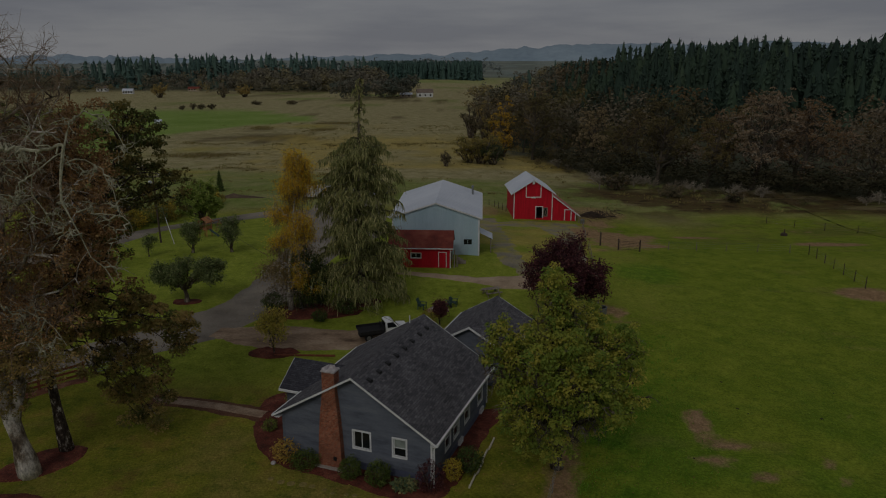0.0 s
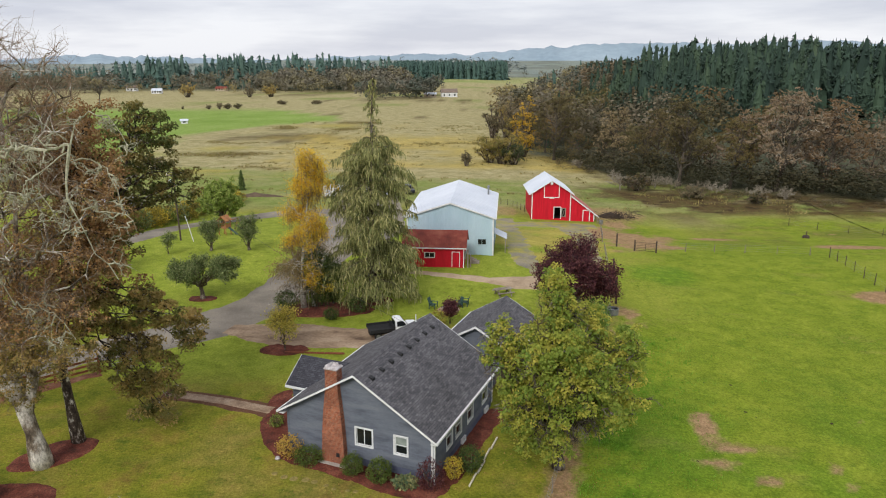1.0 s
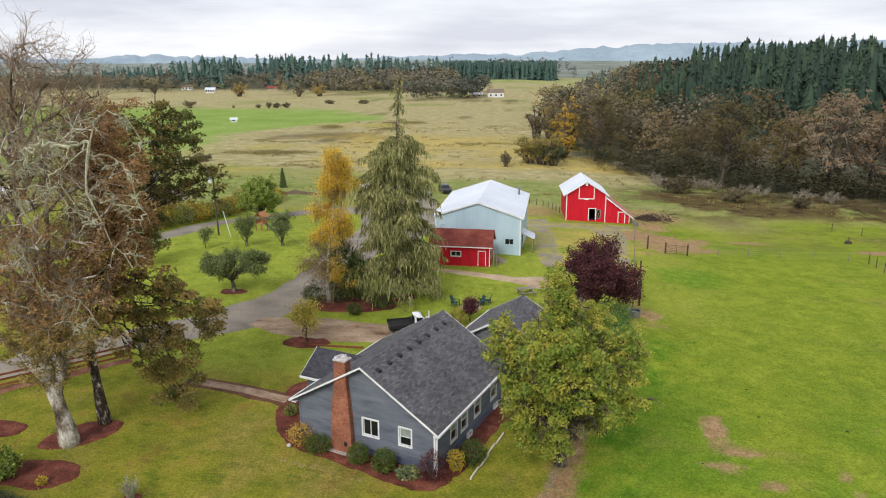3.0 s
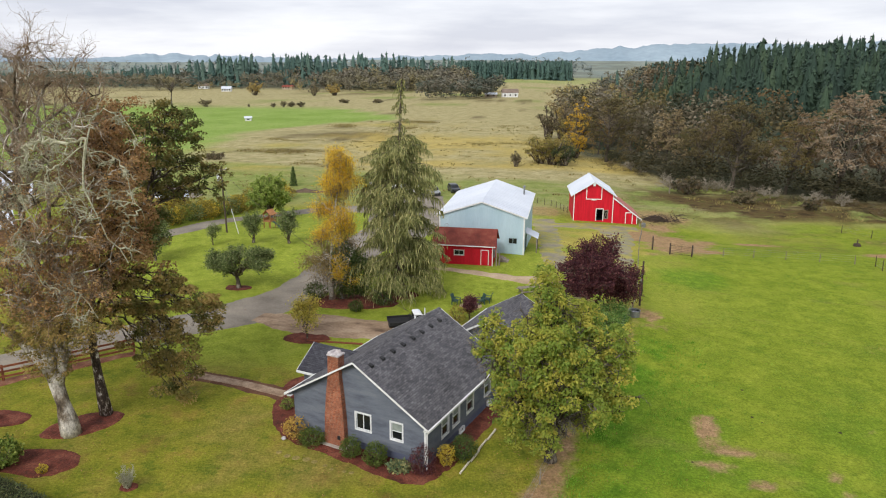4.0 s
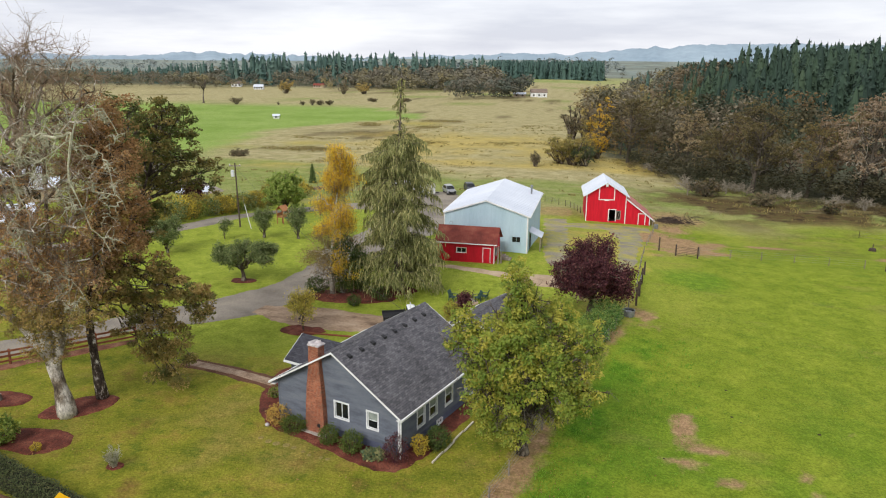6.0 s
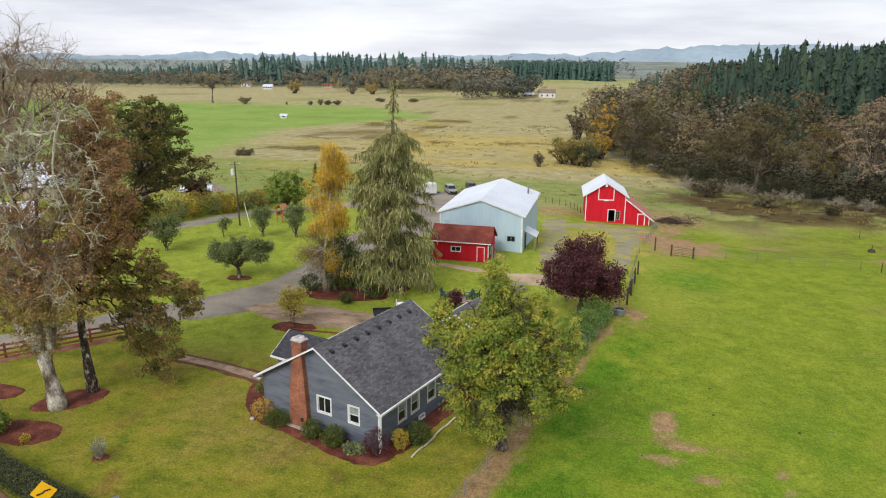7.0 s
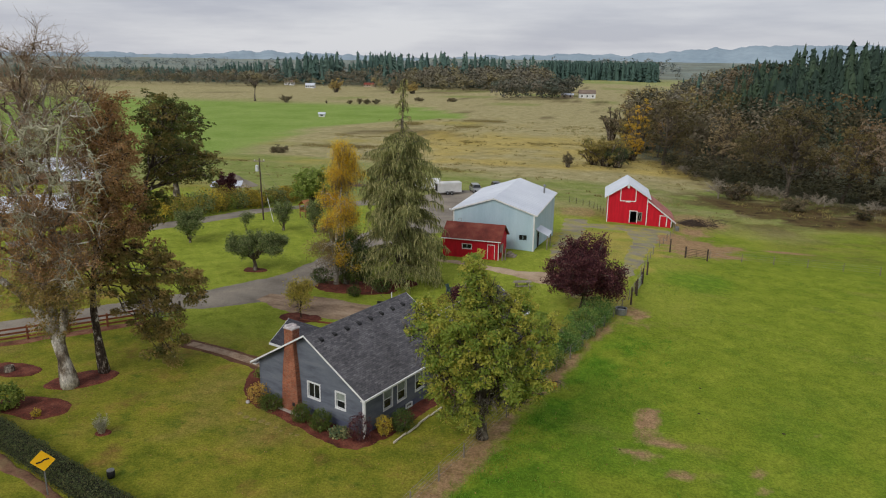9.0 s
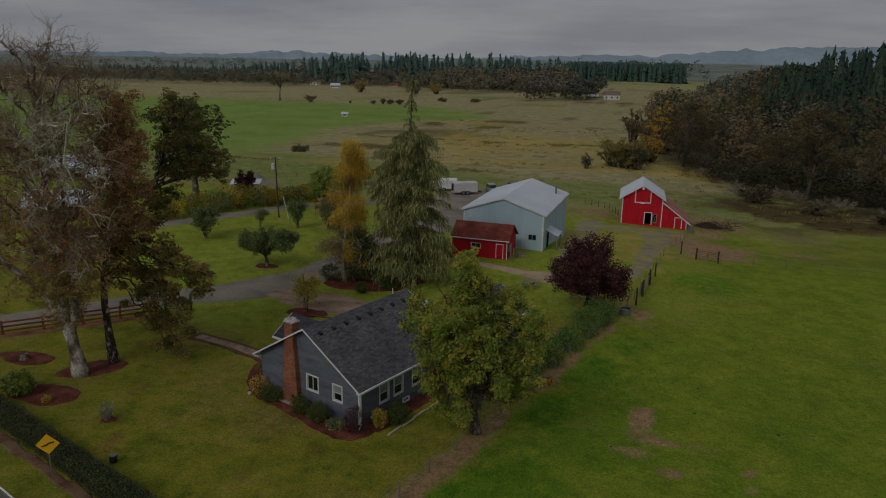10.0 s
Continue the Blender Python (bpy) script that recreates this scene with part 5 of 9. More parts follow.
def blob_targets(c, r, n, rng, low=-0.6):
    """Ends of limbs spread over an ellipsoid."""
    outp = []
    k = 0
    while len(outp) < n:
        k += 1
        z = 1 - 2 * ((k * 0.754878) % 1)
        if z < low:
            continue
        a = k * 2.399963
        q = math.sqrt(max(0, 1 - z * z))
        f = rng.uniform(0.72, 1.05)
        outp.append((c[0] + r[0] * q * math.cos(a) * f, c[1] + r[1] * q * math.sin(a) * f, c[2] + r[2] * z * f))
    return outp


class Tree:
    """A tree grown from a trunk line and the ends of its limbs."""

    def __init__(self, seed):
        self.rng = np.random.default_rng(seed)
        self.wood, self.twigs, self.ends = Mesh(), Mesh(), []

    def trunk(self, pts, r0, r1, sides=9, flare=1.5):
        n = len(pts)
        rr = [r0 + (r1 - r0) * i / (n - 1) for i in range(n)]
        rr[0] *= flare
        P = along(np.array(pts), 0.8)
        tt = np.linspace(0, 1, len(P))
        R = np.interp(tt, np.linspace(0, 1, n), rr)
        R = R * (1 + 0.08 * self.rng.normal(size=len(R)))
        self.wood.tube(P, R, sides)
        self.line, self.r1 = P, R
        return self

    def limb(self, start, end, r, subs=6, sub_len=2.0, twigs=4, twig_len=0.8, bow=(0, 0, 0.6), spread=0.9, rise=0.2, first=0.3, wob=0.12, twig_r=0.012):
        rng = self.rng
        P = curve(start, end, bow, 9, rng, wob)
        self.wood.tube(P, np.linspace(r, r * 0.25, 9), 6)
        for i in range(subs):
            f = first + (1 - first) * (i + rng.random()) / subs
            j = min(7, int(f * 8))
            p = P[j] + (P[j + 1] - P[j]) * (f * 8 - j)
            d = unit(unit(P[-1] - P[0]) * 0.6 + rng.normal(size=3) * spread + np.array([0, 0, rise]))
            l = sub_len * rng.uniform(0.5, 1.15) * (1.1 - 0.5 * f)
            Q = curve(p, p + d * l, np.array([0, 0, 0.1 * l]) + rng.normal(size=3) * 0.06 * l, 5, rng, 0.04)
            self.wood.tube(Q, np.linspace(max(0.02, r * 0.35), 0.012, 5), 4)
            self.ends += [(Q[3], d), (Q[4], d)]
            for _ in range(twigs):
                g = rng.uniform(0.25, 1.0)
                k = min(3, int(g * 4))
                s = Q[k] + (Q[k + 1] - Q[k]) * (g * 4 - k)
                e = unit(d * 0.7 + rng.normal(size=3) * 0.9 + np.array([0, 0, rise]))
                tl = twig_len * rng.uniform(0.5, 1.2)
                T = curve(s, s + e * tl, rng.normal(size=3) * 0.08 * tl, 3, rng)
                self.twigs.tube(T, [twig_r, twig_r * 0.8, twig_r * 0.4], 3)
                self.ends += [(T[1], e), (T[2], e)]
        self.ends.append((P[-1], unit(P[-1] - P[0])))
        return P

    def leaves(self, per_end, size, radius, hang=0.2, flat=0.3, keep=1.0, where=None):
        rng = self.rng
        E = np.array([e[0] for e in self.ends])
        if where is not None:
            E = E[[bool(where(p)) for p in E]]
        if keep < 1:
            E = E[rng.random(len(E)) < keep]
        C = np.repeat(E, per_end, axis=0)
        C = C + rng.normal(size=C.shape) * radius * np.array([1, 1, 0.75])
        return leaf_quads(C, size, rng, flat=flat, hang=hang)


    def clumps(self, cell, per, size, radius, hang=0.4, where=None, squash=0.6, lo=0.0, hi=0.8, centre=None):
        """Leaves gathered into rounded sprays, one to each cell of the crown, with a tone for each spray."""
        rng = self.rng
        E = np.array([e[0] for e in self.ends])
        if where is not None:
            E = E[[bool(where(p)) for p in E]]
        seen = {}
        for p in E[rng.permutation(len(E))]:
            seen.setdefault(tuple(np.floor(p / cell).astype(int)), p)
        E = np.array(list(seen.values()))
        tone = np.repeat(rng.uniform(lo, hi, len(E)), per)
        o = unit(rng.normal(size=(len(E) * per, 3)) + np.array([0, 0, 0.3]))
        if centre is not None:
            o = unit(o + 1.1 * np.repeat(unit(E - np.array(centre)), per, axis=0))
        R = np.repeat(radius * rng.uniform(0.6, 1.25, len(E)), per)[:, None]
        C = np.repeat(E, per, axis=0) + o * R * rng.uniform(0.5, 1.05, (len(o), 1)) * np.array([1, 1, squash])
        d = unit(o * np.array([1, 1, 0.3]) + rng.normal(size=o.shape) * 0.5 + np.array([0, 0, -hang]))
        s = unit(np.cross(d, o + rng.normal(size=o.shape) * 0.5))
        L = size * rng.uniform(0.65, 1.3, (len(o), 1))
        w = s * L * 0.34
        return np.stack([C - d * L / 2, C + d * L * 0.05 + w, C + d * L / 2, C + d * L * 0.05 - w], 1), tone


def set_tree(name, at, tr, bark, leaf_sets, label, category="tree", twig_mat=None, group=""):
    """Link a grown tree: an Empty at its foot with trunk, twigs and crown."""
    t = thing(name, pose(*at), label, category, group)
    off = np.array(at)
    tr.wood.v = [tuple(np.array(v) - off) for v in tr.wood.v]
    if tr.twigs.v and len(tr.twigs.f) < 9000 and twig_mat is None:
        n0 = len(tr.wood.v)
        tr.wood.v += [tuple(np.array(v) - off) for v in tr.twigs.v]
        tr.wood.f += [tuple(n0 + i for i in f) for f in tr.twigs.f]
        tr.twigs.v = []
    part("trunk", tr.wood, bark, t, smooth=True)
    if tr.twigs.v:
        tr.twigs.v = [tuple(np.array(v) - off) for v in tr.twigs.v]
        part("branching", tr.twigs, twig_mat or bark, t)
    for nm, q, mat in leaf_sets:
        tone = None
        if isinstance(q, tuple):
            q, tone = q
        if len(q):
            part(nm, quads_mesh(nm, q - off, tone), mat, t)
    return t


def build_maple():
    x, y = 6.9, 38.6
    z = float(lie(x, y))
    tr = Tree(5).trunk([(x, y, z - 0.1), (x - 0.1, y - 0.2, 1.5), (x - 0.1, y - 0.5, 3.2), (x - 0.1, y - 0.6, 7.0)], 0.32, 0.14)
    ends = blob_targets((6.3, 37.6, 6.4), (4.3, 4.6, 4.6), 48, tr.rng, -0.8)
    ends = [(6.3 + (ex - 6.3) * (1 - 0.4 * max(0.0, min(1.0, (ez - 8.0) / 3.0))), ey, ez) for ex, ey, ez in ends]
    ends += [(6.2, 37.4, 12.2), (6.0, 38.0, 11.6), (6.6, 38.4, 11.0), (6.2, 37.6, 10.3), (6.8, 38.2, 10.4), (5.8, 38.0, 11.0), (6.5, 37.4, 9.6), (6.9, 37.6, 9.0), (6.1, 38.6, 11.9), (6.4, 37.0, 11.5), (6.9, 37.4, 10.9), (5.9, 37.2, 10.4), (6.6, 38.8, 10.0), (7.2, 38.4, 10.0)]
    ends += [(7.6, 39.2, 8.8), (8.0, 39.8, 8.8), (8.4, 38.6, 8.4), (7.8, 38.0, 8.4), (9.2, 39.2, 8.2), (8.9, 41.0, 9.2), (9.4, 40.6, 8.7), (8.8, 40.4, 8.2), (9.6, 38.4, 8.2), (10.9, 37.4, 8.2), (10.4, 38.0, 6.4), (11.0, 38.6, 8.4), (10.6, 39.2, 7.8), (11.4, 39.4, 8.0), (11.2, 38.4, 7.2), (10.2, 40.0, 7.4)]
    ends += [(1.9, 37.0, 8.0), (2.3, 37.0, 6.8), (2.7, 37.2, 9.2), (2.2, 37.4, 8.6), (3.4, 37.4, 9.4), (2.4, 37.6, 6.0), (2.8, 37.2, 4.4), (2.9, 38.2, 7.4), (3.4, 37.0, 3.4)]
    ends += [(6.2, 36.2, 3.0), (7.2, 36.2, 2.8), (4.4, 37.2, 2.2), (5.6, 37.0, 1.7), (8.6, 36.4, 3.6), (7.6, 36.8, 2.9), (5.2, 36.8, 2.9), (9.2, 37.0, 3.2), (6.8, 36.6, 2.8), (11.6, 37.0, 4.4), (12.2, 37.2, 5.2), (10.6, 36.8, 3.6)]
    ends = [(x + (ex - x) * (0.66 + 0.34 * min(1.0, max(0.0, (ez - 1.5) / 5.0))), ey, ez) for ex, ey, ez in ends]
    for i, e in enumerate(ends):
        s = tr.line[min(len(tr.line) - 1, 2 + i % (len(tr.line) - 2))]
        tr.limb(s, e, 0.09, 9, 1.35, 5, 0.5, (0, 0, 0.5), 0.85, 0.0, 0.55)

    def lobed(p):
        # three lobes: a leader, a lower one over the house side, a lower one behind
        if p[0] < (2.4 if p[2] > 7.4 else 3.3) or p[0] > 11.3:
            return False
        if p[2] > 9.6 and p[0] < 5.9 - 0.33 * (p[2] - 9.7):
            return p[0] < 3.7 and p[2] < 10.0
        if p[2] > 9.2 and p[0] > 7.5 - 0.2 * (p[2] - 9.0):
            return p[1] > 39.9 and p[2] < 9.8
        return True

    gaps = lambda p: lobed(p) and float(fbm(p[0] + 0.8 * p[2], p[1] * 0.8 - 0.6 * p[2], 1.7, 12, 2)) > (0.4 if p[2] < 9.0 else 0.24)
    q = tr.clumps(0.55, 50, 0.17, 0.44, 0.55, gaps, 0.75, lo=0.0, hi=0.44)
    set_tree("maple_tree", (x, y, z), tr, BARK, [("crown", q, L_MAPLE)], "broad maple turning from green to yellow beside the fence")


def build_plum():
    x, y = 11.8, 66.2
    z = float(lie(x, y))
    tr = Tree(6).trunk([(x, y, z - 0.1), (x + 0.05, y, 1.2), (x, y, 3.0)], 0.26, 0.16)
    for i, e in enumerate(blob_targets((x + 0.15, y, 4.05), (4.0, 4.0, 3.2), 50, tr.rng, -0.75)):
        tr.limb(tr.line[2 + i % (len(tr.line) - 2)], e, 0.07, 7, 1.3, 4, 0.5, (0, 0, 0.3), 0.9, 0.15, 0.3)
    q = tr.leaves(12, 0.185, 0.26, hang=0.3)
    set_tree("plum_tree", (x, y, z), tr, BARK, [("crown", q, L_PLUM)], "round purple-leaved plum tree on the lawn")


def build_spruce():
    x, y = -8.3, 69.0
    z = float(lie(x, y))
    rng = np.random.default_rng(7)
    tr = Tree(7).trunk([(x, y, z - 0.1), (x, y, 6), (x + 0.1, y, 14), (x + 0.5, y, 22.6)], 0.42, 0.05)
    strands = []
    H = 22.5
    for k in range(330):
        f = (k + rng.random()) / 330
        h = 1.2 + (H - 1.4) * f ** 1.02
        R = np.interp(h, [0, 2.5, 7.6, 12.7, 15.2, 16.2, 16.9, 19.0, 21.0, 22.6], [3.6, 4.6, 4.3, 3.7, 3.3, 2.8, 1.0, 0.75, 0.55, 0.2]) * rng.uniform(0.38, 1.2)
        if h > 16.6 and rng.random() < 0.45:
            continue
        a = k * 2.399963 + rng.normal() * 0.5
        d = np.array([math.cos(a), math.sin(a), 0])
        c0 = np.array([x + 0.5 * (h / H) ** 2, y, h])
        P = curve(c0, c0 + d * R + np.array([0, 0, rng.uniform(-0.22, 0.08) * R]), (0, 0, 0.14 * R), 7, rng, 0.07)
        tr.wood.tube(P, np.linspace(0.045, 0.01, 7), 3)
        side = np.array([-d[1], d[0], 0])
        for s in range(int(6 + (26 if h < 16.6 else 9) * R)):
            t = rng.uniform(0.08, 1.0) ** 0.6
            j = min(5, int(t * 6))
            p = P[j] + (P[j + 1] - P[j]) * (t * 6 - j) + side * rng.normal() * 0.11 * R
            L = rng.uniform(0.2, 0.95) * (0.45 + 0.55 * min(1, R / 3)) * (1.5 if rng.random() < 0.12 else 1.0)
            lean = side * rng.normal() * 0.5 + d * rng.uniform(-0.2, 0.8)
            w = unit(side * rng.normal() + d * rng.normal()) * rng.uniform(0.025, 0.06)
            q = p
            for g in range(2):
                e = q + (lean * L * (1 - 0.6 * g) + np.array([0, 0, -L])) / 2 + rng.normal(size=3) * 0.04
                ww = w * (1 - 0.3 * g)
                strands.append([q - ww, q + ww, e + ww * 0.7, e - ww * 0.7])
                q = e
    q = np.array(strands)
    set_tree("weeping_spruce", (x, y, z), tr, BARK, [("crown", q, L_SPRUCE)], "tall dull green weeping spruce with hanging branchlets")


def build_birch():
    x, y = -14.9, 66.6
    z = float(lie(x, y))
    tr = Tree(8)
    tr.trunk([(x + 0.9, y + 0.4, z - 0.1), (x + 0.8, y + 0.3, 4), (x + 1.2, y, 8.5)], 0.17, 0.05)
    tr.trunk([(x - 0.5, y + 1.2, z - 0.1), (x - 0.7, y + 1.2, 3), (x - 1.4, y + 1.0, 6.5)], 0.13, 0.04)
    lean = tr.line
    tr.trunk([(x, y, z - 0.1), (x, y, 4), (x + 0.6, y, 9), (x + 1.3, y, 14.4)], 0.2, 0.03)
    line = tr.line
    rng = tr.rng
    for i in range(78):
        f = 0.14 + 0.85 * (i + rng.random()) / 78
        src = lean if i % 4 == 0 and f < 0.6 else line
        s = src[min(len(src) - 1, int(f * len(src)))]
        R = np.interp(f, [0.1, 0.3, 0.55, 0.7, 0.78, 0.84, 0.92, 1], [2.9, 2.7, 2.1, 1.9, 0.7, 1.3, 1.2, 0.6]) * rng.uniform(0.4, 1.2)
        a = i * 2.399963
        s = s + np.array([0, 0, rng.uniform(-0.8, 0.8)])
        e = s + np.array([math.cos(a) * R, math.sin(a) * R, 0.5 - 0.12 * R + rng.normal() * 0.7])
        tr.limb(s, e, 0.04, 6, 1.2, 5, 0.8, (0, 0, 0.35), 0.7, -0.55, 0.25)
    strands = []
    for p, d in [e for i, e in enumerate(tr.ends) if i % (2 if e[0][2] > 5.5 else 8) == 0]:
        L = rng.uniform(0.4, 1.3)
        w = unit(rng.normal(size=3) * [1, 1, 0.1]) * 0.018
        e = p + np.array([rng.normal() * 0.08, rng.normal() * 0.08, -L])
        strands.append([p - w, p + w, e + w * 0.4, e - w * 0.4])
    gold = lambda p: p[2] + 2.2 * (float(fbm(p[0] * 1.0, p[1] + p[2], 2.0, 5)) - 0.5) > 6.3 or (p[0] - x > 0.3 and 2.0 < p[2] < 6.0 and p[1] < y + 0.3 and abs(p[0] - x - 0.2 - (6.0 - p[2]) * 0.5) < 1.0)
    high = tr.leaves(8, 0.13, 0.28, hang=1.0, where=gold)
    low = tr.leaves(8, 0.15, 0.36, hang=1.0, where=lambda p: p[2] > 3.2 and not gold(p), keep=0.8)
    set_tree("birch_tree", (x, y, z), tr, BIRCH_BARK, [("crown", high, L_BIRCH), ("lower_crown", low, L_BIRCH_LOW), ("hanging_growth", np.array(strands), BIRCH_TWIG)], "weeping birch with golden leaves and pale trunks", twig_mat=BIRCH_TWIG)


def build_oaks():
    # the great half-bare oak
    x, y = -24.8, 37.7
    z = float(lie(x, y))
    tr = Tree(9)
    tr.trunk([(x + 0.3, y, z - 0.1), (x, y, 2.2), (x - 0.6, y + 0.1, 5.0), (x - 0.9, y + 0.4, 8.0), (x - 1.3, y + 0.4, 13), (x - 1.0, y + 0.4, 18), (x + 0.2, y, 24)], 0.56, 0.06, 12, 1.3)
    main = tr.line
    tr.trunk([(x - 0.6, y + 0.1, 4.2), (x - 2.2, y - 0.2, 6.6), (x - 4.4, y - 0.6, 8.4), (x - 7.5, y - 1.0, 11.5)], 0.36, 0.12, 8, 1.0)
    arm = tr.line
    tr.trunk([(x - 0.2, y, 3.2), (x + 0.4, y + 0.2, 5.6), (x + 0.5, y + 0.3, 8.0), (x + 0.9, y + 0.2, 12.0)], 0.34, 0.16, 9, 1.0)
    tr.trunk([(x - 0.9, y + 0.4, 7.4), (x + 0.3, y + 0.2, 10.5), (x + 1.2, y - 0.6, 14.0), (x + 2.2, y - 1.2, 18.5)], 0.26, 0.08, 8, 1.0)
    rng = tr.rng
    ends = [(-28.5, 35, 21), (-22.5, 35, 23.5), (-20.5, 37, 24.0), (-25.5, 36, 24.5), (-31, 38, 19), (-33, 36, 15), (-29, 33.5, 16), (-24, 33.5, 19), (-20.8, 35, 19.0), (-19.2, 36.5, 20.5), (-22, 34, 14), (-27, 33, 12), (-20.2, 35.5, 14.0), (-18.6, 37, 15.6), (-26, 41, 22), (-22, 41, 21), (-31, 40, 22),
            (-32, 34.5, 11), (-34, 37, 9), (-30, 33.5, 8), (-22.6, 33.8, 9.5), (-20.6, 35.0, 8.6), (-29, 36, 23.5), (-23.5, 37.0, 24.8), (-20.2, 38.5, 22), (-35, 39, 17), (-36, 36, 13), (-28, 32.6, 19.0), (-21.5, 33.6, 16.5),
            (-30.5, 35, 13.5), (-25, 34.5, 15), (-23.2, 35.5, 12), (-28.5, 36.5, 17.5), (-33, 38.5, 13), (-27.5, 38, 10), (-21.6, 36.2, 11), (-31, 36.5, 16.5), (-34.5, 35, 19), (-38, 38, 15), (-37, 37, 21), (-39, 36, 10), (-19.4, 36.4, 12.2), (-18.8, 36.6, 17.6), (-20.4, 35.4, 10.2), (-22.6, 34.6, 20.6), (-24.6, 33.6, 11.0)]
    for i, e in enumerate(ends):
        src = arm if e[0] < -29.5 and e[2] < 14 else main
        hs = np.clip(e[2] - 4.5, 4.5, 19)
        s = src[int(np.argmin(np.abs(src[:, 2] - hs)))] if src is main else src[min(len(src) - 1, 3 + i % 6)]
        tr.limb(s, e, 0.13, 12, 2.7, 9, 1.3, (0, 0, 1.0), 0.95, 0.15, 0.22, wob=0.28, twig_r=0.015)
    for k in range(420):
        h, a, r = rng.uniform(4.0, 11.0), rng.uniform(0, 6.283), rng.uniform(0.45, 1.5)
        c = main[int(np.argmin(np.abs(main[:, 2] - h)))]
        tr.ends.append((np.array([c[0] + r * math.cos(a), c[1] + r * math.sin(a), h]), np.array([0, 0, 1.0])))
    lowc = lambda p: p[2] < 16.5 + 3 * math.sin(p[0] * 1.3)
    some = lambda p: lowc(p) and p[2] > 9.5 and float(fbm(p[0] + 0.5 * p[2], p[1] + 0.7 * p[2], 2.6, 44, 2)) > 0.47 - 0.08 * (p[0] > -23)
    brown = np.concatenate([tr.clumps(0.55, 12, 0.13, 0.34, 0.5, some, 0.7)[0], tr.leaves(5, 0.13, 0.36, hang=0.6, keep=0.28, where=lambda p: p[2] > 9.5 and lowc(p))])
    moss = tr.clumps(0.5, 26, 0.14, 0.36, 0.4, lambda p: p[2] <= 9.5 and p[0] > -27.5, 0.7, 0.3, 0.9)
    E = np.array([e[0] for e in tr.ends])
    E = np.repeat(E, np.where(E[:, 2] > 17, 3, 1), axis=0)[rng.random(int(np.where(E[:, 2] > 17, 3, 1).sum())) < 0.75]
    d = unit(rng.normal(size=E.shape) + np.array([0, 0, 0.25])) * rng.uniform(0.3, 1.0, (len(E), 1))
    w = unit(np.cross(d, rng.normal(size=E.shape))) * 0.008
    mist = np.stack([E - w, E + w, E + d + w * 0.4, E + d - w * 0.4], 1)
    set_tree("old_oak_tree", (x, y, z), tr, BARK_PALE, [("crown", brown, L_OAK_BROWN), ("lower_crown", moss, L_OAK_GREEN), ("fine_growth", mist, TWIG)], "great old oak, half bare, with pale lichened limbs", twig_mat=TWIG)
    # bleached dead boughs that hang from its side
    dead = Tree(19)
    for r0, r1, pts in ((0.1, 0.08, ((-24.6, 37.6, 17.0), (-21.2, 33.6, 19.2), (-18.8, 31.8, 20.0), (-16.1, 30.5, 20.3))),
                        (0.11, 0.03, ((-16.1, 30.5, 20.3), (-16.1, 30.4, 18.7), (-15.9, 30.4, 17.3), (-15.3, 30.3, 15.6), (-14.6, 30.4, 14.2))),
                        (0.07, 0.02, ((-16.1, 30.5, 20.2), (-15.8, 30.5, 21.4), (-14.6, 30.6, 21.5), (-13.6, 30.6, 20.3))),
                        (0.06, 0.02, ((-16.2, 30.5, 20.0), (-17.2, 30.4, 19.0), (-17.1, 30.4, 17.6), (-16.9, 30.5, 16.4))),
                        (0.06, 0.02, ((-15.9, 30.4, 17.4), (-15.2, 30.4, 17.5), (-13.9, 30.5, 17.4), (-13.6, 30.6, 16.4))),
                        (0.06, 0.02, ((-16.0, 30.5, 19.6), (-15.2, 30.5, 19.5), (-14.3, 30.5, 18.9), (-14.1, 30.5, 17.4))),
                        (0.09, 0.03, ((-24.8, 37.2, 15.6), (-23.2, 34.4, 17.2), (-22.1, 33.2, 17.5), (-21.8, 33.0, 16.4), (-21.2, 33.0, 15.2))),
                        (0.05, 0.02, ((-22.1, 33.2, 17.5), (-21.1, 33.0, 17.7), (-19.9, 33.0, 17.5), (-19.3, 33.0, 16.7))),
                        (0.07, 0.02, ((-24.9, 37.4, 13.2), (-23.4, 34.4, 13.9), (-22.2, 33.2, 13.6), (-21.5, 33.0, 12.2))),
                        (0.06, 0.02, ((-23.6, 39.8, 9.2), (-22.0, 36.4, 10.8), (-20.6, 35.2, 10.6), (-19.6, 34.8, 9.4))),
                        (0.04, 0.015, ((-20.8, 35.3, 10.7), (-20.9, 34.9, 9.6), (-20.2, 34.8, 8.6)))):
        line = along(np.array(pts), 0.28)
        crook = np.cumsum(dead.rng.normal(size=line.shape) * 0.14, axis=0)
        fade = np.sin(np.linspace(0, math.pi, len(line)))[:, None] ** 0.6
        line = line + (crook - crook[-1] * np.linspace(0, 1, len(line))[:, None]) * fade
        dead.wood.tube(line, np.linspace(r0 * 0.6, r1 * 0.8, len(line)) * (1 + 0.2 * dead.rng.normal(size=len(line))).clip(0.6, 1.5), 6)
        for j in range(3, len(line), 2):
            e = line[j] + unit(dead.rng.normal(size=3) + np.array([0, -0.1, -0.5])) * dead.rng.uniform(0.3, 1.5)
            dead.limb(line[j], e, 0.045, 5, 0.8, 3, 0.4, dead.rng.normal(size=3) * 0.16, 1.0, -0.2, 0.2, wob=0.1, twig_r=0.012)
    bt = bpy.data.objects["old_oak_tree"]
    off = np.array(bt.matrix_basis.translation)
    for m in (dead.wood, dead.twigs):
        m.v = [tuple(np.array(v) - off) for v in m.v]
    part("dead_bough", dead.wood, LICHEN, bt, "bleached lichen-covered dead bough")
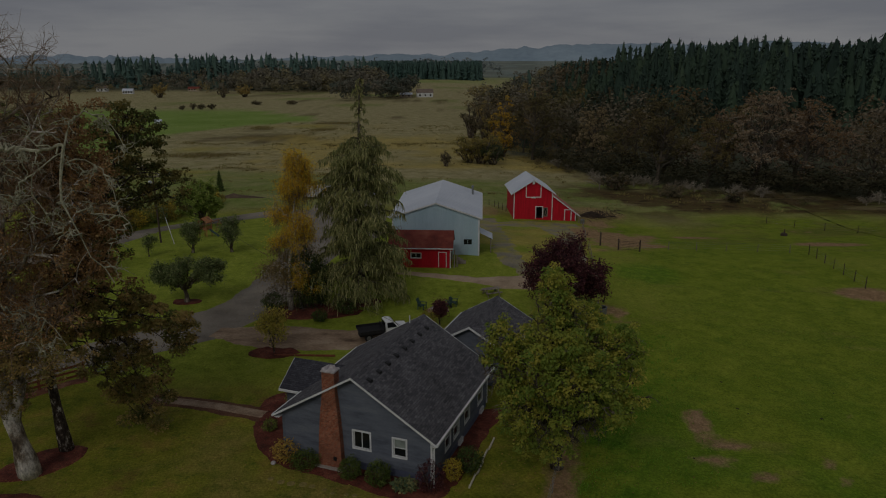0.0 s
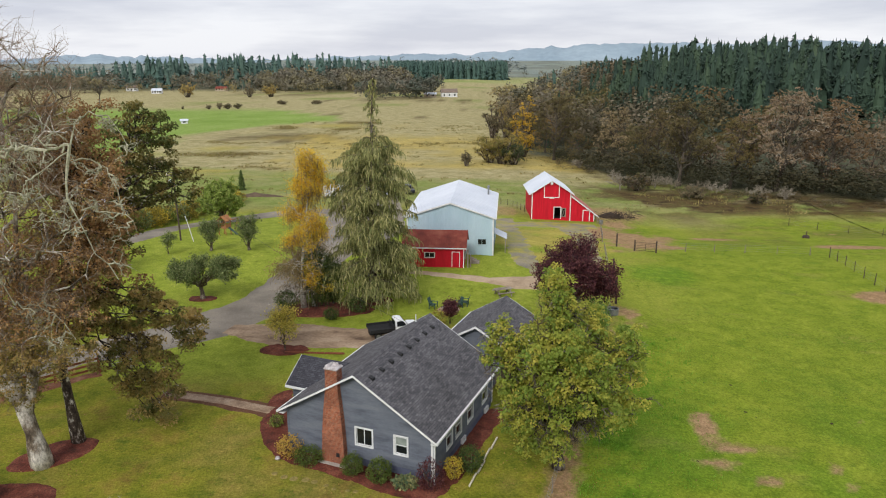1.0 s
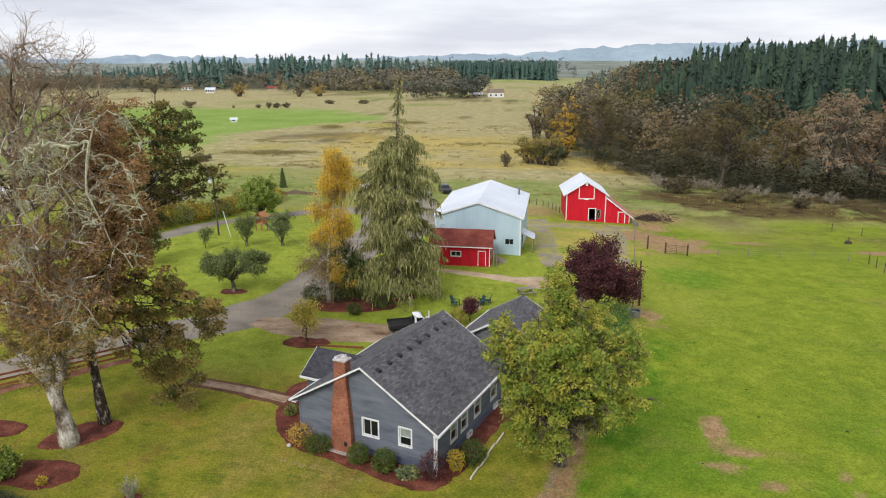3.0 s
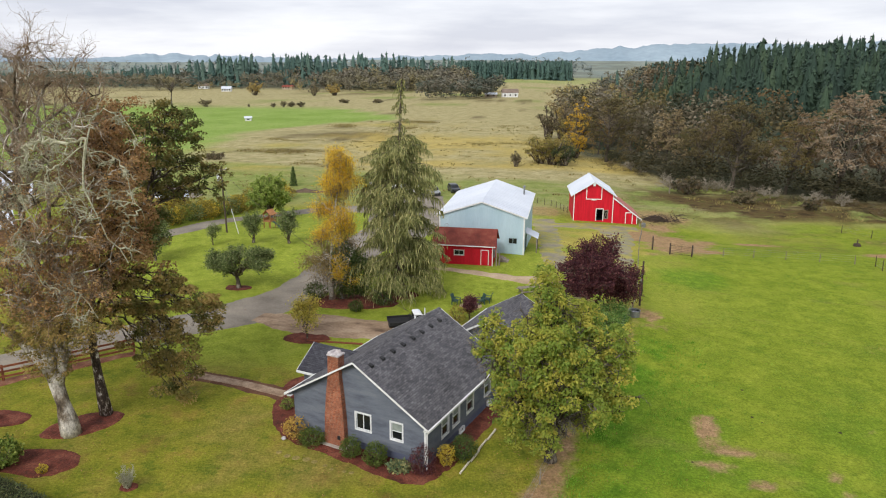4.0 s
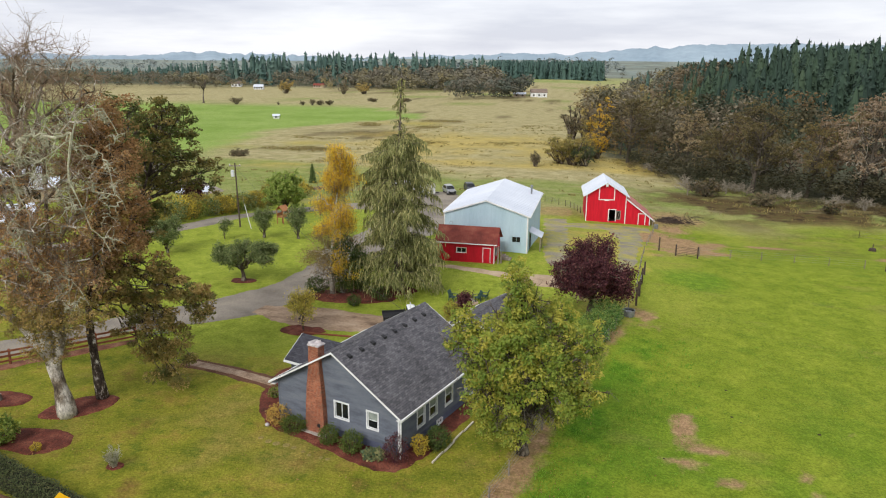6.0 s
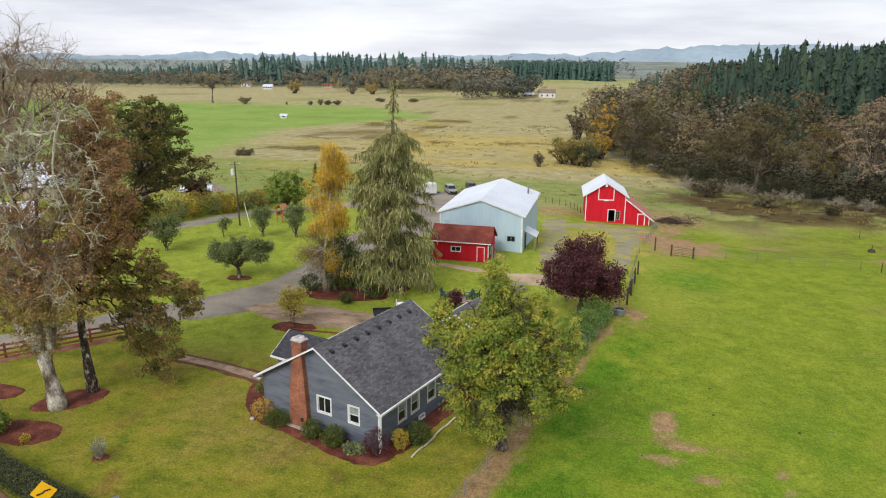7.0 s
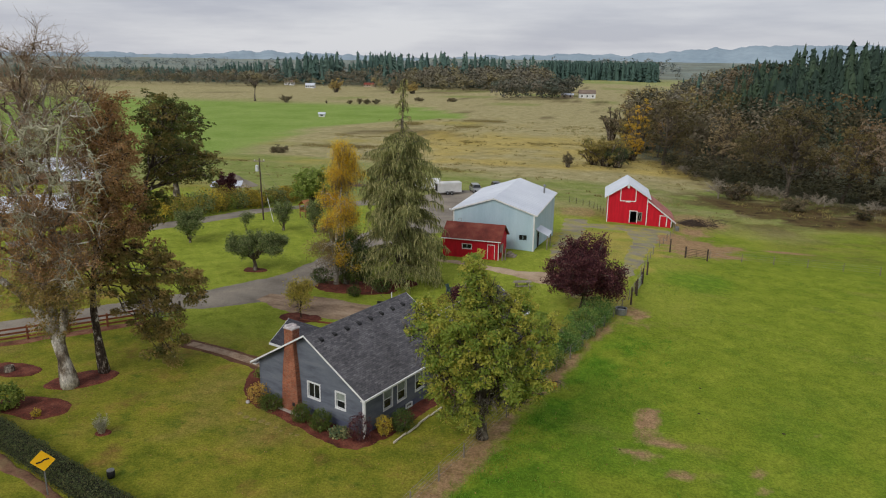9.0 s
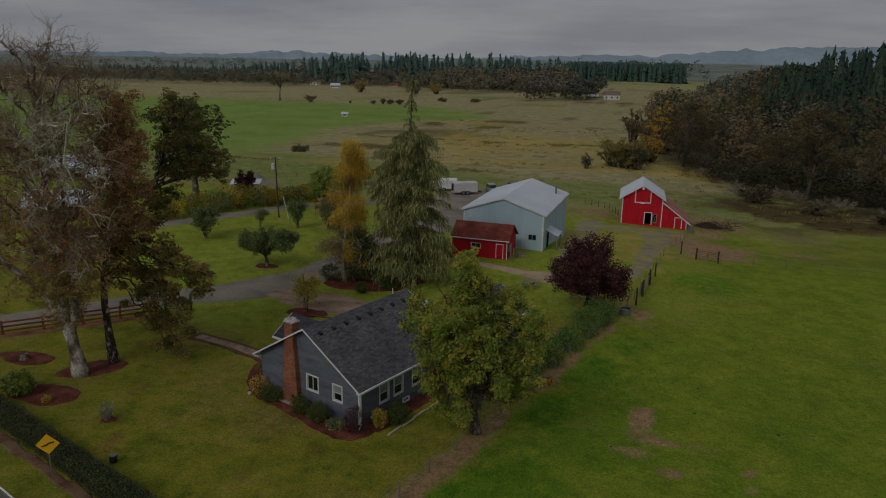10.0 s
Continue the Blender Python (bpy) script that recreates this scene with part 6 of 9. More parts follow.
    tagged(part("dead_branching", dead.twigs, LICHEN, bt), kind="stuff")
    # the leafier oak beside it
    x, y = -24.0, 40.5
    z = float(lie(x, y))
    tr = Tree(10)
    tr.trunk([(x + 0.25, y, z - 0.1), (x, y, 3), (x - 0.3, y + 0.4, 7), (x + 0.2, y + 1.6, 12), (x + 0.6, y + 2.6, 19.0)], 0.38, 0.07, 10, 1.35)
    main = tr.line
    tr.trunk([(x - 0.2, y + 0.6, 8.2), (x + 0.8, y + 2.8, 10.6), (x + 1.6, y + 4.8, 13.4), (x + 3.0, y + 5.4, 17.8)], 0.2, 0.06, 8, 1.0)
    arm = tr.line
    crown = [(-21.6, 45.6, 19.3), (-20.8, 46.0, 19.6), (-20.0, 46.0, 20.4), (-19.2, 46.2, 20.0), (-18.5, 46.2, 19.6), (-18.8, 46.4, 18.4), (-19.6, 46.0, 18.6), (-20.6, 45.8, 18.2), (-20.1, 46.0, 19.4)]
    crown += [(-23.4, 48.0, 16.2), (-22.4, 48.2, 16.6), (-21.6, 48.4, 15.8), (-20.6, 48.6, 16.6), (-19.6, 48.8, 16.7), (-18.8, 49.2, 16.2), (-18.0, 49.4, 15.6), (-18.3, 49.0, 14.4), (-19.5, 48.6, 14.4), (-20.6, 48.4, 15.0), (-21.8, 48.2, 14.3), (-22.8, 47.6, 14.6), (-23.2, 46.4, 13.0), (-22.2, 46.0, 12.0), (-21.4, 46.6, 13.0), (-22.6, 45.2, 10.6), (-21.0, 45.4, 11.4)]
    for i, e in enumerate(crown):
        tr.limb(arm[int(np.argmin(np.abs(arm[:, 2] - np.clip(e[2] - 1.6, 9, 17))))], e, 0.08, 9, 1.25, 5, 0.5, (0, 0, 0.5), 0.85, 0.0, 0.5, wob=0.15)
    column = [(-19.4, 39.4, 21.2), (-20.2, 39.2, 20.0), (-19.2, 39.6, 19.0), (-18.8, 39.6, 17.2), (-19.6, 39.2, 15.6), (-18.6, 39.8, 14.6), (-19.8, 39.2, 17.8), (-19.2, 39.6, 12.8), (-20.4, 39.4, 13.8), (-21.2, 41.2, 20.0), (-20.4, 41.4, 18.2), (-21.8, 40.8, 18.8), (-20.8, 41.0, 16.2), (-22.0, 40.8, 16.6), (-20.2, 41.2, 14.4), (-21.4, 40.8, 13.2), (-22.6, 40.6, 14.2), (-20.6, 41.0, 11.8), (-21.8, 40.6, 11.0), (-24.4, 43, 21.2), (-23.0, 43.5, 21.0), (-25.6, 42.5, 19.6), (-22.0, 42.5, 19.2), (-21.6, 43, 17.0), (-24.8, 41.5, 17.6), (-23.2, 41, 18.6), (-26.0, 42, 16.4), (-22.4, 41.4, 15.2), (-24.6, 41, 14.2), (-21.4, 42, 13.6), (-25.8, 41.6, 13.0), (-23.0, 40.6, 12.2), (-21.6, 41, 11.4), (-24.8, 40.6, 10.6), (-22.2, 41, 9.6), (-20.8, 42, 10.6), (-25.6, 41, 9.0), (-23.6, 43.6, 16.0), (-20.6, 41.8, 12.4)]
    for i, e in enumerate(column):
        s = main[int(np.argmin(np.abs(main[:, 2] - np.clip(e[2] - 2.5, 5.5, 17))))]
        tr.limb(s, e, 0.08, 11, 1.6, 5, 0.6, (0, 0, 0.5), 0.9, 0.0, 0.3, wob=0.15)
    boughs = [(-15.6, 43.0, 6.6), (-16.6, 42.2, 8.0), (-18.2, 42.0, 9.0), (-17.0, 42.8, 5.8), (-19.0, 41.8, 7.4), (-18.8, 41.8, 3.4), (-17.8, 42.0, 4.2), (-20.2, 41.6, 6.2), (-19.2, 42.0, 5.2), (-21.2, 41.2, 8.6), (-16.0, 42.6, 7.4), (-17.6, 42.2, 8.4), (-19.2, 41.8, 1.9), (-20.2, 41.6, 3.0), (-20.6, 41.6, 8.0), (-22.2, 40.6, 6.6), (-18.4, 42.0, 2.6), (-18.4, 42.1, 1.3), (-19.2, 42.0, 1.0), (-17.6, 42.2, 3.2), (-18.2, 42.2, 5.6), (-16.8, 42.4, 7.0)]
    for i, e in enumerate(boughs):
        hs = 6.6 + 4.0 * ((i * 0.618) % 1)
        s = main[int(np.argmin(np.abs(main[:, 2] - hs)))]
        tr.limb(s, e, 0.075, 9, 1.15, 5, 0.5, (0, 0, 1.3), 0.9, -0.15, 0.6, wob=0.15)
    inside = lambda p: p[1] > 44.4 and p[2] > 8.8
    low = lambda p: p[2] < 10 and p[0] > -22.6
    green = [tr.clumps(0.6, 36, 0.19, 0.46, 0.3, inside, 0.55, 0.0, 0.6), tr.clumps(0.85, 96, 0.19, 0.6, 0.3, low, 0.62, 0.2, 0.85)]
    green = tuple(np.concatenate(k) for k in zip(*green))
    brown = tr.clumps(0.58, 30, 0.16, 0.5, 0.4, lambda p: not inside(p) and not low(p), 0.6)
    set_tree("oak_tree", (x, y, z), tr, BARK_SPECKLED, [("crown", green, L_OAK_GREEN), ("brown_crown", brown, L_OAK_RUST)], "tall oak with dull green and brown leaves")


def build_lane_oak():
    """The big dark oak behind the lane, with two domes."""
    x, y = -60.5, 105.0
    z = float(lie(x, y))
    tr = Tree(11).trunk([(x, y, z - 0.2), (x, y, 3.0), (x - 0.6, y, 8.0), (x - 1.4, y, 13.0)], 0.5, 0.16, 8)
    ends = blob_targets((-63.2, 106, 10.5), (4.2, 4.6, 7.6), 40, tr.rng, -0.9) + blob_targets((-58.0, 106, 8.5), (4.0, 4.4, 6.6), 36, tr.rng, -0.9)
    for e in ends:
        s = tr.line[int(np.argmin(np.abs(tr.line[:, 2] - np.clip(e[2] - 2.0, 2.0, 12.5))))]
        tr.limb(s, e, 0.1, 7, 1.9, 3, 0.8, (0, 0, 0.5), 0.9, 0.0, 0.4, wob=0.2, twig_r=0.02)
    q = tr.clumps(0.95, 22, 0.32, 0.75, 0.3, None, 0.65, 0.0, 0.75, (x - 0.5, y, 6.0))
    set_tree("lane_oak", (x, y, z), tr, BARK, [("crown", q, L_LANE_OAK)], "broad dark green oak behind the lane")


def small_tree(name, x, y, c, r, n, leaf, label, seed, size=0.2, per=8, trunk_r=0.13, sub=0.9, bark=BARK, lean=0.0, category="tree", keep=1.0, low=-0.5):
    z = float(lie(x, y))
    tr = Tree(seed).trunk([(x, y, z - 0.1), (x + lean * 0.3, y, z + (c[2] - r[2]) * 0.5 + 0.3), (x + lean, y, z + c[2] * 0.75)], trunk_r, trunk_r * 0.5, 7)
    for i, e in enumerate(blob_targets((x + c[0], y + c[1], z + c[2]), r, n, tr.rng, low)):
        tr.limb(tr.line[min(len(tr.line) - 1, 1 + i % max(1, len(tr.line) - 1))], e, trunk_r * 0.4, 5, sub, 3, 0.45, (0, 0, 0.25), 0.9, 0.1, 0.3)
    q = tr.leaves(per, size, 0.22, keep=keep)
    return set_tree(name, (x, y, z), tr, bark, [("crown", q, leaf)], label, category)


def shrub(name, x, y, r, leaf, n, size, label, seed, z=None, shape=1.0, category="shrub", group=""):
    """A dense shrub: short stems and leaves gathered towards an uneven surface."""
    z = float(lie(x, y)) if z is None else z
    rng = np.random.default_rng(seed)
    t = thing(name, pose(x, y, z), label, category, group)
    m = Mesh()
    for i in range(9):
        a = i * 0.7
        m.tube(curve((0.06 * math.cos(a), 0.06 * math.sin(a), -0.05), (r[0] * 0.7 * math.cos(a * 2), r[1] * 0.7 * math.sin(a * 2), r[2] * rng.uniform(0.9, 1.6)), (0, 0, 0.1), 4, rng), [0.03, 0.022, 0.016, 0.008], 4)
    part("stem", m, BARK, t)
    d = unit(rng.normal(size=(n, 3)))
    lump = 1 + 0.16 * np.sin(d[:, 0] * 7 + seed) * np.sin(d[:, 1] * 6 + 1) + 0.1 * np.sin(d[:, 2] * 9 + d[:, 0] * 5)
    f = rng.uniform(0.35, 1.0, n) ** 0.45 * lump
    C = d * f[:, None] * np.array(r) + np.array([0, 0, r[2] * shape])
    C[:, 2] = np.maximum(C[:, 2], 0.04)
    part("foliage", quads_mesh("foliage", leaf_quads(C, size, rng, hang=0.1)), leaf, t)
    return t


def conifer_proto(seed, n=360, full=0.2, size=0.05, spray=7):
    """Loose quads of a fir one metre high: drooping sprays over an uneven cone, gathered into boughs."""
    rng = np.random.default_rng(seed)
    boughs = max(24, n // spray)
    bh = 0.04 + 0.9 * rng.random(boughs) ** 1.1
    ba = rng.uniform(0, 6.283, boughs)
    br = full * (1 - bh) ** 0.62 * rng.uniform(0.62, 1.12, boughs) + 0.006
    k = rng.integers(0, boughs, n)
    f = rng.uniform(0.3, 1.0, n) ** 0.7
    ang = ba[k] + rng.normal(size=n) * 0.22
    r = br[k] * f
    d = np.stack([np.cos(ang), np.sin(ang), np.zeros(n)], 1)
    c = d * r[:, None] + np.stack([np.zeros(n), np.zeros(n), bh[k] - 0.34 * r * f + rng.normal(size=n) * 0.01], 1)
    nrm = unit(d * 0.75 + np.array([0, 0, 0.55]) + rng.normal(size=(n, 3)) * 0.2)
    t = unit(np.cross(nrm, np.cross(d + np.array([0, 0, -0.7]), nrm)))
    s = np.cross(nrm, t)
    L = size * rng.uniform(0.7, 1.3, (n, 1)) * (0.45 + 0.55 * (1 - bh[k]))[:, None]
    q = np.stack([c - t * L * 0.5, c + s * L * 0.36, c + t * L * 0.6, c - s * L * 0.36], 1)
    tip = [[(0, 0, 1.02), (0.006, 0.002, 0.95), (0, 0, 0.88), (-0.006, -0.002, 0.95)], [(0, 0, 1.0), (0.002, -0.01, 0.93), (0, 0, 0.86), (-0.002, 0.01, 0.93)]]
    # dense inside of the tree, one ragged cone
    hs = np.array([0.06, 0.3, 0.55, 0.78, 0.95])
    a = np.arange(7) * 6.2832 / 7
    R = 0.5 * full * (1 - hs[:, None]) ** 0.62 * rng.uniform(0.75, 1.15, (5, 7))
    ring_at = np.stack([R * np.cos(a), R * np.sin(a), np.repeat(hs[:, None], 7, 1) + rng.normal(size=(5, 7)) * 0.015], 2)
    nxt = np.roll(ring_at, -1, axis=1)
    core = np.stack([ring_at[:-1], nxt[:-1], nxt[1:], ring_at[1:]], 2).reshape(-1, 4, 3)
    return np.concatenate([q, np.array(tip, dtype=float), core])


def bush_proto(seed, n=240, size=0.11, spread=0.085, lobes=14, rough=0.4):
    """Loose quads of a broad crown one metre high on a short bole, its leaves turned outward."""
    rng = np.random.default_rng(seed)
    d = unit(rng.normal(size=(lobes, 3)) + np.array([0, 0, 0.25]))
    centre = d * rng.uniform(0.16, 0.34, (lobes, 1)) * np.array([1.15, 1.15, 1.0]) + np.array([0, 0, 0.55])
    pick = rng.integers(0, lobes, n)
    o = unit(rng.normal(size=(n, 3)) + np.array([0, 0, 0.35]))
    c = centre[pick] + o * spread * 1.5 * rng.uniform(0.55, 1.15, (n, 1))
    c[:, 2] = np.maximum(c[:, 2], 0.06)
    nrm = unit(o + rng.normal(size=(n, 3)) * rough)
    s = unit(np.cross(nrm, rng.normal(size=(n, 3))))
    t = np.cross(nrm, s)
    L = size * rng.uniform(0.6, 1.3, (n, 1))
    return np.stack([c - s * L * 0.5, c + t * L * 0.33, c + s * L * 0.5, c - t * L * 0.33], 1)


def twig_proto(seed, n=150):
    """Thin strips of limbs and twigs that fan out from a bole one metre high in all."""
    rng = np.random.default_rng(seed)
    q = []

    def strip_to(a, b, w0, w1):
        s = unit(np.cross(b - a, rng.normal(size=3)))
        q.append([a - s * w0, a + s * w0, b + s * w1, b - s * w1])

    for i in range(4):
        a0, top = np.array([0, 0, -0.02]), np.array([rng.normal() * 0.03, rng.normal() * 0.03, 0.35])
        strip_to(a0, top, 0.02, 0.012)
    for i in range(11):
        s = np.array([0, 0, rng.uniform(0.15, 0.4)])
        e = s + unit(np.array([rng.normal(), rng.normal(), rng.uniform(0.3, 1.4)])) * rng.uniform(0.3, 0.5)
        strip_to(s, e, 0.009, 0.004)
        for k in range(n // 11):
            f = rng.uniform(0.3, 1)
            p = s + (e - s) * f
            d = p + unit(unit(e - s) + rng.normal(size=3) * 0.8) * rng.uniform(0.06, 0.2)
            strip_to(p, d, 0.005, 0.002)
    return np.array(q, dtype=float)


def plant(protos, places, seed, squash=(0.85, 1.15)):
    """Copies of prototype quads at rows x, y, z, height, tone, joined; returns quads and tones."""
    rng = np.random.default_rng(seed)
    Q, T = [], []
    for x, y, z, h, tone in places:
        p = protos[rng.integers(0, len(protos))]
        a = rng.uniform(0, 6.283)
        w = rng.uniform(*squash)
        R = np.array([[math.cos(a), -math.sin(a), 0], [math.sin(a), math.cos(a), 0], [0, 0, 1]])
        Q.append((p @ R.T) * np.array([h * w, h * w, h]) + np.array([x, y, z]))
        T.append(np.full(len(p), tone))
    return np.concatenate(Q), np.concatenate(T)


def woods(name, quads, tones, mat, label):
    ob = new(name, quads_mesh(name, quads, tones))
    ob.data.materials.append(mat)
    return tagged(ob, label, "woods", kind="stuff")


def creek_oak(seed, leafy, twig):
    """Meshes of a half-bare oak about fifteen metres high: wood, pale twigs and sprays of leaves towards the crown's outside."""
    tr = Tree(seed)
    rng = tr.rng
    sway = rng.normal(size=2) * 0.5
    tr.trunk([(0, 0, -0.6), (sway[0] * 0.4, sway[1] * 0.4, 2.6), (sway[0], sway[1], 6.0), (sway[0] * 1.4, sway[1] * 1.2, 9.5)], 0.36, 0.12, 6, 1.3)
    r = (rng.uniform(4.2, 5.6), rng.uniform(4.2, 5.4), rng.uniform(4.4, 5.6))
    for i, e in enumerate(blob_targets((sway[0] * 1.4, sway[1] * 1.2, 9.0), (r[0], r[1], r[2] + 0.6), 18, rng, -0.85)):
        s = tr.line[int(np.argmin(np.abs(tr.line[:, 2] - np.clip(e[2] - 3.0, 2.6, 9.0))))]
        tr.limb(s, e, 0.12, 5, 2.6, 2, 1.3, (0, 0, 0.7), 0.85, 0.15, 0.35, wob=0.25, twig_r=twig)
    q = tr.clumps(0.9, 17, 0.32, 0.74, 0.3, lambda p: rng.random() < leafy * (0.45 + 0.55 * smooth(4.0, 9.0, p[2])), 0.75, centre=(sway[0], sway[1], 7.5))[0]
    return tr.wood.data("trunk"), tr.twigs.data("branching"), quads_mesh("crown", q)


def build_woods():
    rng = np.random.default_rng(20)
    firs = [conifer_proto(s, 350, 0.25, 0.062) for s in range(8)]
    back_crowns = [bush_proto(s, 380, 0.053, 0.1, 11, 0.35) for s in range(38, 44)]
    far_crowns = [bush_proto(s, 100, 0.103, 0.1, 8, 0.22) for s in range(50, 56)]
    low_crowns = [bush_proto(s, 120, 0.065, 0.11, 10) for s in range(56, 60)]
    far_tips = [conifer_proto(s, 84, 0.2, 0.112, 3) for s in range(60, 66)]
    twiggy = [twig_proto(s, 420) for s in range(70, 74)]
    tiny = [bush_proto(s, 30, 0.18, rough=0.2) for s in range(80, 84)]
    # half-bare oaks along the creek, right of the meadow
    edge = lambda x: np.interp(x, [5, 28, 40, 55, 75, 120, 200], [236, 207, 178, 165, 156, 134, 112])
    P, Q = [], []
    tries = 0
    while len(P) + len(Q) < 190 and tries < 9000:
        tries += 1
        x = rng.uniform(24, 150)
        y = edge(x) + abs(rng.normal()) * 24 + rng.uniform(0, 8)
        if all((x - p[0]) ** 2 + (y - p[1]) ** 2 > 80 for p in P + Q):
            h = rng.uniform(13, 22) if rng.random() < 0.85 else rng.uniform(8, 12)
            (P if y < edge(x) + 26 and x < 112 else Q).append((x, y, gz(x, y) - 0.4, h, rng.uniform(0.0, 0.72)))
    for i in range(50):
        x = 18 + 34 * rng.random()
        y = 214 + 5.0 * max(0, 36 - x) + rng.uniform(0, 75)
        Q.append((x, y, gz(x, y) - 0.4, rng.uniform(8, 15), rng.uniform(0.1, 0.8)))
    olive = [creek_oak(s, 0.95, 0.04) for s in range(400, 404)]
    grey = [creek_oak(s, 0.62, 0.07) for s in range(404, 408)]
    kinds = {True: (olive, L_CREEK, LIMB, "oak with olive-brown leaves in the creek woods"), False: (grey, L_CREEK_GREY, LICHEN_TWIG, "half-bare oak with pale lichened twigs in the creek woods")}
    for meshes, leaf, twig, _ in kinds.values():
        for wood, twigs, crown in meshes:
            for me, mat in ((wood, LIMB), (twigs, twig), (crown, leaf)):
                me.materials.append(mat)
    for i, (x, y, z, h, tone) in enumerate(P):
        meshes, leaf, twig, label = kinds[x + 14 * (tone - 0.36) < 62]
        f = h / 15.0
        t = thing("oak_tree", pose(x, y, z, 0, 0, 360 * tone * 7) @ Matrix.Diagonal((f * (0.95 + 0.3 * tone), f * (1.2 - 0.25 * tone), f, 1)), label, "tree", "oaks of the creek woods")
        for nm, me in zip(("trunk", "branching", "crown"), meshes[i % 4]):
            ob = new(nm, me)
            ob.parent = t
            if nm == "branching":
                tagged(ob, kind="stuff")
    woods("rear_oak_woods", *plant(back_crowns, Q, 1, (0.95, 1.3)), L_WOODS, "brown and yellow trees behind the creek woods")
    # undergrowth along the wood's edge and the creek
    P = []
    # edge bushes keep to dark tones, painting the shade at the wood's foot
    for i in range(260):
        x = rng.uniform(26, 112)
        P.append((x, edge(x) - rng.uniform(-12, 1), gz(x, edge(x)) - 0.3, rng.uniform(2.5, 7.5), rng.uniform(0.0, 0.2)))
    for i in range(460):
        x = rng.uniform(26, 112)
        y = edge(x) - 2 - abs(rng.normal()) * 8
        if y > 134 and fbm(x, y, 9, 55) > 0.46:
            P.append((x, y, gz(x, y) - 0.25, rng.uniform(0.6, 1.0 + 1.6 * rng.random()), rng.uniform(0.0, 0.7)))
    woods("undergrowth", *plant(low_crowns, P, 6, (1.2, 2.2)), L_WOODS, "tangled brown undergrowth at the wood's edge")
    P = [(x, edge(x) - rng.uniform(0, 7), gz(x, edge(x)) - 0.3, rng.uniform(2.0, 4.6), 0) for x in rng.uniform(30, 100, 26)] + [(36.0, 163.0, gz(36, 163) - 0.3, 5.2, 0), (38.5, 165.0, gz(38, 165) - 0.3, 4.4, 0)]
    woods("bare_thicket", *plant(twiggy, P, 12, (0.9, 1.5)), LICHEN_TWIG, "pale leafless thicket beside the creek")
    # conifer hill behind
    P, Q = [], []
    more = lambda x, y: 8.0 * float(rise(x, y))
    while len(P) < 330:
        x, y = rng.uniform(40, 225), rng.uniform(225, 375)
        if x - 48 < 0.15 * (y - 225) + 6 * rng.normal() or y < 262 - 0.35 * (x - 40):
            continue
        k = float(fbm(x, y, 28, 91))
        if x < 78 and rng.random() < (0.6 if k < 0.42 else 0.1):
            Q.append((x, y, gz(x, y) - 0.3, rng.uniform(9, 14) + more(x, y), rng.uniform(0.0, 0.85)))
        else:
            P.append((x, y, gz(x, y) - 0.3, rng.uniform(7, 15) + 11 * (k - 0.35) + more(x, y), rng.uniform(0, 0.75)))
    for i in range(60):
        x, y = rng.uniform(38, 74), rng.uniform(236, 330)
        if x > 38 + 0.1 * (y - 236):
            (P if i % 2 == 0 else Q).append((x, y, gz(x, y) - 0.3, rng.uniform(6, 10.5) + more(x, y), rng.uniform(0.0, 0.7)))
    for i in range(70):
        y = rng.uniform(238, 400)
        x = 0.13 * (y - 220) + rng.uniform(18, 60)
        (P if i % 2 == 0 else Q).append((x, y, gz(x, y) - 0.3, rng.uniform(7, 12) + more(x, y), rng.uniform(0.0, 0.8)))
    for i in range(40):
        x, y = rng.uniform(96, 160), rng.uniform(238, 285)
        P.append((x, y, gz(x, y) - 0.3, rng.uniform(9, 14) + more(x, y), rng.uniform(0.0, 0.7)))
    P += [(x, y, gz(x, y) - 0.3, h + more(x, y), 0.2) for x, y, h in ((72, 300, 21), (74.5, 303, 17), (96, 318, 17), (118, 330, 18), (88, 282, 15), (140, 300, 16))]
    woods("conifer_hill", *plant(firs, P, 2, (0.9, 1.35)), L_CONIFER, "dark fir forest on the rise")
    # the ridge's far side, seen over the nearer tops
    R = []
    while len(R) < 300:
        x, y = rng.uniform(70, 330), rng.uniform(390, 500)
        side = x / y
        if side > 0.215 + 0.05 * rng.random():
            R.append((x, y, gz(x, y) - 0.3, rng.uniform(13, 18) + 3 * min(1.0, (side - 0.22) / 0.14) + 12 * (float(fbm(x, y, 40, 93)) - 0.5) + more(x, y), rng.uniform(0.0, 0.7)))
    woods("ridge_firs", *plant(far_tips, R, 15, (0.9, 1.3)), L_CONIFER, "dark firs along the top of the rise")
    R = []
    for i in range(130):
        y = rng.uniform(400, 600)
        x = 0.13 * (y - 220) + rng.uniform(22, 78)
        R.append((x, y, gz(x, y) - 0.3, rng.uniform(8, 14) + 0.6 * more(x, y), rng.uniform(0.0, 0.6)))
    woods("ridge_copse", *plant(far_crowns, R[:65], 16, (1.0, 1.5)), L_WOODS, "brown trees on the flank of the rise")
    woods("flank_firs", *plant(far_tips, R[65:], 17, (0.9, 1.4)), L_CONIFER, "dark firs on the flank of the rise")
    woods("hill_oaks", *plant(back_crowns, Q, 14, (0.8, 1.15)), L_WOODS, "brown trees among the firs of the rise")
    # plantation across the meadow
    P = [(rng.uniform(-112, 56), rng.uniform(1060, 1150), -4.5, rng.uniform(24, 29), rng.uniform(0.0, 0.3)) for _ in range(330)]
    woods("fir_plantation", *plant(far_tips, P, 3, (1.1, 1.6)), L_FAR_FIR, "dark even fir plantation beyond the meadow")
    # mixed woods at the left and middle distance
    F, C = [], []
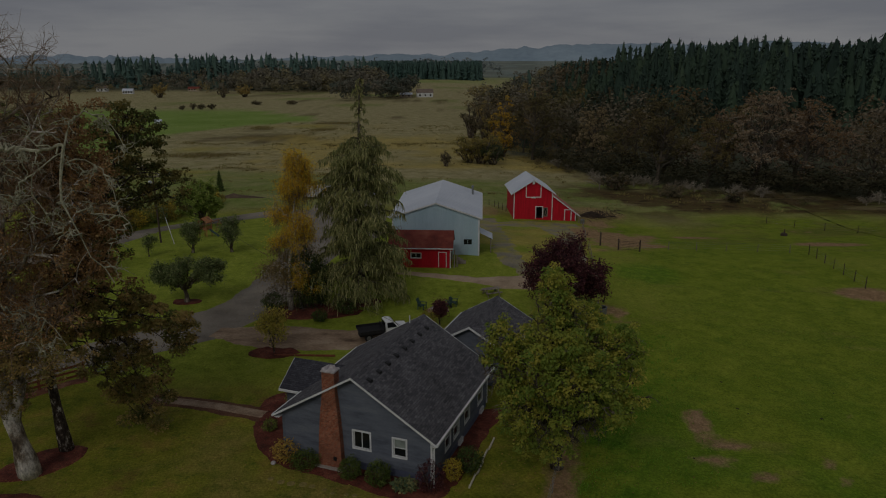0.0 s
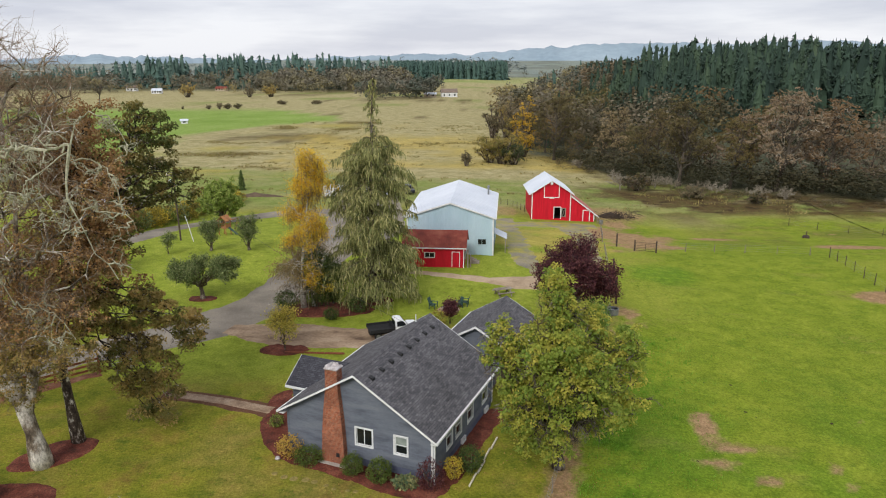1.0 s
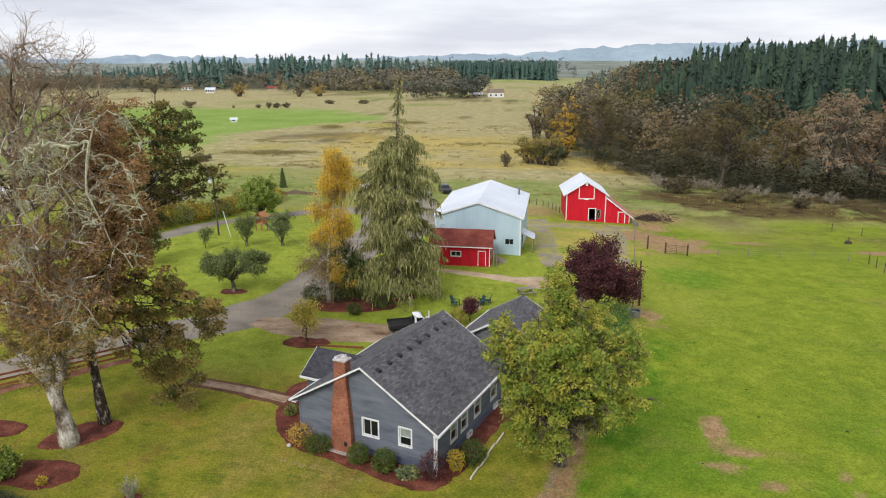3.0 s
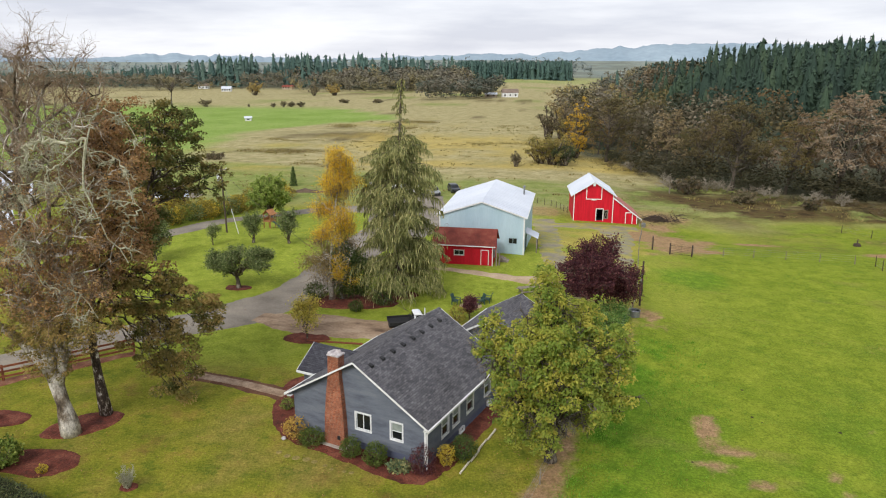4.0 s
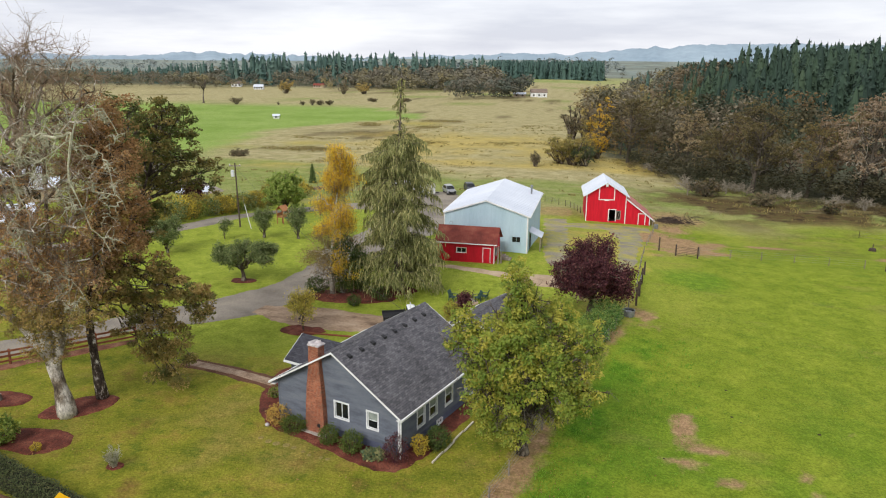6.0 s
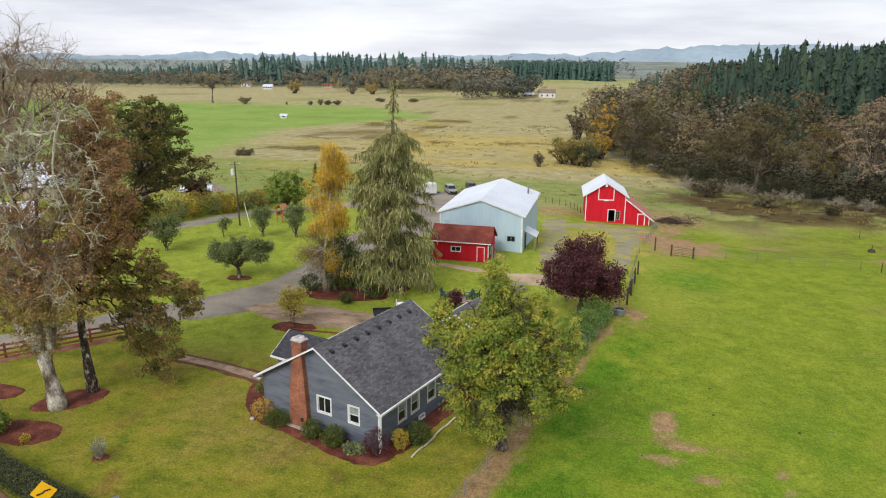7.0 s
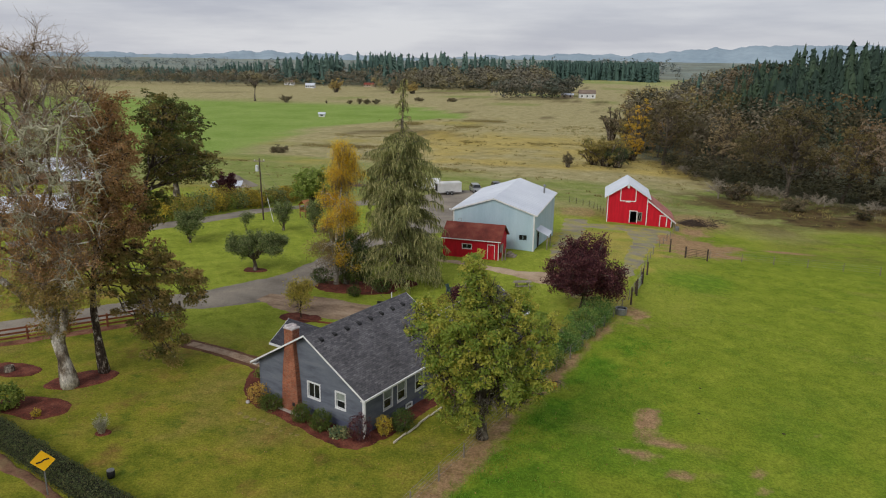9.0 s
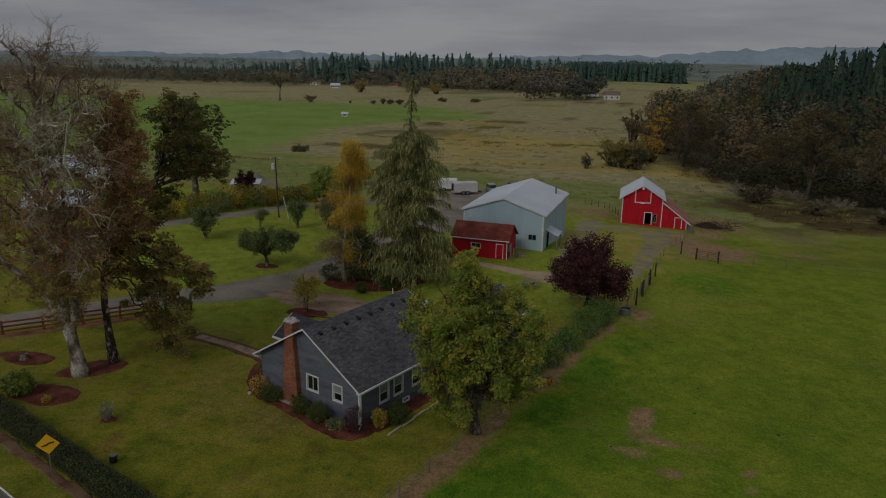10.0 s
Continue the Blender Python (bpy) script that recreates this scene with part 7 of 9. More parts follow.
    for i in range(150):
        x = rng.uniform(-560, -300)
        C.append((x, 600 + 0.1 * (x + 400) + abs(rng.normal()) * 45, -4.5, rng.uniform(9, 17), rng.uniform(0.2, 0.8)))
    for i in range(820):
        x = rng.uniform(-760, -120)
        y = rng.uniform(690, 900)
        k = float(fbm(x, y, 45, 92))
        tall = np.interp(x, [-600, -430, -300, -120], [0.42, 0.56, 0.92, 1.05])
        if rng.random() < 0.3 + 3.0 * (k - 0.42):
            F.append((x, y, -4.5, tall * (rng.uniform(19, 30) + 34 * (k - 0.4)), rng.uniform(0.0, 0.7)))
        else:
            C.append((x, y, -4.5, tall * (rng.uniform(13, 20) + 26 * (k - 0.4)), rng.uniform(0.0, 0.9)))
    for i in range(46):
        x = rng.uniform(-330, -190)
        y = rng.uniform(612, 700)
        if min(math.hypot(x - hx, y - hy) for hx, hy in ((-263, 607), (-307, 659), (-225, 659), (-275, 622))) > 16:
            C.append((x, y, -4.5, rng.uniform(5, 12), rng.uniform(0.2, 0.95)))
    for i in range(230):
        x = rng.uniform(-190, -60)
        y = rng.uniform(612, 730)
        C.append((x, y, -4.5, rng.uniform(11, 17) + 7 * smooth(620, 700, y), rng.uniform(0.25, 0.8)))
    for i in range(70):
        x = rng.uniform(-74, -24)
        C.append((x, 506 + 0.7 * (x + 60) + rng.uniform(0, 62), -4.5, rng.uniform(10, 19), rng.uniform(0.0, 0.45)))
    for i in range(70):
        x = rng.uniform(-300, -80)
        F.append((x, rng.uniform(780, 900), -4.5, rng.uniform(24, 37), rng.uniform(0, 0.5)))
    for i in range(210):
        x = rng.uniform(18, 130)
        C.append((x, 330 + 2.6 * (x - 18) + rng.uniform(0, 160), gz(x, 400) - 0.5, rng.uniform(8, 15), rng.uniform(0.1, 0.95)))
    for i in range(60):
        x = rng.uniform(50, 200)
        F.append((x, 440 + 1.2 * (x - 60) + rng.uniform(0, 180), gz(x, 500) - 0.5, rng.uniform(9, 20), rng.uniform(0, 0.5)))
    H = []
    for i in range(900):
        x = rng.uniform(-1500, 650)
        y = rng.uniform(1250, 2100)
        if fbm(x, y, 120, 95) > 0.42 and x < 120:
            H.append((x, y, -3.0 + 12 * smooth(1400, 2600, y), rng.uniform(13, 30) * (0.55 if x < -250 else 1.0), rng.uniform(0.0, 0.8)))
    for i in range(40):
        x = rng.uniform(70, 420)
        C.append((x, rng.uniform(760, 1150), -4.0, rng.uniform(7, 14), rng.uniform(0.0, 0.6)))
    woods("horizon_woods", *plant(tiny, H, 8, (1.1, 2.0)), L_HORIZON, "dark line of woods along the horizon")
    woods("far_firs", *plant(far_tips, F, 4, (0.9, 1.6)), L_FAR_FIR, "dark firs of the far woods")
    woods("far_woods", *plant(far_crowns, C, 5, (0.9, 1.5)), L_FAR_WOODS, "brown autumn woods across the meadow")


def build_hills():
    """Hills on the skyline, with the distance haze put into their colour."""
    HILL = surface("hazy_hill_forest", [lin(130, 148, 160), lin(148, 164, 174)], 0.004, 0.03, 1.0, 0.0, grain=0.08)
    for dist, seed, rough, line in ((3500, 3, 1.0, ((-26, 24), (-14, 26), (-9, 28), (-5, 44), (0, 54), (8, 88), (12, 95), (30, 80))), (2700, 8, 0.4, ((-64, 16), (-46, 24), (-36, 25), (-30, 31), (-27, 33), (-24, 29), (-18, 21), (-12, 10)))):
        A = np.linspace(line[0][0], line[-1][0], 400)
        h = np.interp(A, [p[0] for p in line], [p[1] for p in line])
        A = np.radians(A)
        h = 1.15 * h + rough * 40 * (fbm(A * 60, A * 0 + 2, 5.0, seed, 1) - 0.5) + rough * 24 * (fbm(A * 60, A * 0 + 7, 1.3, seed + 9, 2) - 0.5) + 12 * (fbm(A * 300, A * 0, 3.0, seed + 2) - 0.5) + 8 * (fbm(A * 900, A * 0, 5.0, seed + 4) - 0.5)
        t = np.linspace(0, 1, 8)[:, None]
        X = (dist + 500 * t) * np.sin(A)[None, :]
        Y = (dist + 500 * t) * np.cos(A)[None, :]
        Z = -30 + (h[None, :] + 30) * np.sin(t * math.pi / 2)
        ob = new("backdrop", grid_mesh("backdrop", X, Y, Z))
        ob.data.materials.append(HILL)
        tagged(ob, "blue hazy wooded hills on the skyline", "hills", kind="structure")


build_maple()
build_plum()
build_spruce()
build_birch()
build_oaks()
build_lane_oak()
build_woods()
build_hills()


# ---- garden and orchard plants ----
small_tree("young_tree", -14.2, 56.0, (0, 0, 2.5), (1.6, 1.5, 1.1), 16, foliage("pale_fruit_leaves", [lin(142, 138, 62), lin(168, 156, 72), lin(192, 170, 84)]), "young yellowing fruit tree staked in mulch", 61, 0.16, 5, 0.06, 0.7)
x, y = -26.0, 69.0
tr = Tree(62).trunk([(x, y, -0.1), (x, y, 0.8), (x - 0.2, y, 1.5)], 0.24, 0.17, 8)
for cx, cz, rx, n, bow in ((-28.0, 2.7, 1.7, 17, 0.2), (-22.9, 2.9, 1.6, 16, 0.7), (-26.2, 3.5, 1.2, 5, 0.2)):
    for e in blob_targets((cx, y, cz), (rx, 1.8, 1.2), n, tr.rng, -0.5):
        tr.limb((x - 0.1, y, 1.3), e, 0.08, 6, 0.8, 4, 0.4, (0, 0, bow), 0.9, 0.1, 0.5)
set_tree("apple_tree", (x, y, 0.0), tr, BARK, [("crown", tr.leaves(9, 0.17, 0.18), L_APPLE)], "spreading old apple tree with grey-green leaves", "tree")
small_tree("apple_tree", -31.9, 88.2, (0, 0, 2.6), (1.7, 1.5, 1.5), 18, L_APPLE, "small thin-leaved apple tree in the orchard", 63, 0.19, 5, 0.15, 0.8, lean=0.5)
small_tree("apple_tree", -27.0, 88.5, (-0.2, 0, 2.9), (1.9, 1.7, 1.7), 20, L_APPLE, "small grey-green apple tree in the orchard", 64, 0.19, 5, 0.17, 0.8, lean=-0.4)
small_tree("apple_tree", -40.5, 78.2, (0, 0, 2.7), (2.5, 2.3, 1.8), 24, L_APPLE, "round apple tree beside the farm lane", 65, 0.2, 9, 0.15, 0.8)
small_tree("sapling", -36.7, 86.2, (0.2, 0, 1.8), (0.8, 0.8, 0.8), 8, L_APPLE, "slender sapling in the orchard lawn", 66, 0.15, 5, 0.06, 0.4)
small_tree("ash_tree", -40.3, 117.0, (0, 0, 4.6), (4.2, 4.0, 3.2), 40, foliage("ash_leaves", [lin(98, 118, 52), lin(120, 140, 64), lin(142, 156, 78), lin(160, 166, 92)]), "round green ash tree behind the swing set", 67, 0.3, 11, 0.25, 1.4)
small_tree("purple_shrub_tree", -0.3, 62.6, (0, 0, 1.35), (0.5, 0.5, 0.75), 12, L_PLUM, "small dark purple tree beside the fire ring", 68, 0.13, 9, 0.05, 0.3)
small_tree("red_maple", -59.0, 119.0, (0, 0, 3.0), (2.4, 2.2, 2.4), 22, L_PLUM, "dark red small tree beside the lane", 69, 0.28, 9, 0.14, 0.9)
shrub("yellow_shrub", -9.6, 39.0, (0.85, 0.8, 0.75), foliage("orange_shrub_leaves", [lin(160, 134, 62), lin(190, 156, 76), lin(136, 122, 64)]), 900, 0.12, "loose golden-orange shrub by the house corner", 71)
L_BOX = foliage("boxwood_leaves", [lin(62, 76, 34), lin(84, 98, 44), lin(106, 118, 56)])
shrub("boxwood", -8.3, 38.35, (0.95, 0.75, 0.62), L_BOX, 2400, 0.09, "clipped dark green boxwood by the chimney", 72, shape=0.8)
shrub("boxwood", -5.45, 37.25, (0.68, 0.62, 0.75), L_BOX, 2200, 0.09, "clipped rounded boxwood under the window", 73, shape=0.85)
shrub("laurel_shrub", -3.75, 36.55, (0.75, 0.7, 0.85), L_BOX, 2000, 0.11, "dark green laurel against the gable wall", 74, shape=0.85)
shrub("barberry", -0.75, 35.95, (0.85, 0.8, 1.0), L_PLUM, 1800, 0.09, "dark purple barberry at the house corner", 75, shape=0.85)
shrub("golden_shrub", 0.55, 37.0, (0.55, 0.55, 0.75), L_YELLOW, 900, 0.1, "bright yellow-green shrub beside the wall", 76)
shrub("rhododendron", 1.55, 37.9, (0.8, 0.9, 0.8), L_DARK, 1700, 0.12, "dark rounded rhododendron beside the side wall", 77)
shrub("iris_clump", -2.15, 36.15, (0.8, 0.6, 0.42), foliage("iris_leaves", [lin(78, 98, 72), lin(110, 122, 84), lin(160, 150, 100)]), 800, 0.22, "clump of blue-green iris leaves", 78, shape=0.6)
shrub("round_shrub", -11.6, 63.4, (0.75, 0.7, 0.6), L_DARK, 1200, 0.11, "small round dark shrub in the lawn", 79)
shrub("round_shrub", -9.3, 65.4, (1.05, 0.95, 0.8), L_DARK, 1500, 0.12, "round dark green shrub in front of the spruce", 80)
shrub("yew_shrub", -16.6, 66.6, (1.3, 1.0, 0.9), L_DARK, 1800, 0.13, "low dark yew beside the birch trunks", 81)
shrub("tall_yew", -13.7, 66.9, (1.6, 1.3, 3.3), L_DARK, 5600, 0.16, "tall dark yew between birch and spruce", 82)
shrub("tall_yew", -12.2, 67.8, (1.3, 1.2, 2.5), L_DARK, 4200, 0.16, "dark yew in the shade of the birch", 83)
bare_shrub = Tree(84)
for i in range(46):
    a, lean = i * 2.4, bare_shrub.rng.uniform(0.1, 0.55)
    bare_shrub.limb((-17.4 + 0.12 * math.cos(a), 32.3 + 0.12 * math.sin(a), -0.05), (-17.4 + lean * math.cos(a), 32.3 + lean * math.sin(a), bare_shrub.rng.uniform(0.7, 1.35)), 0.014, 3, 0.3, 1, 0.2, (0, 0, 0.05), 0.5, 0.5, wob=0.02, twig_r=0.006)
set_tree("bare_twig_shrub", (-17.4, 32.3, 0.0), bare_shrub, LICHEN, [], "bare leafless twiggy shrub in a mulch ring", "shrub")
shrub("sprig_plant", -23.3, 33.1, (0.35, 0.35, 0.3), L_YELLOW, 260, 0.11, "small yellow-green plant in the mulch", 85)
shrub("grass_clump", -26.3, 33.6, (1.3, 1.1, 0.9), L_GREEN, 1600, 0.2, "pale green ornamental grass clump", 86)
shrub("porch_shrub", *by_house(-7.3, 2.6), (0.5, 0.5, 0.45), L_GREEN, 500, 0.11, "small green shrub beside the porch", 87)
shrub("porch_shrub", *by_house(-8.0, 6.6), (0.6, 0.6, 0.5), L_GREEN, 500, 0.11, "small green shrub behind the porch", 88)
shrub("patio_shrub", -1.4, 61.6, (0.9, 0.8, 0.9), L_OLIVE, 900, 0.13, "olive shrub at the back of the house", 89)

# brambles along the pasture fence
L_BRAMBLE = foliage("bramble_leaves", [lin(62, 92, 42), lin(84, 116, 54), lin(108, 138, 70), lin(144, 160, 96)], 0.35)
for i in range(17):
    y = 45.0 + 1.3 * i
    k = 1.0 + 0.25 * math.sin(i * 1.7) + 0.3 * (y > 60)
    shrub("bramble", float(fence_x(y)) - 1.3 - 0.45 * math.sin(i * 2.1), y, (1.15 * k, 1.15, 0.85 * k), (L_BRAMBLE, L_GREEN, L_BRAMBLE, L_BRAMBLE)[i % 4], 1900, 0.14, "green bramble thicket along the wire fence", 100 + i, shape=0.75, group="brambles along the fence")

shrub("golden_sprig", 10.6, 47.6, (0.4, 0.35, 0.3), foliage("amber_leaves", [lin(196, 140, 40), lin(214, 160, 56)]), 180, 0.12, "small patch of amber leaves beside the fence", 128)

# shrubs along the far side of the lane
r_l = random.Random(4)
for i in range(27):
    y = 86 + 2.0 * i
    shrub("lane_shrub", float(np.interp(y, [84, 90, 108, 120, 140], [-53.0, -51.0, -51.5, -49.5, -45.5])) + r_l.uniform(-1.2, 1.2), y, (2.0 + r_l.random(), 1.8, 1.3 + 0.9 * r_l.random()), (L_OLIVE, L_YELLOW, L_OLIVE, L_GREEN, L_OLIVE, L_APPLE)[i % 6], 900, 0.3, "overgrown yellow and green shrub beside the lane", 130 + i, group="shrubs along the lane")

# lone bushes and trees of the meadow
def meadow_bush(x, y, r, h, leaf, seed, label):
    """An uneven bush of several stems, each with a spray of leaves."""
    z = float(lie(x, y))
    tr = Tree(seed)
    for i in range(13):
        a, d = i * 2.4, r * math.sqrt((i + 0.5) / 13)
        e = (x + d * math.cos(a), y + d * math.sin(a), z + h * tr.rng.uniform(0.45, 1.0) * (1.1 - 0.4 * d / r))
        tr.limb((x + 0.2 * d * math.cos(a), y + 0.2 * d * math.sin(a), z - 0.2), e, 0.03 * h, 5, 0.38 * r, 2, 0.2 * r, (0, 0, 0.1 * h), 0.9, 0.2, 0.25, wob=0.03 * r, twig_r=0.012 * r)
    q = tr.clumps(0.2 * r, 12, 0.12 * r, 0.17 * r, 0.2) if r < 4 else tr.clumps(0.15 * r, 22, 0.065 * r, 0.15 * r, 0.2)
    set_tree("meadow_bush", (x, y, z), tr, BARK, [("foliage", q, leaf)], label, "bush")


L_BUSH = foliage("wild_bush_leaves", [lin(84, 82, 62), lin(100, 94, 70), lin(116, 104, 80), lin(128, 114, 86)], 0.25, True)
L_OLIVE_BUSH = foliage("olive_willow_leaves", [lin(108, 108, 62), lin(134, 124, 70), lin(152, 134, 76), lin(124, 118, 68)], 0.35, True, vary=0.1)
L_DARK_BUSH = foliage("dark_thicket_leaves", [lin(58, 70, 48), lin(70, 82, 54), lin(84, 92, 60)], 0.3, True, vary=0.1)
L_AMBER = foliage("amber_willow_leaves", [lin(158, 140, 60), lin(184, 154, 60), lin(204, 166, 62), lin(216, 176, 76)], 0.45, True, vary=0.1)
# golds paled in the colour itself, for haze before the far trees
L_GOLD = foliage("golden_bush_leaves", [lin(132, 122, 74), lin(152, 136, 84), lin(172, 150, 90), lin(190, 164, 98)], 0.4, True)
BUSH_LABEL = {"amber_willow_leaves": "golden-leaved tree at the edge of the creek woods", "olive_willow_leaves": "broad olive-green willow at the edge of the creek woods", "dark_thicket_leaves": "dark green bush beside the willows", "golden_bush_leaves": "yellow-leaved tree by the far woods"}
for i, (x, y, r, h, leaf) in enumerate(((0.8, 190.5, 1.7, 4.4, L_BUSH), (-84.6, 192.4, 2.8, 1.5, L_BUSH), (-190, 413, 4.0, 4.6, L_BUSH), (-164, 415, 0.9, 2.2, L_BUSH), (-149, 416, 1.8, 2.6, L_BUSH), (-143, 417, 2.0, 4.4, L_BUSH), (-139, 419, 2.6, 3.0, L_WOODS), (-133, 419, 2.8, 3.4, L_WOODS), (-166, 553, 4.6, 9.0, L_BUSH), (-151, 558, 6.5, 10.0, L_GOLD), (-212, 548, 6.5, 11.0, L_GOLD), (7.2, 198, 4.8, 7.6, L_OLIVE_BUSH), (10.6, 197, 5.2, 9.4, L_OLIVE_BUSH), (13.8, 196.5, 4.0, 6.6, L_DARK_BUSH), (17.6, 214, 4.0, 9.2, L_AMBER), (15.0, 211, 4.0, 6.6, L_OLIVE_BUSH), (20.0, 238, 4.8, 16.0, L_AMBER), (17.0, 240, 4.2, 11.0, L_OLIVE_BUSH), (10.5, 264, 4.6, 12.5, L_BUSH), (15.5, 262, 5.2, 13.5, L_BUSH), (20, 236, 4.5, 8.0, L_BUSH), (40, 163, 3.6, 4.0, L_WOODS), (50, 154, 2.8, 2.4, L_BUSH), (61, 148, 2.4, 2.2, L_WOODS), (20, 332, 6.0, 10.0, L_GOLD), (-118, 462, 3.2, 2.4, L_BUSH), (-96, 464, 3.6, 2.0, L_BUSH))):
    meadow_bush(x, y, r, h, leaf, 160 + i, BUSH_LABEL.get(leaf.name, "wild bush standing alone in the rough meadow"))
fir = thing("young_fir", pose(-48.0, 152.3, float(lie(-48.0, 152.3))), "small dark green fir standing alone in the grass", "tree")
m = Mesh()
m.tube([(0, 0, -0.1), (0, 0, 2.2), (0, 0, 4.2)], [0.09, 0.06, 0.02], 6)
part("trunk", m, BARK, fir)
part("crown", quads_mesh("crown", conifer_proto(500, 900, 0.24, 0.085, 2) * 4.6), L_DARK, fir)
tr = Tree(191)
tr.trunk([(-213, 416, -4.6), (-213, 416, 0), (-212.5, 416, 4)], 0.5, 0.3, 7)
for e in blob_targets((-213, 416, 7.0), (5, 5, 4.5), 14, tr.rng, -0.3):
    tr.limb(tr.line[-1], e, 0.2, 6, 2.5, 3, 1.6, (0, 0, 0.6), twig_r=0.06)
set_tree("bare_tree", (-213, 416, -4.4), tr, BARK, [], "lone bare tree at the field's edge")


# ---- hedge, road sign and front garden ----
def build_hedge():
    rng = np.random.default_rng(33)
    h = thing("hedge", pose(*by_road(-16, 19.5), 0.0, 0, 0, -21.2), "clipped dark hedge of small leaves between road and lawn", "hedge")
    L, W, H = 42.0, 1.25, 1.15
    m = Mesh()
    for i in range(60):
        x = -L / 2 + L * (i + 0.5) / 60
        m.tube([(x, 0, -0.1), (x + 0.1, 0.1 * math.sin(i), 0.5), (x - 0.1, 0.2 * math.cos(i), 0.95)], [0.05, 0.035, 0.015], 5)
    part("stem", m, BARK, h)
    n = 33000
    face = rng.random(n)
    x = rng.uniform(-L / 2, L / 2, n)
    y = np.where(face < 0.45, rng.uniform(-W / 2, W / 2, n), np.where(face < 0.72, -W / 2, W / 2) + rng.normal(size=n) * 0.07)
    z = np.where(face < 0.45, H + rng.normal(size=n) * 0.06, rng.uniform(0.02, H, n))
    lump = 0.14 * (fbm(x, y * 0, 1.3, 5) - 0.5)
    z = np.maximum(0.03, z + lump * 1.5)
    y = y + lump
    part("foliage", quads_mesh("foliage", leaf_quads(np.stack([x, y, z], 1), 0.112, rng)), L_HEDGE, h)
    # solid block, darker than the leaves, fills the hedge behind them
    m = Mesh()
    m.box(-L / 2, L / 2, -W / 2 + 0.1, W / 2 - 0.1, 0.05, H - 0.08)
    part("inner_block", m, HEDGE_CORE, h)


L_HEDGE = foliage("hedge_leaves", [lin(62, 70, 44), lin(74, 84, 52), lin(84, 92, 58), lin(100, 98, 64)])
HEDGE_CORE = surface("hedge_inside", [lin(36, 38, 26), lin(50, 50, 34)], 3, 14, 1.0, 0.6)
SIGN_YELLOW = surface("sign_yellow", [lin(236, 178, 22), lin(246, 194, 36)], 2, 10, 0.45, 0.0, grain=0.03)
build_hedge()


def rounded(w, h, r, n=5):
    pts = []
    for cx, cy, a0 in ((w - r, h - r, 0), (r - w, h - r, 90), (r - w, r - h, 180), (w - r, r - h, 270)):
        pts += [(cx + r * math.cos(radians(a0 + 90 * i / n)), cy + r * math.sin(radians(a0 + 90 * i / n))) for i in range(n + 1)]
    return pts


def build_sign():
    s = thing("road_sign", pose(-15.6, 25.6, 0.0, 0, 0, 32), "yellow diamond road sign with a black curve mark on a post", "road sign")
    m = Mesh()
    m.beam((0, 0.03, -0.1), (0, 0.03, 2.9), 0.07, 0.05)
    part("post", m, STEEL, s, "thin grey steel post")
    c = math.cos(radians(45))
    pts = [(c * (a - b), c * (a + b) + 2.25) for a, b in rounded(0.46, 0.46, 0.06)]
    m = Mesh()
    n = len(pts)
    m.v = [(x, 0.0, z) for x, z in pts] + [(x, -0.012, z) for x, z in pts]
    m.f = [tuple(range(n)), tuple(range(2 * n - 1, n - 1, -1))] + [(i, (i + 1) % n, n + (i + 1) % n, n + i) for i in range(n)]
    part("plate", m, SIGN_YELLOW, s)
    m = Mesh()
    for p0, p1 in (((-0.34, 2.14), (-0.05, 2.20)), ((-0.06, 2.20), (0.06, 2.30)), ((0.05, 2.30), (0.34, 2.36))):
        m.beam((p0[0], -0.02, p0[1]), (p1[0], -0.02, p1[1]), 0.012, 0.085)
    part("mark", m, BLACK, s, "black zigzag mark")


build_sign()
pot = thing("barrel_planter", pose(-13.4, 28.1, 0.0), "small black barrel with a pale rim beside the hedge", "barrel")
m = Mesh()
m.lathe([(0.18, 0.0), (0.24, 0.2), (0.23, 0.4), (0.2, 0.5)], 14)
part("body", m, BLACK, pot, smooth=True)
m = Mesh()
m.lathe([(0.2, 0.48), (0.22, 0.5), (0.22, 0.53), (0.16, 0.53)], 14)
part("rim", m, STEEL, pot)
m = Mesh()
m.lathe([(0.42, -0.1), (0.38, 0.25), (0.36, 0.42), (0.1, 0.43), (0.0, 0.43)], 12)
part("stump", m, BARK, thing("tree_stump", pose(-30.9, 38.6, 0.05), "weathered grey tree stump in a mulch ring", "stump"))
STONE_DULL = surface("dull_stone", [lin(120, 112, 60), lin(146, 128, 76)], 2, 12, 0.95, 0.3)
PALE_WOOD = surface("pale_timber", [lin(186, 176, 152), lin(220, 210, 190)], 2, 12, 0.9, 0.2)
for i in range(9):
    f = i / 8
    x, y = -10.1 + 5.2 * f + 0.1 * math.sin(i * 3), 37.2 - 1.75 * f + 0.12 * math.sin(i * 5)
    m = Mesh()
    r0 = 0.2 + 0.06 * math.sin(i * 7)
    m.lathe([(r0, 0.0), (r0, 0.02), (r0 * 0.8, 0.045), (0.0, 0.05)], 9)
    part("stone", m, STONE_DULL, thing("stepping_stone", pose(x, y, float(lie(x, y)) - 0.02, 0, 0, 40 * i), "flat pale stepping stone sunk in the lawn", "stone", "stepping stones"))
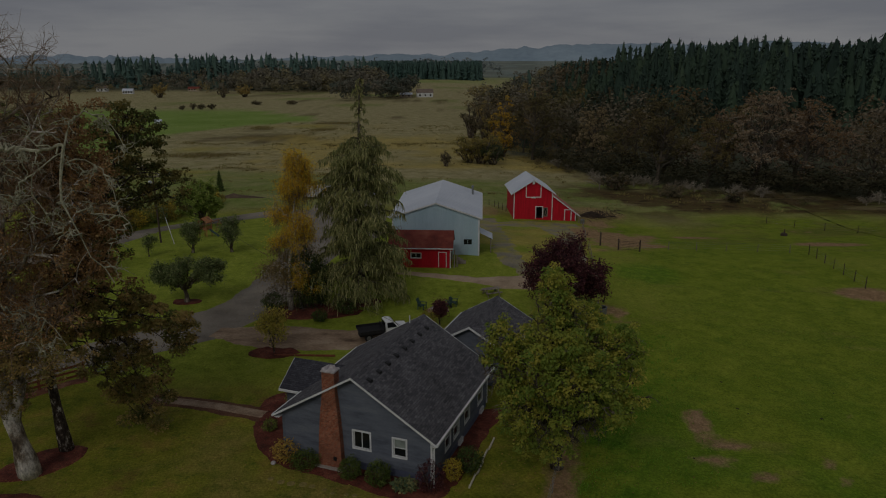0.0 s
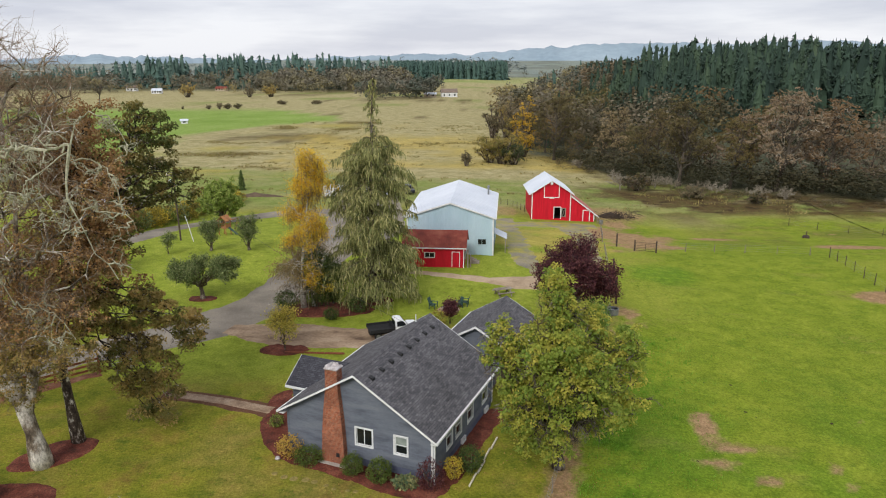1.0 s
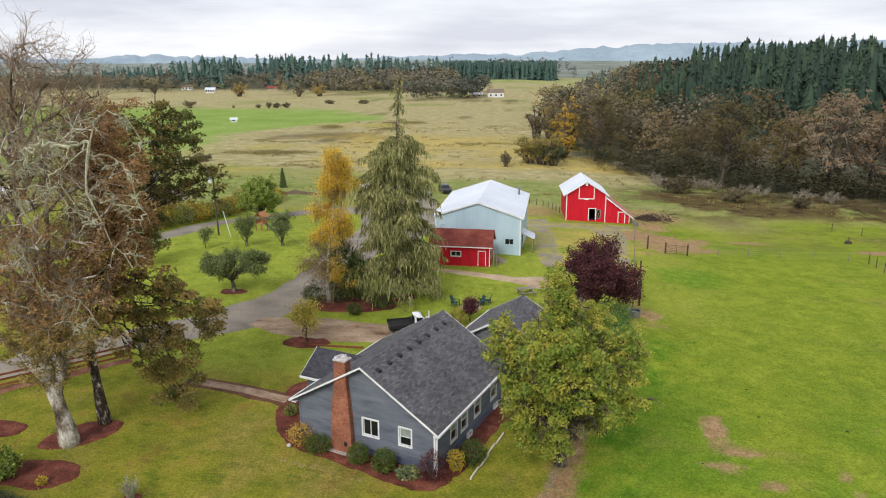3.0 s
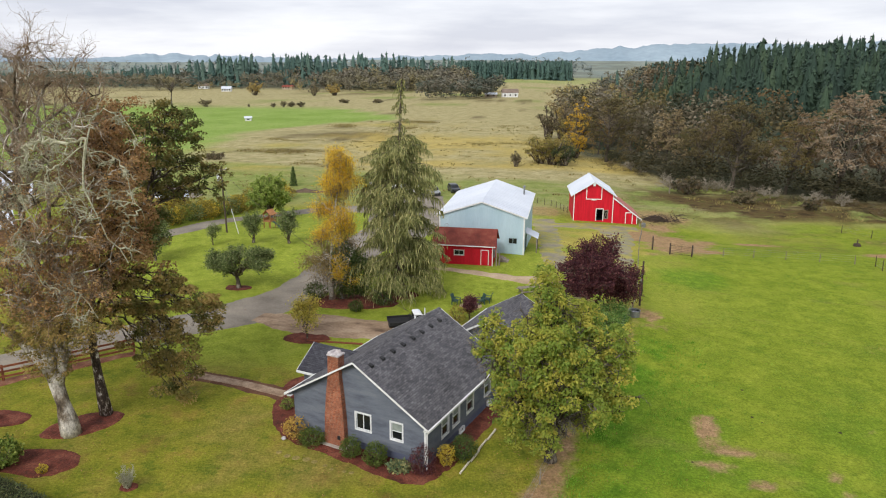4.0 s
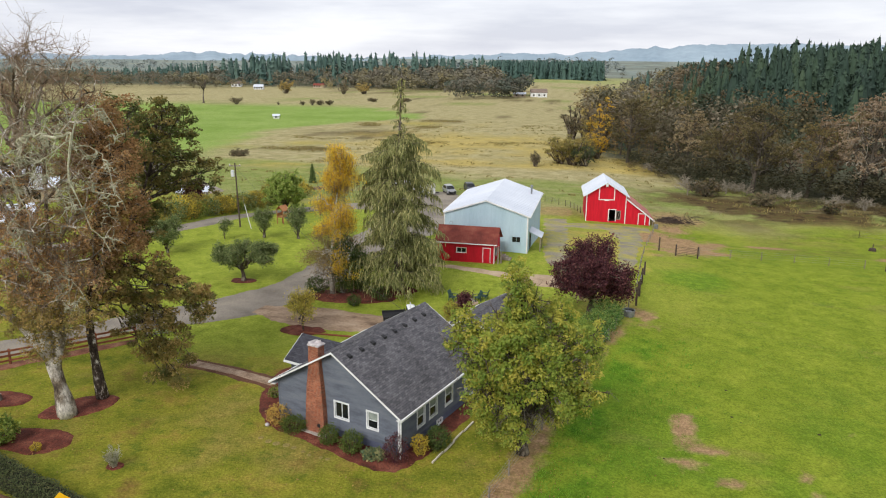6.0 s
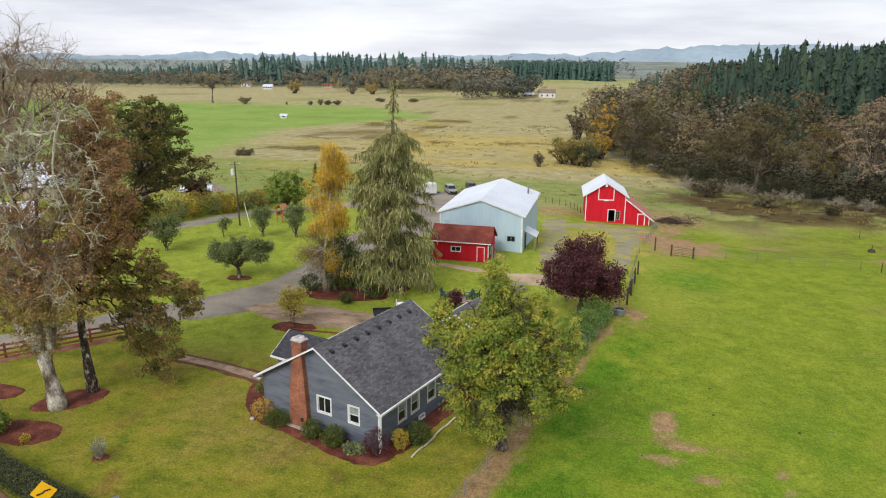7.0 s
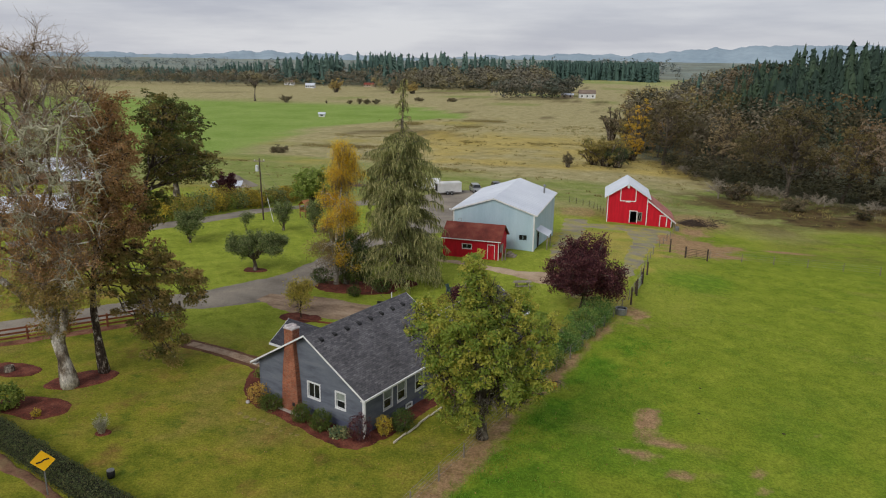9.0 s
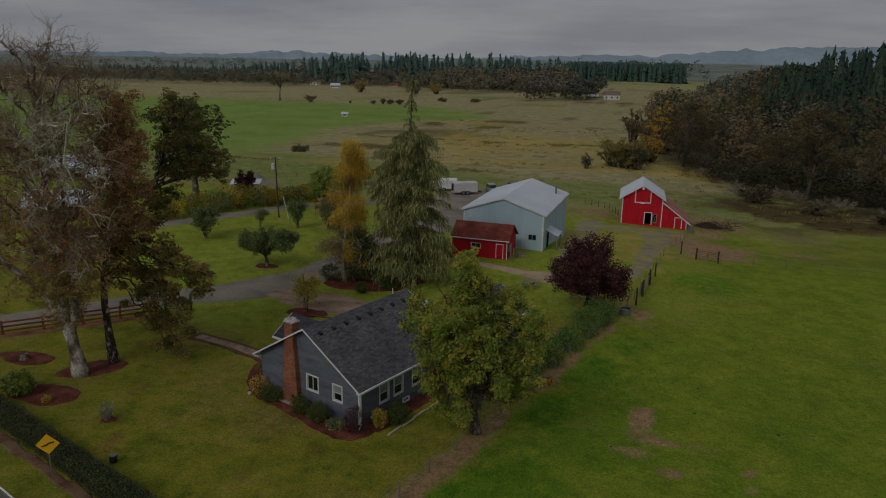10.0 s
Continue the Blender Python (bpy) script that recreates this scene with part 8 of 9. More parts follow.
for i in range(4):
    f0, f1 = i / 4, (i + 0.97) / 4
    a, bb = (1.5 + 1.75 * f0 + 0.08 * (i % 2), 36.2 + 5.6 * f0), (1.5 + 1.75 * f1 + 0.08 * (i % 2), 36.2 + 5.6 * f1)
    m = Mesh()
    m.beam((a[0], a[1], 0.08), (bb[0], bb[1], 0.08), 0.09, 0.11)
    tagged(part("edging_timber", m, PALE_WOOD), "pale weathered landscape timber edging the bed", "timber", "bed edging timbers")
for i in range(3):
    m = Mesh()
    m.beam((-14.0 + 1.7 * i, 55.3 - 0.05 * i, 0.07), (-12.36 + 1.7 * i, 55.27 - 0.05 * i, 0.07), 0.12, 0.14)
    tagged(part("border_timber", m, WOOD_BROWN), "brown landscape timber bordering the parking area", "timber", "parking border timbers")
m = Mesh()
m.lathe([(0.14, 0), (0.17, 0.07), (0.11, 0.16), (0.0, 0.18)], 9)
rock = part("garden_rock", m, MORTAR_CAP)
rock.location = (-10.3, 38.7, 0.08)
tagged(rock, "pale rounded rock at the bed's edge", "rock")


# ---- fences ----
def post_mesh(h, w=0.09, top=0.015):
    m = Mesh()
    m.hexa([(-w / 2, -w / 2, -0.3), (w / 2, -w / 2, -0.3), (w / 2, w / 2, -0.3), (-w / 2, w / 2, -0.3)], [(-w / 2 + top, -w / 2 + top, h), (w / 2 - top, -w / 2 + top, h - 0.03), (w / 2 - top, w / 2 - top, h), (-w / 2 + top, w / 2 - top, h)])
    return m.data("post")


def wire_fence(name, pts, spacing, h, label, wires=(0.3, 0.6, 0.9, 1.15), mat=WOOD_GREY):
    f = thing(name, pose(0, 0, 0), label, "fence")
    C = along([(x, y, 0) for x, y in pts], 0.25)
    s = np.concatenate([[0], np.cumsum(np.linalg.norm(np.diff(C[:, :2], axis=0), axis=1))])
    me = post_mesh(h)
    places = []
    for i in range(int(s[-1] / spacing) + 1):
        d = i * spacing
        x, y = float(np.interp(d, s, C[:, 0])), float(np.interp(d, s, C[:, 1]))
        z = float(lie(x, y))
        places.append((x, y, z))
        if not me.materials:
            me.materials.append(mat)
        p = new("post", me)
        p.parent = f
        p.matrix_basis = pose(x, y, z, 1.5 * math.sin(i * 2.3), 2 * math.sin(i * 1.3), 20 * i)
    for w in wires:
        m = Mesh()
        m.tube([(x, y, z + w) for x, y, z in places], [0.008] * len(places), 3)
        part("wire", m, STEEL, f)
    return f


wire_fence("wire_fence", [(float(fence_x(y)), y) for y in (24, 31.7, 45, 60, 72, 84, 95)], 3.1, 1.05, "post and wire fence with weathered posts along the pasture")
wire_fence("wire_fence", [(float(fence_x(y)), y) for y in (101, 108, 116, 125)], 4.8, 1.2, "post and wire fence running up to the barn", mat=WOOD_GREY)
wire_fence("wire_fence", [(48.3, 78), (49.0, 87), (49.9, 94.6)], 2.7, 1.45, "dark post and wire fence across the pasture", mat=WOOD_DARK)
wire_fence("wire_fence", [(59.2, 128), (66, 121), (76, 116)], 5.0, 1.4, "wire fence along the far pasture edge", mat=WOOD_DARK)
wire_fence("wire_fence", [(27, 95), (38, 96.5), (49.9, 95)], 4.2, 1.2, "thin wire cross fence in the pasture", mat=WOOD_GREY)
wire_fence("wire_fence", [(5.0, 141), (9.5, 138), (12.3, 132)], 1.6, 1.25, "short dark fence beside the barn", mat=WOOD_DARK)
for x, y, h in ((16.6, 70.2, 1.9), (17.2, 73.4, 1.9), (17.9, 78.1, 1.8), (22.0, 97.0, 1.9), (18.5, 81.5, 1.6)):
    me = post_mesh(h, 0.2)
    me.materials.append(WOOD_DARK)
    g = new("gate_post", me)
    g.location = (x, y, float(lie(x, y)))
    tagged(g, "stout dark wooden gate post", "post", "gate posts")


def tube_gate(x0, y0, x1, y1, h, label, mat):
    L = math.hypot(x1 - x0, y1 - y0)
    g = thing("metal_gate", pose(x0, y0, float(lie(x0, y0)), 0, 0, math.degrees(math.atan2(y1 - y0, x1 - x0))), label, "gate")
    m = Mesh()
    m.tube([(0.1, 0, 0.15), (0.1, 0, h), (L - 0.1, 0, h), (L - 0.1, 0, 0.15), (0.1, 0, 0.15)], [0.03] * 5, 6)
    part("gate_frame", m, mat, g)
    for i in range(4):
        z = 0.15 + (h - 0.15) * (i + 1) / 5
        m = Mesh()
        m.tube([(0.1, 0, z), (L - 0.1, 0, z)], [0.02, 0.02], 6)
        part("rail", m, mat, g)
    for x in (0.0, L):
        m = Mesh()
        m.box(x - 0.09, x + 0.09, -0.09, 0.09, -0.3, h + 0.3)
        part("post", m, WOOD_DARK, g)
    m = Mesh()
    m.tube([(L / 2, 0, 0.15), (L / 2, 0, h)], [0.02, 0.02], 6)
    part("brace", m, mat, g)


tube_gate(23.8, 94.0, 26.5, 93.2, 1.25, "brown tubular metal gate between dark posts", WOOD_DARK)
tube_gate(17.1, 73.9, 17.8, 77.7, 1.2, "galvanised tube gate beside the pasture fence", STEEL)
tube_gate(-27.2, 51.7, -25.4, 53.2, 1.2, "grey metal gate at the end of the rail fence", STEEL)


def rail_fence():
    f = thing("rail_fence", pose(0, 0, 0), "red-brown wooden three-rail fence along the drive", "fence")
    pts = [(-27.7 - 2.3 * i, 51.0 - 2.2 * i) for i in range(15)]
    pts = [(x, y, float(lie(x, y))) for x, y in pts]
    me = post_mesh(1.35, 0.15)
    me.materials.append(WOOD_BROWN)
    for x, y, z in pts:
        p = new("post", me)
        p.parent = f
        p.location = (x, y, z)
    for a, bb in zip(pts, pts[1:]):
        for h in (0.4, 0.8, 1.2):
            m = Mesh()
            m.beam((a[0], a[1] - 0.1, a[2] + h), (bb[0], bb[1] - 0.1, bb[2] + h), 0.05, 0.16)
            part("rail", m, WOOD_BROWN, f)


rail_fence()


# ---- yard things ----
def water_trough():
    t = thing("stock_tank", pose(15.6, 66.8, float(lie(15.6, 66.8))), "round galvanised stock tank on bare ground", "water tank")
    m = Mesh()
    m.lathe([(0.56, 0.0), (0.58, 0.3), (0.58, 0.6), (0.61, 0.64), (0.54, 0.64), (0.53, 0.5), (0.0, 0.5)], 24)
    part("tank", m, STEEL, t, smooth=False)
    m = Mesh()
    m.lathe([(0.525, 0.0), (0.0, 0.002)], 24, (0, 0, 0.52))
    part("water", m, GLASS_M, t, "dark still water")


water_trough()


def picnic_table():
    t = thing("picnic_table", pose(5.05, 71.2, float(lie(5.05, 71.2)), 0, 0, 22), "grey weathered wooden picnic table with benches", "picnic table")
    for i in range(5):
        m = Mesh()
        m.box(-0.95, 0.95, -0.38 + 0.155 * i, -0.24 + 0.155 * i, 0.71, 0.75)
        part("plank", m, WOOD_GREY, t)
    for s in (-1, 1):
        m = Mesh()
        m.box(-0.95, 0.95, s * 0.72 - 0.13, s * 0.72 + 0.13, 0.42, 0.46)
        part("bench", m, WOOD_GREY, t)
        for e in (-0.65, 0.65):
            m = Mesh()
            m.beam((e, s * 0.25, 0.71), (e, s * 0.7, 0.0), 0.09)
            part("leg", m, WOOD_GREY, t)
    for e in (-0.65, 0.65):
        m = Mesh()
        m.box(e - 0.04, e + 0.04, -0.8, 0.8, 0.34, 0.42)
        part("crossbar", m, WOOD_GREY, t)


picnic_table()
GREEN_PAINT = surface("green_paint", [lin(44, 68, 62), lin(58, 84, 76)], 2, 10, 0.6, 0.05)


def garden_chair(x, y, rz):
    c = thing("garden_chair", pose(x, y, float(lie(x, y)) + 0.05, 0, 0, rz), "dark green slatted garden chair by the fire ring", "chair", "chairs round the fire ring")
    for i in range(5):
        m = Mesh()
        m.hexa([(-0.3 + 0.125 * i, 0.2, 0.3), (-0.19 + 0.125 * i, 0.2, 0.3), (-0.19 + 0.125 * i, 0.23, 0.3), (-0.3 + 0.125 * i, 0.23, 0.3)], [(-0.31 + 0.13 * i, 0.48, 1.0), (-0.2 + 0.13 * i, 0.48, 1.0), (-0.2 + 0.13 * i, 0.51, 1.0), (-0.31 + 0.13 * i, 0.51, 1.0)])
        part("back_slat", m, GREEN_PAINT, c)
    m = Mesh()
    m.hexa([(-0.3, -0.35, 0.36), (0.3, -0.35, 0.36), (0.3, 0.25, 0.24), (-0.3, 0.25, 0.24)], [(-0.3, -0.35, 0.39), (0.3, -0.35, 0.39), (0.3, 0.25, 0.27), (-0.3, 0.25, 0.27)])
    part("seat", m, GREEN_PAINT, c)
    for s in (-0.36, 0.36):
        m = Mesh()
        m.box(s - 0.07, s + 0.07, -0.4, 0.3, 0.56, 0.59)
        part("armrest", m, GREEN_PAINT, c)
        for yy in (-0.33, 0.26):
            m = Mesh()
            m.box(s - 0.03, s + 0.03, yy - 0.04, yy + 0.04, -0.05, 0.56)
            part("leg", m, GREEN_PAINT, c)


garden_chair(-2.1, 67.0, 70)
garden_chair(0.4, 67.2, -60)
garden_chair(1.1, 67.8, -100)
bed("fire_ring_patch", ring(-0.5, 66.6, 1.3, 1.0, 9, 3), DIRT, "bare earth patch round the fire ring", 0.05, 0.3, 55, "bare ground")
fr = thing("fire_ring", pose(-0.5, 66.7, float(lie(-0.5, 66.7)) + 0.02), "ring of pale stones for a camp fire", "fire ring")
for i in range(10):
    a = 0.628 * i
    m = Mesh()
    m.lathe([(0.16, 0.0), (0.19, 0.12), (0.13, 0.24), (0.0, 0.26)], 7, (0.55 * math.cos(a), 0.55 * math.sin(a), 0))
    part("stone", m, CONCRETE, fr)


def loft(mesh, sections):
    """A skin through rings of equal count."""
    n0, k = len(mesh.v), len(sections[0])
    for s in sections:
        mesh.v += [tuple(p) for p in s]
    for i in range(len(sections) - 1):
        for j in range(k):
            j2 = (j + 1) % k
            mesh.f.append((n0 + i * k + j, n0 + i * k + j2, n0 + (i + 1) * k + j2, n0 + (i + 1) * k + j))
    mesh.f.append(tuple(n0 + j for j in reversed(range(k))))
    mesh.f.append(tuple(n0 + (len(sections) - 1) * k + j for j in range(k)))


def wheel(parent, x, y, r, w=0.24):
    m = Mesh()
    rings = [[(x + rr * math.cos(a), y + o, r + rr * math.sin(a)) for a in np.linspace(0, 2 * math.pi, 18, endpoint=False)] for rr, o in ((r * 0.62, -w / 2), (r * 0.94, -w / 2), (r, -w / 3), (r, w / 3), (r * 0.94, w / 2), (r * 0.62, w / 2))]
    loft(m, rings)
    t = part("tyre", m, BLACK, parent)
    m = Mesh()
    loft(m, [[(x + rr * math.cos(a), y + o, r + rr * math.sin(a)) for a in np.linspace(0, 2 * math.pi, 14, endpoint=False)] for rr, o in ((r * 0.6, -w / 2 - 0.005), (r * 0.6, w / 2 + 0.005))])
    part("rim", m, STEEL, t)


def profile_body(pts, half, inset=0.0, top_from=99):
    """A body from a side outline x, z, extruded across and drawn in above a height."""
    m = Mesh()
    secs = []
    for s in (-1, -0.96, 0.96, 1):
        secs.append([(x * (0.995 if abs(s) == 1 else 1), s * (half - (inset * max(0, z - top_from))), z if abs(s) < 1 else z - 0.03 * (z > 0.5)) for x, z in pts])
    loft(m, secs)
    return m


CAR_WHITE = surface("white_car_paint", [lin(224, 226, 228), lin(240, 241, 242)], 0.6, 8, 0.25, 0.0, grain=0.02)
CAR_SILVER = surface("silver_car_paint", [lin(150, 152, 154), lin(172, 174, 176)], 0.6, 8, 0.3, 0.0, metal=0.5, grain=0.03)
CAR_DARK = surface("dark_car_paint", [lin(48, 50, 54), lin(64, 66, 70)], 0.6, 8, 0.3, 0.0, grain=0.03)


def flatbed_truck():
    t = thing("flatbed_truck", pose(-5.5, 59.4, float(lie(-6, 59.4)) + 0.05, 0, 0, 20) @ Matrix.Scale(0.84, 4), "white pickup truck with a black steel flatbed", "truck")
    m = profile_body([(0.3, 0.55), (2.9, 0.55), (2.95, 0.95), (2.8, 1.15), (1.75, 1.25), (1.2, 1.85), (0.95, 1.95), (0.42, 1.95), (0.32, 1.85), (0.3, 1.2)], 0.95, 0.25, 1.2)
    part("cab", m, CAR_WHITE, t)
    for s in (-1, 1):
        m = Mesh()
        m.hexa([(0.5, s * 0.93, 1.28), (1.55, s * 0.93, 1.28), (1.15, s * 0.80, 1.78), (0.5, s * 0.80, 1.78)], [(0.5, s * 0.95, 1.28), (1.55, s * 0.95, 1.28), (1.15, s * 0.82, 1.78), (0.5, s * 0.82, 1.78)])
        part("side_window", m, GLASS_M, t)
    m = Mesh()
    m.hexa([(1.74, -0.85, 1.3), (1.74, 0.85, 1.3), (1.24, 0.75, 1.82), (1.24, -0.75, 1.82)], [(1.77, -0.85, 1.3), (1.77, 0.85, 1.3), (1.27, 0.75, 1.82), (1.27, -0.75, 1.82)])
    part("windscreen", m, GLASS_M, t)
    m = Mesh()
    m.hexa([(0.29, -0.75, 1.3), (0.29, 0.75, 1.3), (0.32, 0.72, 1.8), (0.32, -0.72, 1.8)], [(0.27, -0.75, 1.3), (0.27, 0.75, 1.3), (0.29, 0.72, 1.8), (0.29, -0.72, 1.8)])
    part("rear_window", m, GLASS_M, t)
    m = Mesh()
    m.box(-2.4, 0.1, -1.1, 1.1, 0.88, 1.0)
    part("flatbed", m, BLACK, t, "black steel flatbed deck")
    m = Mesh()
    m.box(0.1, 0.2, -1.1, 1.1, 0.88, 1.4)
    part("headboard", m, BLACK, t)
    for s in (-1, 1):
        m = Mesh()
        m.box(-2.4, 0.1, min(s * 1.1, s * 1.18), max(s * 1.1, s * 1.18), 0.86, 1.22)
        part("side_rail", m, BLACK, t)
    m = Mesh()
    m.box(-2.35, 2.7, -0.45, 0.45, 0.45, 0.85)
    part("chassis", m, BLACK, t)
    for x in (-1.55, 2.1):
        for s in (-0.88, 0.88):
            wheel(t, x, s, 0.4)


def parked_car(name, x, y, rz, mat, label, tall=0.0):
    z = float(lie(x, y)) + 0.08
    t = thing(name, pose(x, y, z, 0, 0, rz), label, "car")
    m = profile_body([(-2.2, 0.35), (2.25, 0.35), (2.3, 0.75), (2.15, 0.95), (1.1, 1.05), (0.5, 1.55 + tall), (0.2, 1.65 + tall), (-1.7, 1.62 + tall), (-2.15, 1.1), (-2.25, 0.8)], 0.92, 0.3, 1.05)
    part("body", m, mat, t)
    for s in (-1, 1):
        m = Mesh()
        m.hexa([(-1.8, s * 0.91, 1.1), (0.85, s * 0.91, 1.1), (0.4, s * 0.77, 1.52 + tall), (-1.6, s * 0.77, 1.52 + tall)], [(-1.8, s * 0.93, 1.1), (0.85, s * 0.93, 1.1), (0.4, s * 0.79, 1.52 + tall), (-1.6, s * 0.79, 1.52 + tall)])
        part("side_window", m, GLASS_M, t)
    m = Mesh()
    m.hexa([(1.08, -0.82, 1.08), (1.08, 0.82, 1.08), (0.5, 0.7, 1.54 + tall), (0.5, -0.7, 1.54 + tall)], [(1.11, -0.82, 1.08), (1.11, 0.82, 1.08), (0.53, 0.7, 1.54 + tall), (0.53, -0.7, 1.54 + tall)])
    part("windscreen", m, GLASS_M, t)
    m = Mesh()
    m.box(2.28, 2.36, -0.8, 0.8, 0.4, 0.62)
    part("bumper", m, BLACK, t)
    for s in (-0.65, 0.65):
        m = Mesh()
        m.box(2.24, 2.33, s - 0.16, s + 0.16, 0.68, 0.82)
        part("headlight", m, GLASS_M, t)
    for wx in (-1.4, 1.4):
        for s in (-0.82, 0.82):
            wheel(t, wx, s, 0.36, 0.22)


def cargo_trailer():
    x, y = -20.6, 142.5
    t = thing("cargo_trailer", pose(x, y, float(lie(x, y)) + 0.08, 0, 0, 28), "pale grey enclosed cargo trailer with an open ramp side", "trailer")
    m = Mesh()
    loft(m, [[(sx, -1.15, 0.55), (sx, 1.15, 0.55), (sx, 1.15, 2.45), (sx, 1.0, 2.6), (sx, -1.0, 2.6), (sx, -1.15, 2.45)] for sx in (-2.6, 2.6)])
    part("box", m, TRAILER, t)
    # dark slab on the closed box paints the shade of its opening
    m = Mesh()
    m.box(-2.63, -2.58, -1.0, 1.0, 0.75, 2.3)
    part("rear_shade_panel", m, DARK, t)
    m = Mesh()
    m.tube([(2.6, -0.6, 0.5), (3.8, 0, 0.5), (2.6, 0.6, 0.5)], [0.06] * 3, 6)
    part("drawbar", m, BLACK, t)
    for s in (-1.15, 1.15):
        for wx in (-0.45, 0.45):
            wheel(t, wx, s, 0.36, 0.2)
        m = Mesh()
        m.box(-1.0, 1.0, s - 0.12, s + 0.12, 0.72, 0.78)
        part("fender", m, BLACK, t)


TRAILER = surface("trailer_skin", [lin(186, 186, 184), lin(206, 206, 204)], 0.5, 6, 0.5, 0.03, grain=0.06)
flatbed_truck()
parked_car("silver_suv", -15.4, 146.2, -65, CAR_SILVER, "silver sport utility car parked on gravel", 0.1)
parked_car("dark_car", -11.5, 150.0, -70, CAR_DARK, "dark parked car behind the shop")
cargo_trailer()
t2 = thing("utility_trailer", pose(-26.0, 145.5, float(lie(-26, 145.5)) + 0.05, 0, 0, 20), "white camper trailer parked behind the spruce", "trailer")
m = Mesh()
loft(m, [[(sx, -1.1, 0.5), (sx, 1.1, 0.5), (sx, 1.1, 2.3), (sx, 0.9, 2.55), (sx, -0.9, 2.55), (sx, -1.1, 2.3)] for sx in (-2.8, 2.8)])
part("box", m, WHITE, t2)
for s in (-1.05, 1.05):
    wheel(t2, 0, s, 0.36, 0.2)


def utility_pole():
    x, y = -38.6, 95.0
    z = float(lie(x, y))
    t = thing("utility_pole", pose(x, y, z, 0, -1.5, 0), "tall wooden utility pole with a grey transformer", "utility pole")
    m = Mesh()
    m.tube([(0, 0, -0.3), (0, 0, 5), (0.05, 0, 9.6)], [0.13, 0.115, 0.09], 9)
    part("pole", m, WOOD_DARK, t)
    m = Mesh()
    m.box(-0.9, 0.9, -0.06, 0.06, 9.1, 9.25)
    part("crossarm", m, WOOD_GREY, t)
    m = Mesh()
    m.lathe([(0.2, 0.0), (0.26, 0.05), (0.26, 0.85), (0.2, 0.95), (0.06, 1.0)], 14, (-0.38, -0.1, 7.6))
    part("transformer", m, TRANSFORMER, t, "pale grey transformer can")
    for s in (-0.8, 0.0, 0.8):
        m = Mesh()
        m.lathe([(0.05, 0), (0.07, 0.08), (0.03, 0.2), (0.0, 0.2)], 8, (s, 0, 9.25))
        part("insulator", m, TRANSFORMER, t)
    m = Mesh()
    m.tube([(0, 0, 8.4), (2.2, -1.0, 0.0)], [0.012, 0.012], 4)
    part("guy_wire", m, STEEL, t)
    m = Mesh()
    m.tube([(1.25, -0.57, 3.6), (2.2, -1.0, 0.0)], [0.05, 0.05], 6)
    part("wire_guard", m, PAINT, t, "pale guard on the guy wire")


TRANSFORMER = surface("transformer_grey", [lin(196, 198, 200), lin(216, 218, 220)], 2, 8, 0.5, 0.0, grain=0.05)
utility_pole()
wire_a, wire_b = Vector((-38.55, 95.0, float(lie(-38.6, 95.0)) + 8.8)), HOUSE @ Vector((-1.2, 10.9, 5.2))
m = Mesh()
m.tube([wire_a.lerp(wire_b, i / 16) - Vector((0, 0, 1.1 * 4 * (i / 16) * (1 - i / 16))) for i in range(17)], [0.014] * 17, 4)
tagged(part("service_cable", m, BLACK), "thin black service cable from the pole to the house", "cable")


